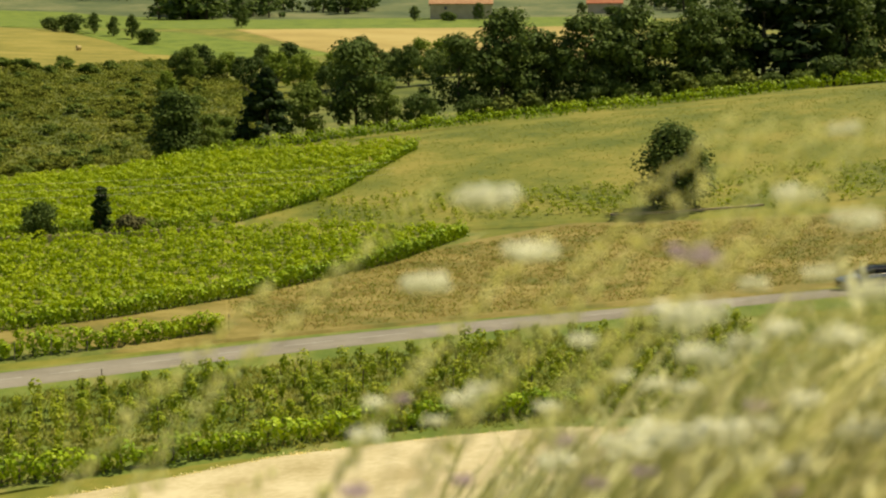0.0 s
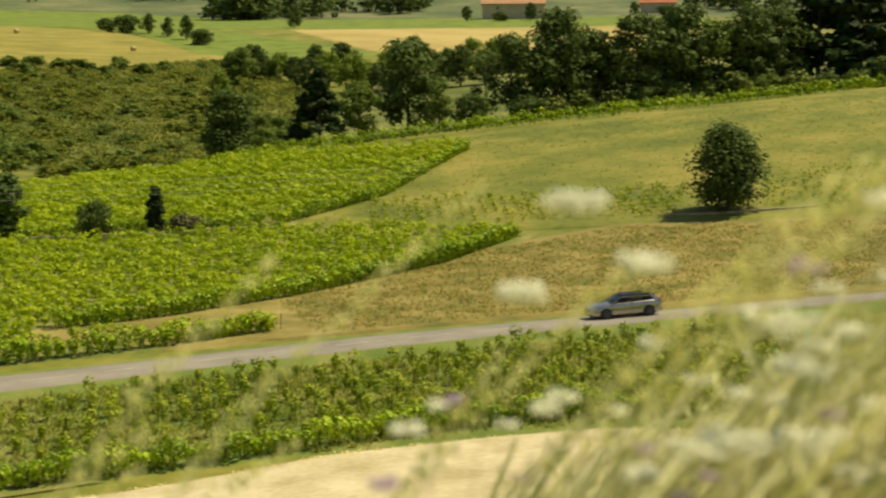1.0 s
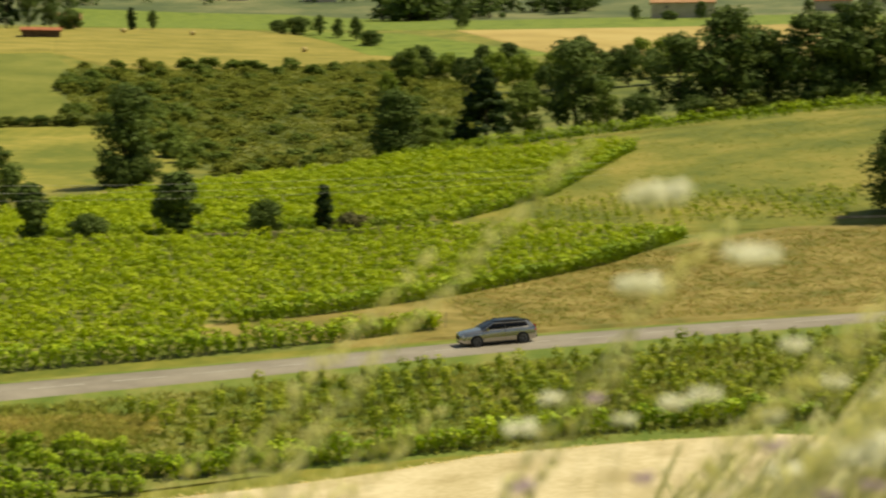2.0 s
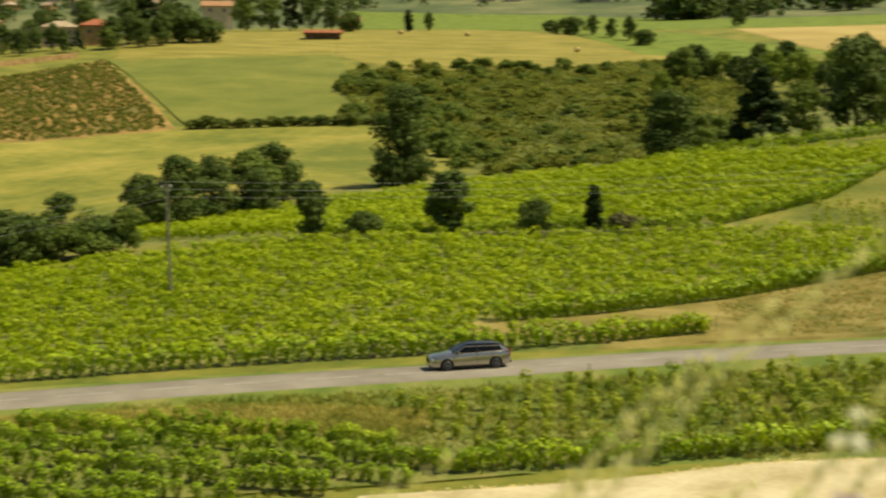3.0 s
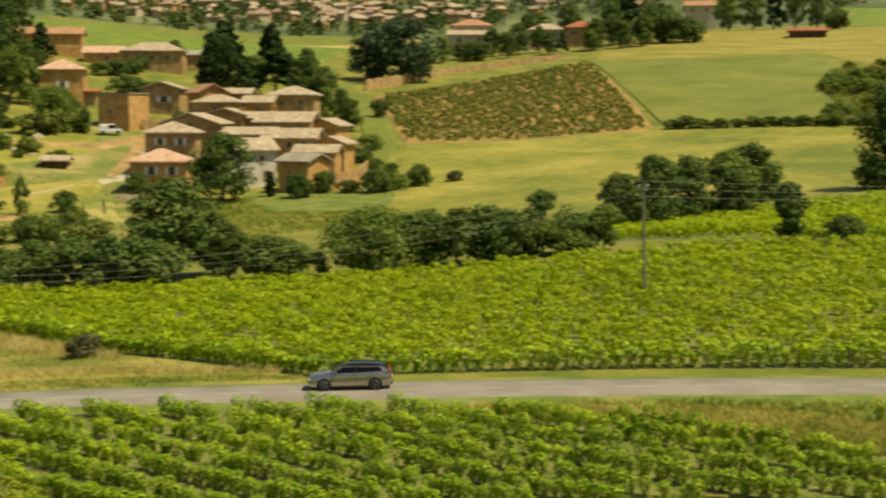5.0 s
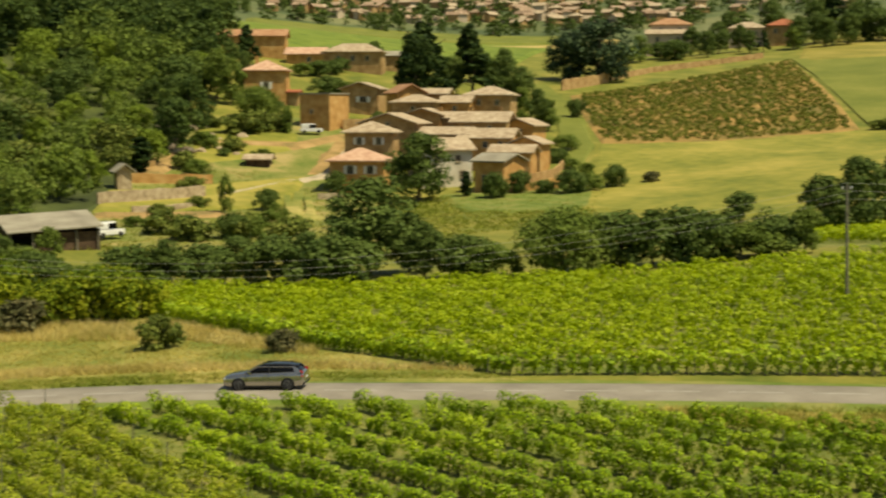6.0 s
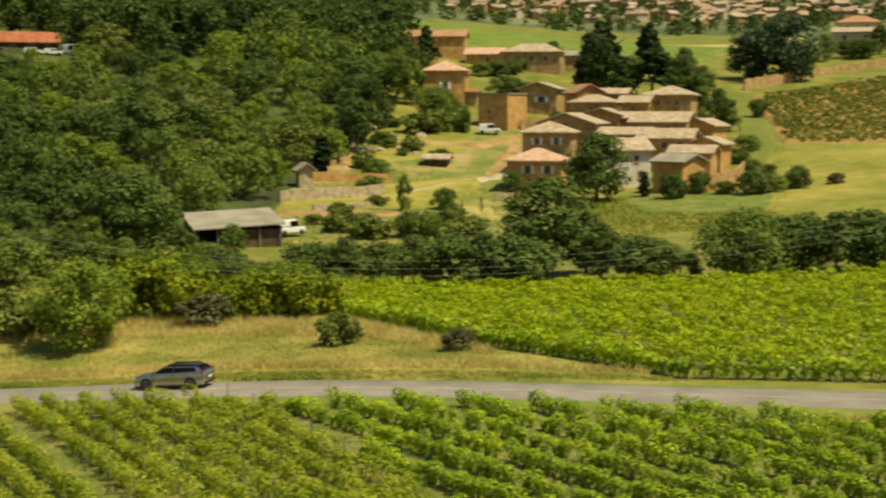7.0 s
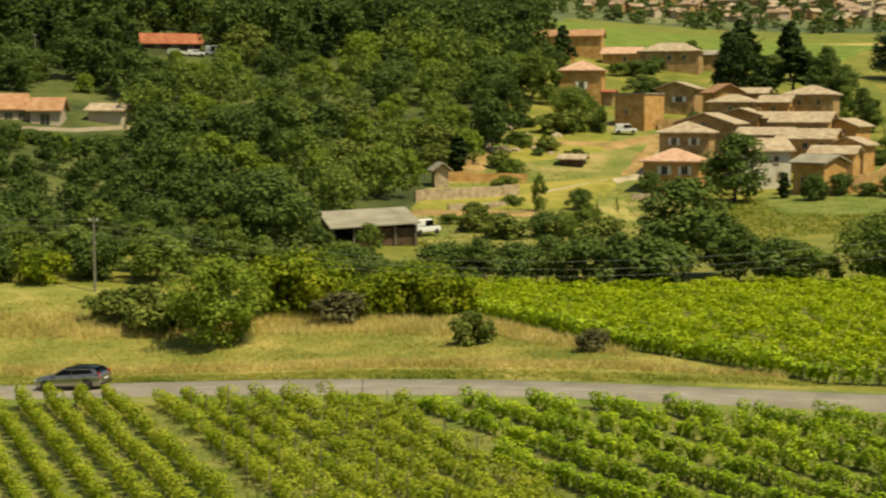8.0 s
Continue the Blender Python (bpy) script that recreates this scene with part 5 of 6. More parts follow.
house("stone_house", 42.45, 251, 5.6, 6, 10.3, M_STONE_OCHRE, M_ROOF, "small ochre stone house at the village edge", "front", 1.3, turn=-18, windows=(("f", 0.0, 0.6, 0.7, 0.9, False),))
house("stone_house", 42.75, 271, 6.2, 7, 13.2, M_STONE_OCHRE, M_ROOF, "ochre stone house with low gable at the village edge", "front", 1.4, turn=-22, windows=(("f", 0.1, 0.6, 0.7, 0.9, False),))
house("stone_house", 44.0, 254, 9.0, 8, 11.2, M_STONE_OCHRE, M_ROOF, "long ochre stone house with faded tiles", "gable", 1.7, turn=-12, windows=(("f", 0.3, 0.6, 0.8, 1.0, False), ("f", 0.0, 0.6, 0.8, 1.0, False)))
house("stone_house", 44.25, 268, 10.0, 9, 13.9, M_STONE_BROWN, M_ROOF, "long brown stone house with two chimneys", "gable", 1.9, turn=-12, chimney=2, windows=(("f", 0.2, 0.7, 0.8, 1.0, False), ("f", -0.2, 0.7, 0.8, 1.0, False)))
house("stone_house", 43.9, 295, 9.4, 8, 19.1, M_STONE_BROWN, M_ROOF, "brown stone house with greyish hip roof", rise=1.8, turn=-10, windows=(("f", 0.2, 0.9, 0.8, 1.1, False), ("f", -0.2, 0.9, 0.8, 1.1, False)))
house("stone_house", 46.84, 288, 8.6, 7, 17.6, M_STONE_BROWN, M_ROOF, "brown stone house with faded tiled roof", rise=1.5, turn=-12, windows=(("f", 0.0, 0.8, 0.8, 1.0, False),))
house("stone_house", 46.9, 302, 6.0, 8, 19.6, M_STONE_OCHRE, M_ROOF_ORANGE, "stone house with warm red-orange tiles", "front", 1.9, turn=18)
house("stone_house", 46.1, 306, 6.3, 6, 19.5, M_STONE_BROWN, M_ROOF, "small brown stone house with faded tiles", "gable", 1.2, turn=-12)
house("stone_house", 45.2, 292, 5.6, 6, 17.6, M_STONE_OCHRE, M_ROOF, "small ochre stone house with faded tiles", "gable", 1.4, turn=-12, windows=(("f", 0.0, 0.7, 0.7, 0.9, False),))
house("stone_house", 45.6, 257, 8.6, 7, 11.8, M_STONE_BROWN, M_ROOF, "brown stone house wedged between others", "gable", 1.3, turn=-12)
house("stone_house", 46.5, 276, 7.2, 7, 15.2, M_STONE_OCHRE, M_ROOF, "ochre stone house with low tiled gable", "front", 1.3, turn=-14)
house("stone_house", 45.6, 276, 6.0, 6, 14.6, M_STONE_BROWN, M_ROOF, "small brown stone house in the village", "gable", 1.2, turn=-10, chimney=1)
house("tower_house", 52.61, 316, 9.0, 9, 24.6, M_STONE_OCHRE, M_ROOF_PINK, "square ochre stone house with pink hip roof", rise=2.3, turn=-6, windows=(("f", 0.02, 2.4, 1.1, 1.5, True),), chimney=1)
house("lean_to", 51.55, 316, 2.2, 5, 20.0, M_STONE_BROWN, M_ROOF_RED, "small lean-to with red tiles beside a house", "gable", 0.5, turn=-6)
house("stone_block_house", 50.7, 289, 7.0, 7, 19.2, M_STONE_OCHRE, M_SHEET, "tall plain ochre stone house with low roof", "flat", turn=-34, windows=(("f", -0.1, 3.0, 0.6, 0.8, False),))
house("stone_house", 48.94, 311, 8.0, 8, 20.6, M_STONE_BROWN, M_ROOF, "brown gabled stone house above the lane", "front", 1.5, turn=-14, windows=(("f", 0.1, 1.6, 1.4, 1.2, True),))
house("long_farmhouse", 49.2, 388, 15.5, 9, 31.5, M_STONE_BROWN, M_ROOF, "long brown farmhouse with faded tiled roof", "hip", 2.3, turn=-8, windows=(("f", -0.25, 1.0, 0.9, 1.3, False), ("f", 0.0, 1.0, 0.9, 1.3, False), ("f", 0.25, 1.0, 0.9, 1.3, False)))
house("long_farmhouse", 51.05, 390, 10.0, 8, 31.0, M_STONE_OCHRE, M_ROOF_PINK, "lower farmhouse wing with pink tiles", "gable", 1.9, turn=-8, windows=(("f", 0.1, 0.8, 0.9, 1.2, False),))
house("farm_barn", 53.1, 400, 18, 9, 36.2, M_STONE_OCHRE, M_ROOF_ORANGE, "long farm barn with orange tiled roof", "gable", 2.0, turn=-6)
house("farm_shed", 47.7, 400, 5.2, 5, 31.0, M_STONE_BROWN, M_SHEET, "small farm shed with grey roof", "gable", 1.3)
house("garden_shed", 52.95, 254, 4.0, 3.5, 7.6, M_BOARD, M_ROOF, "small dark wooden garden shed with tiled roof", "gable", 0.8, turn=-10, category="shed", group="sheds")
house("garden_shed", 58.05, 228, 2.2, 2.2, 6.6, M_DRYWALL, M_SHEET, "small grey stone hut on the terrace", "front", 1.3, turn=15, category="shed", group="sheds")
VW = (("f", -0.25, 0.5, 1.0, 1.5, False), ("f", 0.05, 0.5, 1.4, 1.9, False), ("f", 0.32, 0.5, 1.0, 1.5, False))
house("villa", 74.72, 256, 8.0, 8, 16.2, M_CREAM, M_ROOF_ORANGE, "cream villa with orange tiled roof on the hill", "gable", 2.7, turn=10, windows=VW, group="villas", base=13.0)
house("villa", 73.3, 254, 4.8, 7, 16.0, M_CREAM, M_ROOF_ORANGE, "cream villa wing with orange tiled roof", "gable", 2.2, turn=-10, windows=(("f", 0.0, 0.5, 1.6, 1.9, False),), group="villas", base=13.0)
house("garage", 71.09, 260, 6.0, 6, 16.0, M_CREAM, M_ROOF, "cream garage with faded tiled roof", "gable", 1.3, turn=-20, group="villas", category="garage", base=13.0)
house("red_roof_house", 68.5, 348, 13.5, 9, 31.6, M_BOARD, M_ROOF_RED, "long dark house with red roof among trees", "gable", 2.6, turn=5, windows=VW, group="villas")
FW = (("f", -0.25, 1.0, 1.1, 1.5, False), ("f", 0.22, 1.0, 1.1, 1.5, False))
house("farmhouse", 36.81, 492, 13.5, 10, 44.4, M_CREAM, M_ROOF_ORANGE, "cream farmhouse with orange hip roof", rise=2.4, windows=FW, group="far farms")
house("farmhouse", 36.9, 484, 14.0, 6, 41.0, M_CREAM, M_ROOF, "low cream farm wing with faded tiles", "gable", 1.6, windows=FW, group="far farms")
house("farmhouse", 33.9, 500, 12, 9, 43.5, M_CREAM, M_ROOF, "cream farmhouse with broad faded roof", rise=2.2, windows=FW, group="far farms")
house("farmhouse", 32.55, 496, 10.6, 9, 44.0, M_STONE_BROWN, M_ROOF_RED, "brown farmhouse with red tiled roof", rise=2.3, windows=FW, group="far farms")
house("farmhouse", 28.0, 620, 12.3, 9, 59.6, M_CREAM, M_ROOF_ORANGE, "pale farmhouse with orange roof on the crest", "gable", 2.4, windows=FW, group="far farms")
house("open_shed", 23.95, 496, 12.0, 7, 42.2, M_BOARD, M_ROOF_RED, "low dark shed with red roof in a hay field", "gable", 1.1, group="far farms", category="shed")
house("farmhouse", 22.9, 560, 8, 8, 50.0, M_STONE_BROWN, M_ROOF_ORANGE, "brown farmhouse half hidden by trees", "gable", 2.2, windows=FW, group="far farms")
house("farmhouse", -0.7, 640, 27, 12, 62.4, M_CREAM, M_ROOF_ORANGE, "long cream farmhouse with orange roof on the crest", "gable", 3.0, windows=FW, group="far farms")
house("farm_shed", -6.3, 690, 16, 9, 66.0, M_CREAM, M_ROOF_RED, "low farm shed with bright red roof", "gable", 2.2, group="far farms", category="shed")
RT = random.Random(5)
for i in range(270):
    az = max(27, min(57, RT.gauss(45, 7)))
    r = RT.uniform(870, 1080)
    p = at(az, r)
    w = RT.uniform(5.5, 9)
    m_roof, m_wall = RT.choice((M_ROOF_TOWN, M_ROOF_TOWN, M_ROOF)), RT.choice((M_CREAM, M_STONE_BROWN, M_STONE_BROWN))
    house("town_house", az, r, w, 7.5, p.z + RT.uniform(3.2, 5.6), m_wall, m_roof, "distant cream town house with tiled roof", RT.choice(("gable", "hip", "gable")), 2.2, RT.uniform(-40, 40), windows=(("f", -0.2, 1.2, 1.0, 1.4, False), ("f", 0.2, 1.2, 1.0, 1.4, False)) if i % 3 == 0 else (), group="houses of the far town")
for i in range(16):
    az, r = RT.uniform(9, 24), RT.uniform(900, 1050)
    house("town_house", az, r, RT.uniform(8, 14), 9, at(az, r).z + 4, M_CREAM, RT.choice((M_ROOF_TOWN, M_ROOF)), "distant pale farm building in the far valley", "gable", 2.2, RT.uniform(-40, 40), group="houses of the far valley")

# ---- trees round the upper farm, on the village slope and in the wood's clearing ----
for az, r, h, key, w in ((46.5, 352, 17.0, "pine", 1.35), (44.6, 392, 15.0, "pine", 1.2), (43.3, 385, 9.5, "oak_c", 0.9), (44.0, 388, 8.0, "oak_b", 1.0), (55.3, 322, 9.0, "light_a", 0.9), (54.5, 318, 10.5, "light_b", 0.85), (53.3, 376, 10.0, "pine", 1.2), (54.0, 352, 8.0, "oak_b", 1.0), (53.0, 298, 6.0, "willow", 0.9), (51.8, 283, 4.6, "cypress", 1.7),
                         (41.7, 300, 6.5, "oak_b", 0.9), (42.6, 325, 6.0, "light_a", 1.0), (42.0, 312, 7.0, "oak_a", 0.9), (43.3, 346, 6.0, "oak_b", 1.0), (48.3, 420, 6.0, "oak_a", 1.1), (55.8, 300, 7.5, "oak_a", 1.0), (56.4, 290, 6.0, "light_b", 1.1)):
    tree("village_tree", key, az, r, h, "tall dark conifer above the village" if key == "pine" else "green tree on the village slope", spin=RS.uniform(0, 6.3), width=w, group="trees of the upper village")
for az, r, h, key in ((50.5, 369, 3.8, "bush_a"), (49.7, 383, 3.6, "bush_a"), (51.1, 366, 3.2, "bush_b"), (50.0, 376, 3.4, "bush_a"), (52.3, 305, 2.6, "bush_a"), (49.0, 393, 3.2, "bush_b"), (54.9, 284, 2.6, "bush_olive"), (55.6, 288, 3.0, "bush_a"), (53.7, 286, 2.2, "bush_b"), (41.2, 262, 2.6, "bush_a"), (40.9, 276, 3.0, "bush_b")):
    tree("village_bush", key, az, r, h, "rounded green bush on the village slope", "bush", RS.uniform(0, 6.3), 1.2, group="bushes of the upper village")
for az, r, h in ((72.8, 336, 9), (71.7, 341, 9), (71.2, 331, 7), (73.7, 346, 10), (70.9, 324, 4.0), (69.8, 322, 3.2), (74.4, 338, 9), (65.2, 386, 9), (66.1, 401, 10), (64.3, 393, 9), (72.0, 322, 5.0), (73.4, 326, 6.5), (72.6, 312, 4.5), (71.4, 310, 4.0), (70.4, 308, 3.4), (73.9, 304, 3.6), (75.2, 312, 6.0), (76.2, 320, 8.0), (72.2, 319, 6.0), (71.8, 288, 4.0), (70.1, 330, 5.0), (69.9, 298, 4.0), (72.3, 340, 8.0), (70.7, 315, 5.0), (70.8, 296, 4.0), (71.3, 303, 4.5), (74.4, 231, 3.0), (71.9, 230, 3.0), (73.1, 229, 3.4), (73.7, 297, 4.5)):
    tree("hill_tree", RS.choice(("hill_a", "hill_b", "hill_d")), az, r, h, "dark green tree round the villa clearing", spin=RS.uniform(0, 6.3), width=1.15, group="trees round the villa clearing")


# ---- poles, wires, walls ----
def pole(az, r, tall, lean=0.0):
    p = at(az, r)
    ob = thing("utility_pole", pose(p.x, p.y, p.z - 0.6, 0, lean, az), "grey weathered utility pole carrying thin wires", "pole", "power line")
    part("post", rod(bmesh.new(), (0, 0, 0), (0, 0, tall + 0.6), 0.125, 0.085, 10), M_POLE, ob)
    part("crossarm", box(bmesh.new(), -0.35, -0.06, tall + 0.2, 0.35, 0.06, tall + 0.32, 0.01), M_POLE, ob)
    for x in (-0.3, 0.0, 0.3):
        part("insulator", rod(bmesh.new(), (x, 0, tall + 0.32), (x, 0, tall + 0.5), 0.05, 0.03, 8), M_SHUTTER, ob)
    return ob


def wire(a, b, sag, label="thin sagging power wire between poles"):
    """One thin continuous cable with its sag."""
    bm = bmesh.new()
    a, b = Vector(a), Vector(b)
    side = (b - a).cross(Vector((0, 0, 1))).normalized() * 0.007
    last = None
    for i in range(17):
        u = i / 16
        q = a.lerp(b, u) - Vector((0, 0, sag * 4 * u * (1 - u)))
        ring = [bm.verts.new(q + o) for o in (side, Vector((0, 0, 0.007)), -side, Vector((0, 0, -0.007)))]
        if last:
            for k in range(4):
                bm.faces.new((last[k], last[(k + 1) % 4], ring[(k + 1) % 4], ring[k]))
        last = ring
    ob = part("power_wire", bm, M_WIRE, None)
    return tagged(ob, label, "wire", "power line")


pole(29.95, 105.5, 8.4, -1.5)
pole(71.6, 129, 6.6)
pole(73.6, 300, 9.0)
for x, dz in ((-0.3, 0), (0.3, -0.55), (0.0, -1.1)):
    side = Vector((x, x * 0.5, dz))
    near_pole, far_pole = at(29.95, 105.5, 8.5) + side, at(71.6, 129, 6.4) + side
    wire(near_pole, at(2.0, 140, 3.4) + side, 0.7)
    wire(far_pole, near_pole, 4.2)
    wire(far_pole, at(86.0, 140, 7.5) + side, 0.6)


def stone_wall(name, line, high, mat, label, thick=0.4, category="wall"):
    """A wall along a run of (bearing, distance), its top and faces uneven."""
    bm = bmesh.new()
    pts = []
    for (a0, r0), (a1, r1) in zip(line, line[1:]):
        p, q = xy(a0, r0), xy(a1, r1)
        n = max(2, int(np.linalg.norm(q - p) / 1.2))
        pts += [p + (q - p) * i / n for i in range(n)]
    pts.append(xy(*line[-1]))
    rows = []
    for i, p in enumerate(pts):
        d = pts[min(i + 1, len(pts) - 1)] - pts[max(i - 1, 0)]
        d = d / np.linalg.norm(d)
        s = np.array((-d[1], d[0])) * thick / 2
        z = ground_z(p[0], p[1])
        top = high * (1 + 0.14 * noise.noise(Vector((p[0] * 0.6, p[1] * 0.6, 3))))
        rows.append([bm.verts.new((p[0] + s[0], p[1] + s[1], z - 0.5)), bm.verts.new((p[0] + s[0], p[1] + s[1], z + top)), bm.verts.new((p[0] - s[0], p[1] - s[1], z + top)), bm.verts.new((p[0] - s[0], p[1] - s[1], z - 0.5))])
    for a, b in zip(rows, rows[1:]):
        for i in range(3):
            bm.faces.new((a[i], b[i], b[i + 1], a[i + 1]))
    bm.faces.new(rows[0])
    bm.faces.new(rows[-1][::-1])
    bmesh.ops.recalc_face_normals(bm, faces=bm.faces[:])
    ob = part(name, bm, mat, None)
    return tagged(ob, label, category, "walls")


stone_wall("terrace_wall", [(23.5, 130), (16, 130.2), (9.0, 129.2)], 0.55, M_DRYWALL, "low dry stone wall between two vineyards")
stone_wall("terrace_wall", [(-6.6, 126.8), (-9, 127.0), (-12.5, 128.6)], 0.2, M_DRYWALL, "low dark earth and stone ledge on the meadow")
stone_wall("garden_wall", [(40.9, 385), (37.5, 424), (33.3, 450)], 1.5, M_STONE_BROWN, "long brown garden wall above the young vines")
stone_wall("garden_wall", [(41.0, 378), (39.2, 398)], 2.6, M_STONE_BROWN, "brown stone wall below the cedar")
stone_wall("retaining_wall", [(43.2, 229), (41.8, 231), (41.0, 236)], 1.6, M_STONE_OCHRE, "ochre retaining wall of a village garden")
stone_wall("retaining_wall", [(42.4, 240), (41.3, 246), (40.9, 256)], 1.5, M_STONE_BROWN, "brown stone garden wall in the village")
stone_wall("retaining_wall", [(49.6, 290), (48.4, 293)], 2.0, M_STONE_BROWN, "brown stone wall closing a village yard")
stone_wall("retaining_wall", [(59.1, 212), (57.0, 218), (55.0, 224)], 2.1, M_DRYWALL, "long pale stone retaining wall on the terrace")
stone_wall("retaining_wall", [(57.6, 247), (56.9, 250)], 1.4, M_REDSOIL, "short ochre retaining wall")
stone_wall("retaining_wall", [(57.9, 236.5), (56.2, 237.6), (54.7, 238.5)], 1.6, M_STONE_OCHRE, "ochre dry stone terrace wall below the wood")
stone_wall("retaining_wall", [(57.8, 205.5), (56.4, 209), (55.0, 214)], 1.0, M_DRYWALL, "low broken stone wall on the lower terrace")


def boulder(az, r, size, rng):
    """A weathered outcrop of ochre rock, half sunk in the slope."""
    p = at(az, r)
    bm = bmesh.new()
    bmesh.ops.create_icosphere(bm, subdivisions=2, radius=size)
    for v in bm.verts:
        v.co *= rng.uniform(0.78, 1.12)
        v.co.z *= 0.7
    ob = part("boulder", bm, M_DRYWALL, None)
    ob.matrix_basis = pose(p.x, p.y, p.z + size * 0.2, 0, 0, rng.uniform(0, 360))
    tagged(ob, "weathered ochre boulder on the dry grassy slope", "rock", "rocks on the village slope")


RB = random.Random(515)
for i in range(26):
    boulder(RB.uniform(53.2, 56.8), RB.uniform(262, 284), RB.uniform(0.5, 1.5), RB)
stone_wall("villa_wall", [(75.6, 246), (72.2, 250), (70.2, 257)], 1.0, M_CREAM, "low cream wall before the villa")
stone_wall("retaining_wall", [(50.6, 224), (49.6, 225)], 1.0, M_DRYWALL, "pile of pale stones beside a house")


def barn():
    az, r, w, d = 60.7, 168, 10.2, 6.5
    p = at(az, r)
    ob = thing("open_barn", pose(p.x, p.y, p.z - 0.3, 0, 0, az + 13), "open dark wooden barn with grey sheet roof", "barn")
    bm = bmesh.new()
    v = [bm.verts.new(c) for c in ((-w / 2 - 0.3, -0.5, 2.45), (w / 2 + 0.3, -0.5, 2.9), (w / 2 + 0.3, d + 0.5, 4.25), (-w / 2 - 0.3, d + 0.5, 3.85))]
    lo = [bm.verts.new(q.co - Vector((0, 0, 0.16))) for q in v]
    bm.faces.new(v)
    bm.faces.new(lo[::-1])
    for i in range(4):
        j = (i + 1) % 4
        bm.faces.new((v[j], v[i], lo[i], lo[j]))
    part("roof", bm, M_SHEET, ob, "weathered grey corrugated roof")
    part("back_wall", box(bmesh.new(), -w / 2, d - 0.15, 0, w / 2, d, 3.6), M_BOARD, ob)
    for x in (-w / 2, w / 2 - 0.15):
        part("side_wall", box(bmesh.new(), x, 0, 0, x + 0.15, d - 0.16, 2.5), M_BOARD, ob)
    for i in range(5):
        x = -w / 2 + 0.2 + i * (w - 0.4) / 4
        part("post", rod(bmesh.new(), (x, 0.1, 0), (x, 0.1, 2.5), 0.12, 0.11, 8), M_STAKE, ob)
    for i in range(24):
        x = -w / 2 + 0.16 + i * (w - 0.3) / 24
        if i > 6:
            part("board", box(bmesh.new(), x, 0.22, 0, x + (w - 0.3) / 24 - 0.03, 0.26, 2.2), M_BOARD, ob)


barn()


def bale(az, r):
    p = at(az, r, 0.9)
    bm = bmesh.new()
    rod(bm, (-0.65, 0, 0), (0.65, 0, 0), 0.75, 0.75, 20)
    bmesh.ops.bevel(bm, geom=[e for e in bm.edges if abs(e.verts[0].co.x - e.verts[1].co.x) < 0.01], offset=0.08, segments=2, affect="EDGES")
    ob = part("hay_bale", bm, M_BALE, None)
    ob.matrix_basis = pose(p.x, p.y, p.z, 0, 0, az + 25)
    tagged(ob, "round straw-coloured hay bale on a mown field", "hay bale", "bales on the hay field")


bale(14.0, 450)
bale(18.3, 510)
bale(20.9, 522)


def parked_vehicle(name, az, r, turn, long, tall, label):
    p = at(az, r, 0.4)
    ob = thing(name, pose(p.x, p.y, p.z, 0, 0, az + turn), label, "car", "parked vehicles")
    bm = box(bmesh.new(), -long / 2, -0.85, 0.25, long / 2, 0.85, 0.95, 0.12)
    box(bm, -long * 0.46, -0.78, 0.9, long * 0.22, 0.78, tall, 0.18)
    part("body", bm, M_WHITEPAINT, ob)
    part("side_window", box(bmesh.new(), -long * 0.1, -0.8, 1.05, long * 0.18, -0.77, tall - 0.2, 0.01), M_CARGLASS, ob)
    part("windscreen", box(bmesh.new(), long * 0.2, -0.65, 1.0, long * 0.235, 0.65, tall - 0.2, 0.01), M_CARGLASS, ob)
    for x in (-long * 0.32, long * 0.32):
        for y in (-0.8, 0.8):
            part("wheel", rod(bmesh.new(), (x, y - 0.1, 0.32), (x, y + 0.1, 0.32), 0.32, 0.32, 14), M_TYRE, ob)


parked_vehicle("parked_van", 50.85, 283, 8, 4.4, 1.85, "white van parked beside the village lane")
parked_vehicle("parked_car", 68.35, 340, 4, 4.2, 1.5, "white car parked below the red-roofed house")
parked_vehicle("parked_car", 67.6, 341, -5, 4.2, 1.5, "white car parked beside another car")
parked_vehicle("parked_van", 66.9, 344, -30, 4.6, 2.3, "white van parked at the wood edge")
parked_vehicle("parked_van", 58.75, 177, 40, 4.2, 1.9, "white van parked beside the barn")


# ---- the car ----
def loft(stations, section, close=True):
    """A skin over cross sections. stations: along x; section(station) gives points (y, z) from the right sill over the top to the left."""
    bm = bmesh.new()
    rows = [[bm.verts.new((s[0], y, z)) for y, z in section(s)] for s in stations]
    for a, b in zip(rows, rows[1:]):
        for i in range(len(a) - 1):
            bm.faces.new((a[i], a[i + 1], b[i + 1], b[i]))
        bm.faces.new((a[-1], a[0], b[0], b[-1]))
    if close:
        bm.faces.new(rows[0][::-1])
        bm.faces.new(rows[-1])
    bmesh.ops.recalc_face_normals(bm, faces=bm.faces[:])
    for f in bm.faces:
        f.smooth = True
    return bm


def body_section(s):
    x, lo, top, w = s
    half = [(w * 0.9, lo), (w, lo + 0.12), (w * 1.0, lo + (top - lo) * 0.45), (w * 0.985, lo + (top - lo) * 0.72), (w * 0.95, top - 0.05), (w * 0.86, top), (w * 0.4, top + 0.03)]
    return half + [(-y, z) for y, z in half[::-1]]


def cabin_section(s):
    x, belt, top, w = s
    half = [(0.86, belt), (0.86 + (w - 0.86) * 0.5, belt + (top - belt) * 0.5), (w, top - 0.06), (w * 0.86, top - 0.01), (w * 0.4, top)]
    return half + [(-y, z) for y, z in half[::-1]]


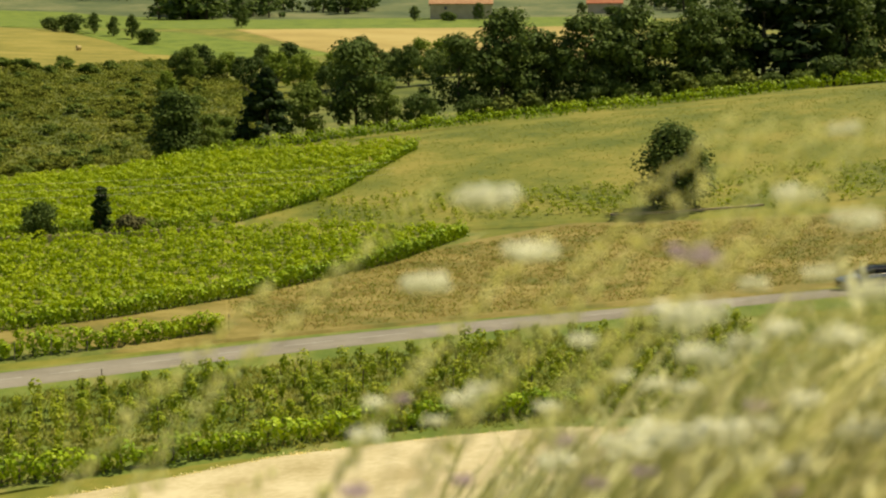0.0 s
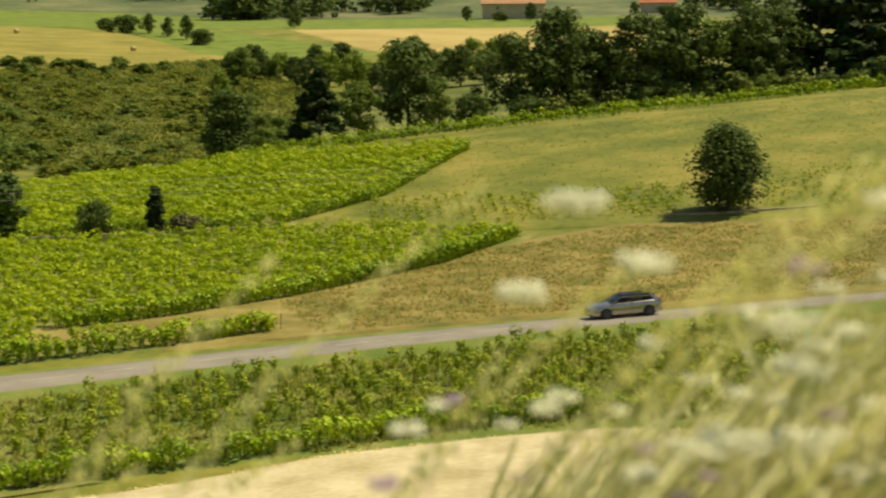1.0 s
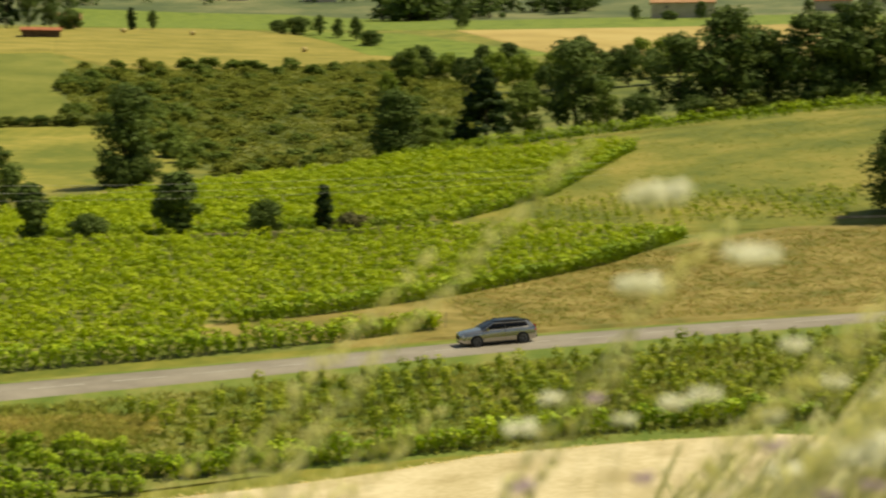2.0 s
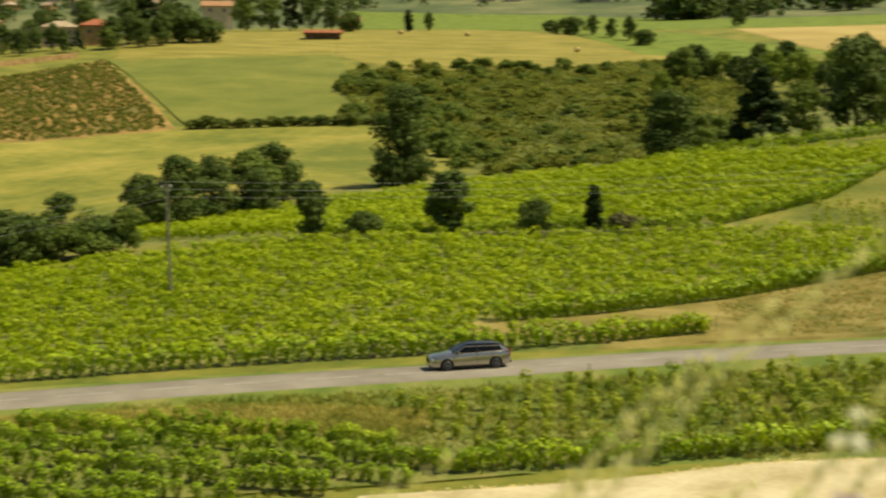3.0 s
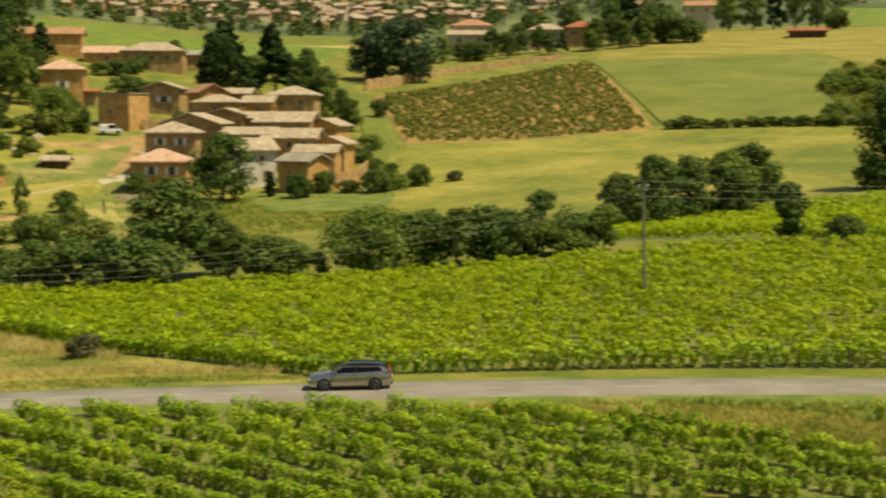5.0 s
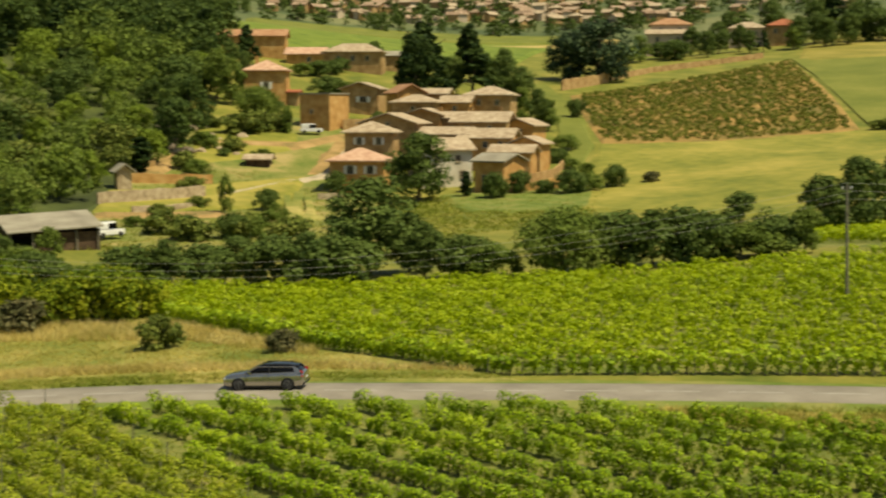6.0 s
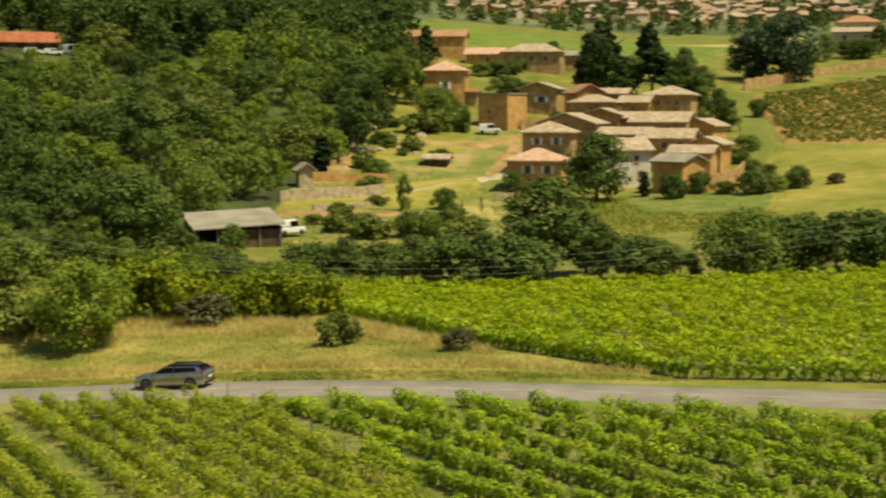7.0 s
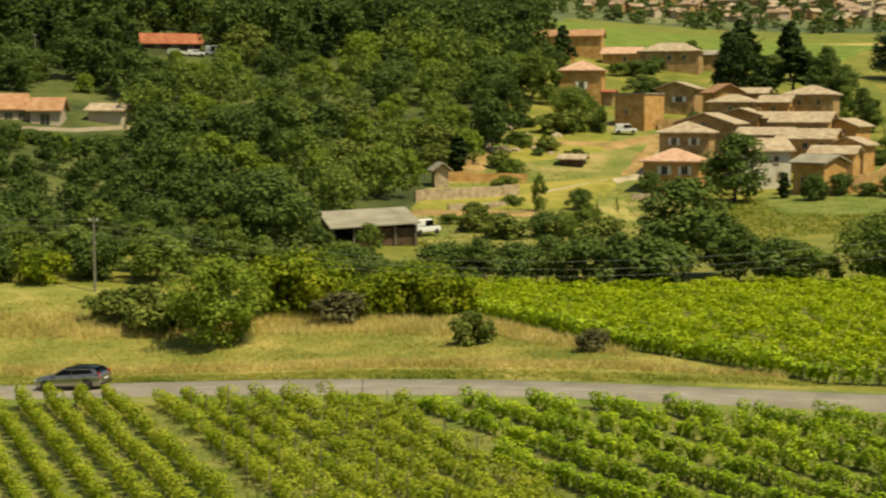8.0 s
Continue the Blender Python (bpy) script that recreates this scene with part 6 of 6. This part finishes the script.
BODY = ((2.385, 0.36, 0.60, 0.55), (2.34, 0.25, 0.70, 0.74), (2.2, 0.2, 0.79, 0.84), (1.9, 0.19, 0.86, 0.90), (1.4, 0.19, 0.92, 0.92), (1.0, 0.19, 0.985, 0.925), (0.4, 0.19, 1.015, 0.925), (-0.6, 0.19, 1.03, 0.925), (-1.4, 0.19, 1.05, 0.92), (-1.95, 0.21, 1.06, 0.90), (-2.25, 0.26, 1.03, 0.86), (-2.36, 0.32, 0.94, 0.80), (-2.385, 0.42, 0.80, 0.72))
CABIN = ((1.08, 0.97, 0.985, 0.80), (0.7, 0.95, 1.17, 0.74), (0.3, 0.95, 1.36, 0.68), (0.0, 0.95, 1.42, 0.665), (-0.7, 0.95, 1.435, 0.66), (-1.4, 0.95, 1.40, 0.645), (-1.8, 0.95, 1.345, 0.63), (-2.0, 0.95, 1.22, 0.67), (-2.28, 0.95, 1.02, 0.76))
car = thing("estate_car", Matrix(), "silver-grey estate car driving along the country road", "car")
body = part("body", loft(BODY, body_section), M_CARPAINT, car, "silver-grey metallic painted body")
part("cabin_glass", loft(CABIN, cabin_section), M_CARGLASS, car, "dark tinted windows")


def roof_skin():
    bm = bmesh.new()
    rows = []
    for x, belt, top, w in ((0.28, 0, 1.355, 0.69), (0.0, 0, 1.425, 0.675), (-0.7, 0, 1.44, 0.67), (-1.4, 0, 1.405, 0.655), (-1.82, 0, 1.35, 0.645), (-2.02, 0, 1.32, 0.6)):
        pts = [(w + 0.015, top - 0.065), (w * 0.86, top), (w * 0.4, top + 0.012), (-w * 0.4, top + 0.012), (-w * 0.86, top), (-w - 0.015, top - 0.065)]
        rows.append([bm.verts.new((x, y, z)) for y, z in pts])
    for a, b in zip(rows, rows[1:]):
        for i in range(5):
            bm.faces.new((a[i], a[i + 1], b[i + 1], b[i]))
    bmesh.ops.recalc_face_normals(bm, faces=bm.faces[:])
    bmesh.ops.solidify(bm, geom=bm.faces[:], thickness=-0.02)
    for f in bm.faces:
        f.smooth = True
    return bm


part("roof", roof_skin(), M_CARGLASS, car, "dark glass roof")
for s, side in ((-1, "l"), (1, "r")):
    part("roof_rail", rod(bmesh.new(), (-1.7, s * 0.6, 1.43), (0.05, s * 0.62, 1.455), 0.022, 0.022, 6), M_BLACK, car, "black roof rail")
    part("front_pillar", rod(bmesh.new(), (1.02, s * 0.83, 0.98), (0.24, s * 0.70, 1.37), 0.035, 0.035, 6), M_CARPAINT, car)
    bm = bmesh.new()
    pts = [(-1.9, 0.86, 0.99), (-2.26, 0.83, 1.0), (-2.04, 0.71, 1.24), (-1.84, 0.665, 1.33), (-1.7, 0.67, 1.34)]
    a = [bm.verts.new((x, s * (y + 0.012), z)) for x, y, z in pts]
    b = [bm.verts.new((x, s * (y - 0.03), z)) for x, y, z in pts]
    bm.faces.new(a)
    bm.faces.new(b[::-1])
    for i in range(5):
        j = (i + 1) % 5
        bm.faces.new((a[j], a[i], b[i], b[j]))
    bmesh.ops.recalc_face_normals(bm, faces=bm.faces[:])
    part("rear_pillar", bm, M_CARPAINT, car)
    part("cant_rail", rod(bmesh.new(), (0.22, s * 0.70, 1.345), (-1.84, s * 0.665, 1.315), 0.032, 0.034, 8), M_CARPAINT, car, "silver roof edge")
    part("window_post", rod(bmesh.new(), (-0.35, s * 0.868, 0.98), (-0.42, s * 0.675, 1.38), 0.035, 0.03, 6), M_BLACK, car)
    mirror = part("door_mirror", box(bmesh.new(), 0.62, s * 0.9 if s > 0 else -1.06, 0.98, 0.82, 1.06 if s > 0 else -0.9, 1.11, 0.04), M_CARPAINT, car)
    part("headlamp", box(bmesh.new(), 2.1, min(s * 0.6, s * 0.83), 0.62, 2.32, max(s * 0.6, s * 0.83), 0.74, 0.03), M_HEAD, car, "clear headlamp")
    tail = part("tail_lamp", box(bmesh.new(), -2.37, min(s * 0.62, s * 0.875), 0.76, -2.2, max(s * 0.62, s * 0.875), 0.86, 0.03), M_TAIL, car, "red tail lamp")
    part("lamp_column", box(bmesh.new(), -2.34, min(s * 0.70, s * 0.80), 0.84, -2.14, max(s * 0.70, s * 0.80), 1.12, 0.03), M_TAIL, tail)
    part("sill", box(bmesh.new(), -1.0, min(s * 0.86, s * 0.94), 0.17, 1.05, max(s * 0.86, s * 0.94), 0.27, 0.02), M_BLACK, car, "dark lower sill")
    for x in (-0.2, -1.15):
        part("door_handle", box(bmesh.new(), x - 0.1, min(s * 0.91, s * 0.945), 0.86, x + 0.1, max(s * 0.91, s * 0.945), 0.89, 0.008), M_CARPAINT, body)
    for x in (0.98, -0.38, -1.28):
        part("door_gap", box(bmesh.new(), x - 0.006, min(s * 0.9, s * 0.931), 0.3, x + 0.006, max(s * 0.9, s * 0.931), 0.94), M_BLACK, body)
part("grille", box(bmesh.new(), 2.33, -0.42, 0.42, 2.4, 0.42, 0.64, 0.02), M_BLACK, car, "black front grille")
part("lower_grille", box(bmesh.new(), 2.3, -0.6, 0.22, 2.37, 0.6, 0.32, 0.02), M_BLACK, car)
part("rear_bumper", box(bmesh.new(), -2.42, -0.78, 0.3, -2.28, 0.78, 0.46, 0.04), M_BLACK, car, "dark rear bumper")
part("plate_bar", box(bmesh.new(), -2.41, -0.26, 0.62, -2.38, 0.26, 0.72, 0.005), M_WHITEPAINT, car, "plain pale number plate")
wheels = []
for x in (1.42, -1.45):
    for s in (-1, 1):
        bm = rod(bmesh.new(), (x, s * 0.80, 0.34), (x, s * 0.935, 0.34), 0.395, 0.395, 28)
        part("wheel_arch", bm, M_BLACK, car, "dark wheel arch")
        hub = new("wheel")
        hub.parent = car
        hub.location = (x, s * 0.86, 0.335)
        bm = bmesh.new()
        rod(bm, (0, -0.11, 0), (0, 0.11, 0), 0.335, 0.335, 28)
        bmesh.ops.bevel(bm, geom=[e for e in bm.edges if abs(e.verts[0].co.y - e.verts[1].co.y) < 0.01], offset=0.03, segments=2, affect="EDGES")
        part("tyre", bm, M_TYRE, hub)
        bm = bmesh.new()
        rod(bm, (0, s * 0.105, 0), (0, s * 0.118, 0), 0.07, 0.06, 14)
        for i in range(5):
            a = math.tau * i / 5
            rod(bm, (0.05 * math.cos(a), s * 0.114, 0.05 * math.sin(a)), (0.235 * math.cos(a), s * 0.114, 0.235 * math.sin(a)), 0.038, 0.028, 6)
        for i in range(20):
            a, b = math.tau * i / 20, math.tau * (i + 1) / 20
            rod(bm, (0.235 * math.cos(a), s * 0.112, 0.235 * math.sin(a)), (0.235 * math.cos(b), s * 0.112, 0.235 * math.sin(b)), 0.022, 0.022, 5)
        part("rim", bm, M_ALLOY, hub, "five-spoke alloy rim")
        wheels.append((hub, x, s * 0.86))


# ---- grass ----
def tufts(name, outline, count, tall, wide, mat, label, seed, blades=4, lean=0.7):
    """Tufts of pointed blades strewn over an outline of (bearing, distance)."""
    rng = np.random.default_rng(seed)
    poly = [xy(*p) for p in outline]
    lo, hi = np.min(poly, 0), np.max(poly, 0)
    spots = []
    while len(spots) < count:
        p = lo + (hi - lo) * rng.random(2)
        if in_poly(p, poly):
            spots.append(p)
    base = np.repeat(np.array([(p[0], p[1], ground_z(p[0], p[1]) - 0.02) for p in spots]), blades, 0)
    n = len(base)
    base[:, :2] += rng.normal(0, wide * 0.7, (n, 2))
    th = rng.uniform(0, math.tau, n)
    half = np.stack([np.cos(th), np.sin(th), np.zeros(n)], 1) * (wide * rng.uniform(0.25, 0.6, n))[:, None]
    tip = base + np.stack([rng.normal(0, lean, n) * tall, rng.normal(0, lean, n) * tall, tall * rng.uniform(0.5, 1.2, n)], 1)
    co = np.stack([base - half, base + half, tip], 1).reshape(-1, 3).astype(np.float32)
    me = bpy.data.meshes.new(name)
    me.vertices.add(3 * n)
    me.vertices.foreach_set("co", co.reshape(-1))
    me.loops.add(3 * n)
    me.loops.foreach_set("vertex_index", np.arange(3 * n, dtype=np.int32))
    me.polygons.add(n)
    me.polygons.foreach_set("loop_start", np.arange(0, 3 * n, 3, dtype=np.int32))
    me.materials.append(mat)
    me.update(calc_edges=True)
    tagged(new(name, me), label, "grass", kind="stuff")


tufts("dry_grass", [(-24, 110), (-16, 104), (-5, 96), (3, 92), (7, 90.5), (8.5, 100), (1.5, 114), (-5, 123), (-16, 124), (-24, 128)], 6000, 0.24, 0.14, M_TUFT_BROWN, "tall dry brown meadow grass", 41)
tufts("meadow_grass", [(-24, 110), (-16, 104), (-5, 96), (3, 92), (7, 90.5), (8.5, 100), (1.5, 114), (-5, 123), (-16, 124), (-24, 128)], 7000, 0.25, 0.14, M_TUFT_GREEN, "green meadow grass", 42)
tufts("meadow_grass", [(-22, 136), (-12, 128), (0, 126), (8, 127), (1, 180), (-12, 195), (-22, 215)], 9000, 0.16, 0.2, M_TUFT_GREEN, "short green meadow grass on the slope", 43)
tufts("dry_grass", [(44, 85.2), (51, 88), (60, 92), (76, 106), (76, 128), (62, 122), (56, 112), (50.5, 95.5)], 5000, 0.3, 0.1, M_TUFT_YELLOW, "tall dry yellow roadside grass", 44)
tufts("dry_grass", [(50.4, 92.5), (56, 104), (62, 109), (72, 112), (78, 116), (78, 123), (62, 117), (56, 112), (50.8, 96)], 5000, 0.65, 0.09, M_TUFT_TALL, "tall pale straw below the shrubs", 53, lean=0.35)
tufts("dry_grass", [(44.5, 86.2), (51, 88.4), (60, 92.6), (78, 106), (78, 109), (60, 95.4), (51, 90.5), (44.5, 87)], 3200, 0.5, 0.09, M_TUFT_TALL, "band of pale straw along the road", 54, lean=0.35)
tufts("meadow_grass", [(43, 83.9), (51, 85.2), (60, 89), (78, 103.5), (78, 106), (60, 91.6), (51, 87.3), (43.6, 85.2)], 4500, 0.25, 0.1, M_TUFT_GREEN, "green grass along the road edge", 55)
tufts("meadow_grass", [(44, 84.5), (51, 85.6), (60, 89.6), (76, 103), (76, 130), (62, 124), (56, 112), (50.5, 95)], 9000, 0.22, 0.14, M_TUFT_YELLOW, "yellow-green roadside grass", 45)
tufts("weeds", [(-12, 69), (0, 66), (12, 64.5), (20, 63.5), (30, 72), (40, 76.5), (30, 77.5), (12, 81), (0, 85), (-12, 92)], 9000, 0.35, 0.16, M_TUFT_GREEN, "rank green weeds below the road", 46)
tufts("weeds", [(20, 62), (30, 60), (53, 60), (66, 62), (70, 85), (60, 81), (40, 76.5), (25, 73)], 7000, 0.16, 0.2, M_TUFT_GREEN, "low weeds between the vine rows", 47)
tufts("dry_grass", [(-20, 50), (0, 50), (10, 52), (22, 55), (20, 61), (6, 64.5), (-4, 66.5), (-20, 67)], 6000, 0.08, 0.14, M_STRAW, "pale stubble on the cut field", 48)
tufts("meadow_grass", [(40, 205), (35, 192), (31, 194), (25, 205), (19, 234), (21.5, 298), (29.9, 304), (35, 289), (39.4, 283)], 7000, 0.2, 0.35, M_TUFT_GREEN, "dry pasture grass", 49)
tufts("meadow_grass", [(62, 170), (55, 165), (48, 165), (40, 190), (39, 235), (49, 225), (53, 250), (56, 250), (60, 215)], 7000, 0.35, 0.3, M_TUFT_GREEN, "rough grass below the village", 50)
tufts("scrub_grass", [(8, 222), (11.5, 224), (18.3, 234), (21.6, 300), (21, 396), (16, 398), (10.5, 424), (6, 300)], 6000, 0.5, 0.6, M_SCRUBLEAF, "rough olive scrub growth", 51)


tufts("dry_grass", [(35, 73.6), (28, 71.4), (20.5, 68.5), (19.5, 74), (28, 76), (37, 76.3)], 2500, 0.35, 0.14, M_TUFT_YELLOW, "dry yellow grass beside the vines", 52)


# ---- tall grass and flowers by the lens ----
def blade_strip(bm, x, y, z, tall, bend, turn, width):
    """A curved grass stem, bent to its side and drooping at its tip."""
    last = None
    c, s = math.cos(turn), math.sin(turn)
    for i in range(6):
        u = i / 5
        off = bend * u * u
        w = width * (1 - 0.75 * u)
        px, py, pz = x + c * off, y + s * off, z + tall * u * (1 - 0.12 * abs(bend) * u)
        a, b = bm.verts.new((px + (c - s) * w, py + (c + s) * w, pz)), bm.verts.new((px - (c - s) * w, py - (c + s) * w, pz))
        if last:
            bm.faces.new((last[0], last[1], b, a))
        last = (a, b)
    return Vector((px, py, pz))


def near_grass(name, count, azs, rs, tall, mat, label, seed, width=0.003, head=0.0):
    rng = random.Random(seed)
    bm = bmesh.new()
    for i in range(count):
        az = azs[0] + (azs[1] - azs[0]) * rng.random() ** 1.6
        r = rng.uniform(*rs)
        p = at(az, r)
        t = tall * rng.uniform(0.55, 1.15)
        tip = blade_strip(bm, p.x, p.y, p.z - 0.03, t, rng.uniform(0.3, 1.1) * t, rng.uniform(-0.9, 0.9), width * rng.uniform(0.7, 1.8))
        if head and rng.random() < head:
            for k in range(7):
                q = tip + Vector((0.012 * k * 0.6, 0.0, -0.014 * k))
                blade_strip(bm, q.x, q.y, q.z, 0.035, rng.uniform(0.01, 0.03), rng.uniform(0, 6.3), 0.004)
    tagged(part(name, bm, mat, None), label, "grass", kind="stuff")


near_grass("tall_grass", 3000, (-32, 4), (2.0, 8.0), 0.68, M_BLADE, "dense green wild grass on the bank", 61, 0.007)
near_grass("tall_grass", 420, (-32, -7), (1.9, 3.2), 0.86, M_BLADE, "rank green grass on the shoulder of the bank", 64, 0.006)
near_grass("tall_grass", 1300, (-32, 7), (1.9, 8.0), 0.66, M_STEM, "dry seeding wild grass on the bank", 62, 0.005, 0.6)
near_grass("tall_grass", 36, (2, 27), (2.2, 5.0), 0.75, M_STEM, "sparse tall dry grass stems", 63, 0.003, 0.8)
SWAYING = []


def placed_stem(az, el, r, bend):
    """Foot, height and bend of a stem whose tip stands at a bearing and height angle seen from the lens."""
    foot_az = az + math.degrees(bend / r)
    p = at(foot_az, r)
    return p, r * math.tan(radians(el)) + EYE - p.z + 0.03, foot_az


def tall_stem(az, el, r, bend):
    p, tall, foot = placed_stem(az, el, r, bend)
    ob = thing("grass_stem", pose(p.x, p.y, p.z - 0.03, 0, 0, foot), "tall pale seeding grass stem leaning in wind", "grass", "swaying grass stems")
    bm = bmesh.new()
    blade_strip(bm, 0, 0, 0, tall, bend, 0.0, 0.006)
    part("stem", bm, M_STEM, ob)
    bm = bmesh.new()
    rng = random.Random(int(az * 10 + r * 100))
    for k in range(70):
        u = 1 - 0.0055 * k
        q = Vector((bend * u * u, 0, tall * u * (1 - 0.12 * bend * u)))
        q += Vector((rng.uniform(-1, 1), rng.uniform(-1, 1), rng.uniform(-1, 1))) * 0.011
        bmesh.ops.create_icosphere(bm, subdivisions=1, radius=rng.uniform(0.0035, 0.006), matrix=Matrix.Translation(q) @ Matrix.Diagonal((1, 1, 1.6, 1)))
    part("seed_head", bm, M_STEM, ob, "pale feathery seed head")
    SWAYING.append((ob, ob.matrix_basis.copy(), az))


def flower(az, el, r, size, mat, label):
    """A wild flower whose head stands at a bearing and height angle seen from the lens."""
    p, tall, foot = placed_stem(az, el, r, 0.12)
    ob = thing("wild_flower", pose(p.x, p.y, p.z - 0.03, 0, 0, foot), label, "flower", "wild flowers on the bank")
    bm = bmesh.new()
    tip = blade_strip(bm, 0, 0, 0, tall, 0.12, 0.0, 0.002)
    part("stem", bm, M_BLADE, ob)
    rng = random.Random(int(az * 31 + r * 77))
    bm = bmesh.new()
    size *= 1.3
    for k in range(54):
        a, d = rng.uniform(0, 6.3), size * math.sqrt(rng.random())
        q = tip + Vector((math.cos(a) * d, math.sin(a) * d, d * 0.1 + rng.uniform(-0.25, 0.3) * size))
        bmesh.ops.create_icosphere(bm, subdivisions=1, radius=size * rng.uniform(0.13, 0.22), matrix=Matrix.Translation(q) @ Matrix.Diagonal((1, 1, 0.6, 1)))
    part("flower_head", bm, mat, ob)
    SWAYING.append((ob, ob.matrix_basis.copy(), az))


# bearing and height of the tip, distance, bend
for az, el, r, bend in ((7.1, -2.9, 1.35, 0.5), (-0.4, 1.9, 1.3, 0.58), (-4.8, -2.1, 1.4, 0.46), (-15.6, 3.0, 1.25, 0.55), (-17.5, 1.5, 1.2, 0.46), (-14.3, 1.9, 1.3, 0.5), (-19.0, 2.0, 1.3, 0.5),
                        (4.0, -10.3, 1.4, 0.85), (12.3, -10.8, 1.45, 0.5), (13.1, -12.1, 1.5, 0.5), (18.3, -11.4, 1.5, 0.5), (20.6, -12.8, 1.55, 0.45), (0.2, -8.3, 1.6, 0.3), (-16.4, -1.0, 1.35, 0.55), (7.6, -12.0, 1.5, 0.6)):
    tall_stem(az, el, r * 1.5, bend * 1.5)
for az, el, r, size in ((-1.5, -3.1, 2.0, 0.036), (-4.3, -5.4, 2.0, 0.03), (0.1, -6.6, 2.1, 0.03), (-15.0, -3.1, 2.1, 0.026), (-16.7, -4.0, 2.0, 0.026), (-15.9, -0.4, 2.3, 0.018), (-15.1, -6.0, 2.2, 0.02), (3.1, -11.2, 2.4, 0.018), (-1.1, -11.3, 2.4, 0.02), (-2.1, -10.9, 2.5, 0.022), (-4.6, -11.6, 2.5, 0.018),
                        (-5.8, -8.8, 2.4, 0.018), (-7.3, -10.2, 2.3, 0.016), (-8.9, -10.6, 2.4, 0.018), (-10.4, -10.8, 2.5, 0.02), (-11.6, -9.6, 2.0, 0.03), (-10.9, -8.0, 1.9, 0.036), (-12.4, -8.9, 2.2, 0.024), (-13.6, -8.2, 2.3, 0.022), (-14.7, -11.0, 2.3, 0.025), (-16.2, -8.6, 2.2, 0.03), (-13.2, -12.2, 2.3, 0.03), (-11.8, -12.5, 2.2, 0.036),
                        (-9.3, -12.6, 2.1, 0.04), (-7.6, -13.0, 2.2, 0.034), (-16.8, -12.0, 2.2, 0.03), (-14.0, -13.6, 2.2, 0.03), (-5.2, -13.8, 2.3, 0.026), (-17.6, -6.8, 2.1, 0.03), (-12.9, -6.6, 2.4, 0.02), (-18.2, -10.0, 2.2, 0.03), (4.0, -12.3, 2.3, 0.022), (0.4, -12.0, 2.5, 0.016)):
    flower(az, el, r, size, M_PETAL, "creamy white wild flower head on thin stem")
for az, el, r, size in ((-10.9, -5.4, 2.2, 0.024), (-11.8, -5.7, 2.1, 0.018), (1.8, -11.1, 2.4, 0.014), (4.4, -14.5, 2.2, 0.018), (-0.5, -14.2, 2.3, 0.014), (-4.9, -12.8, 2.4, 0.018), (-6.7, -14.6, 2.2, 0.016), (-14.4, -14.8, 2.2, 0.018), (-13.1, -11.4, 2.3, 0.014), (-8.4, -14.0, 2.3, 0.016)):
    flower(az, el, r, size, M_LILAC, "pale lilac wild flower head on thin stem")


# ---- what moves ----
CAR_BEARING = ((0, -16.6), (1, -5.1), (2.5, 12.3), (3.5, 24.2), (4.5, 36.0), (6.5, 58.1), (7, 63.3), (8, 72.5))


def car_pose(t):
    a = smooth_table([p[0] for p in CAR_BEARING], [p[1] for p in CAR_BEARING], t)
    p, q = at(a, road_r(a) + 0.9), at(a + 0.6, road_r(a + 0.6) + 0.9)
    p.z = EYE + land(a, road_r(a)) + 0.125
    q.z = EYE + land(a + 0.6, road_r(a + 0.6)) + 0.125
    x = (q - p).normalized()
    y = Vector((0, 0, 1)).cross(x).normalized()
    z = x.cross(y)
    return Matrix.Translation(p) @ Matrix((x, y, z)).transposed().to_4x4()


def motions():
    walk(car, [(0.25 * i, car_pose(0.25 * i)) for i in range(33)])
    for hub, x, y in wheels:
        walk(hub, [(i / 30, pose(x, y, 0.335, 0, 85 * i, 0)) for i in range(241)])
    for k, (ob, m, az) in enumerate(SWAYING):
        walk(ob, [(0.5 * i, m @ pose(0, 0, 0, 1.2 * math.sin(1.7 * i + k), 2.6 * math.sin(1.1 * i + 0.13 * az) + 1.2 * math.sin(2.3 * i + k), 0)) for i in range(17)])


motions()
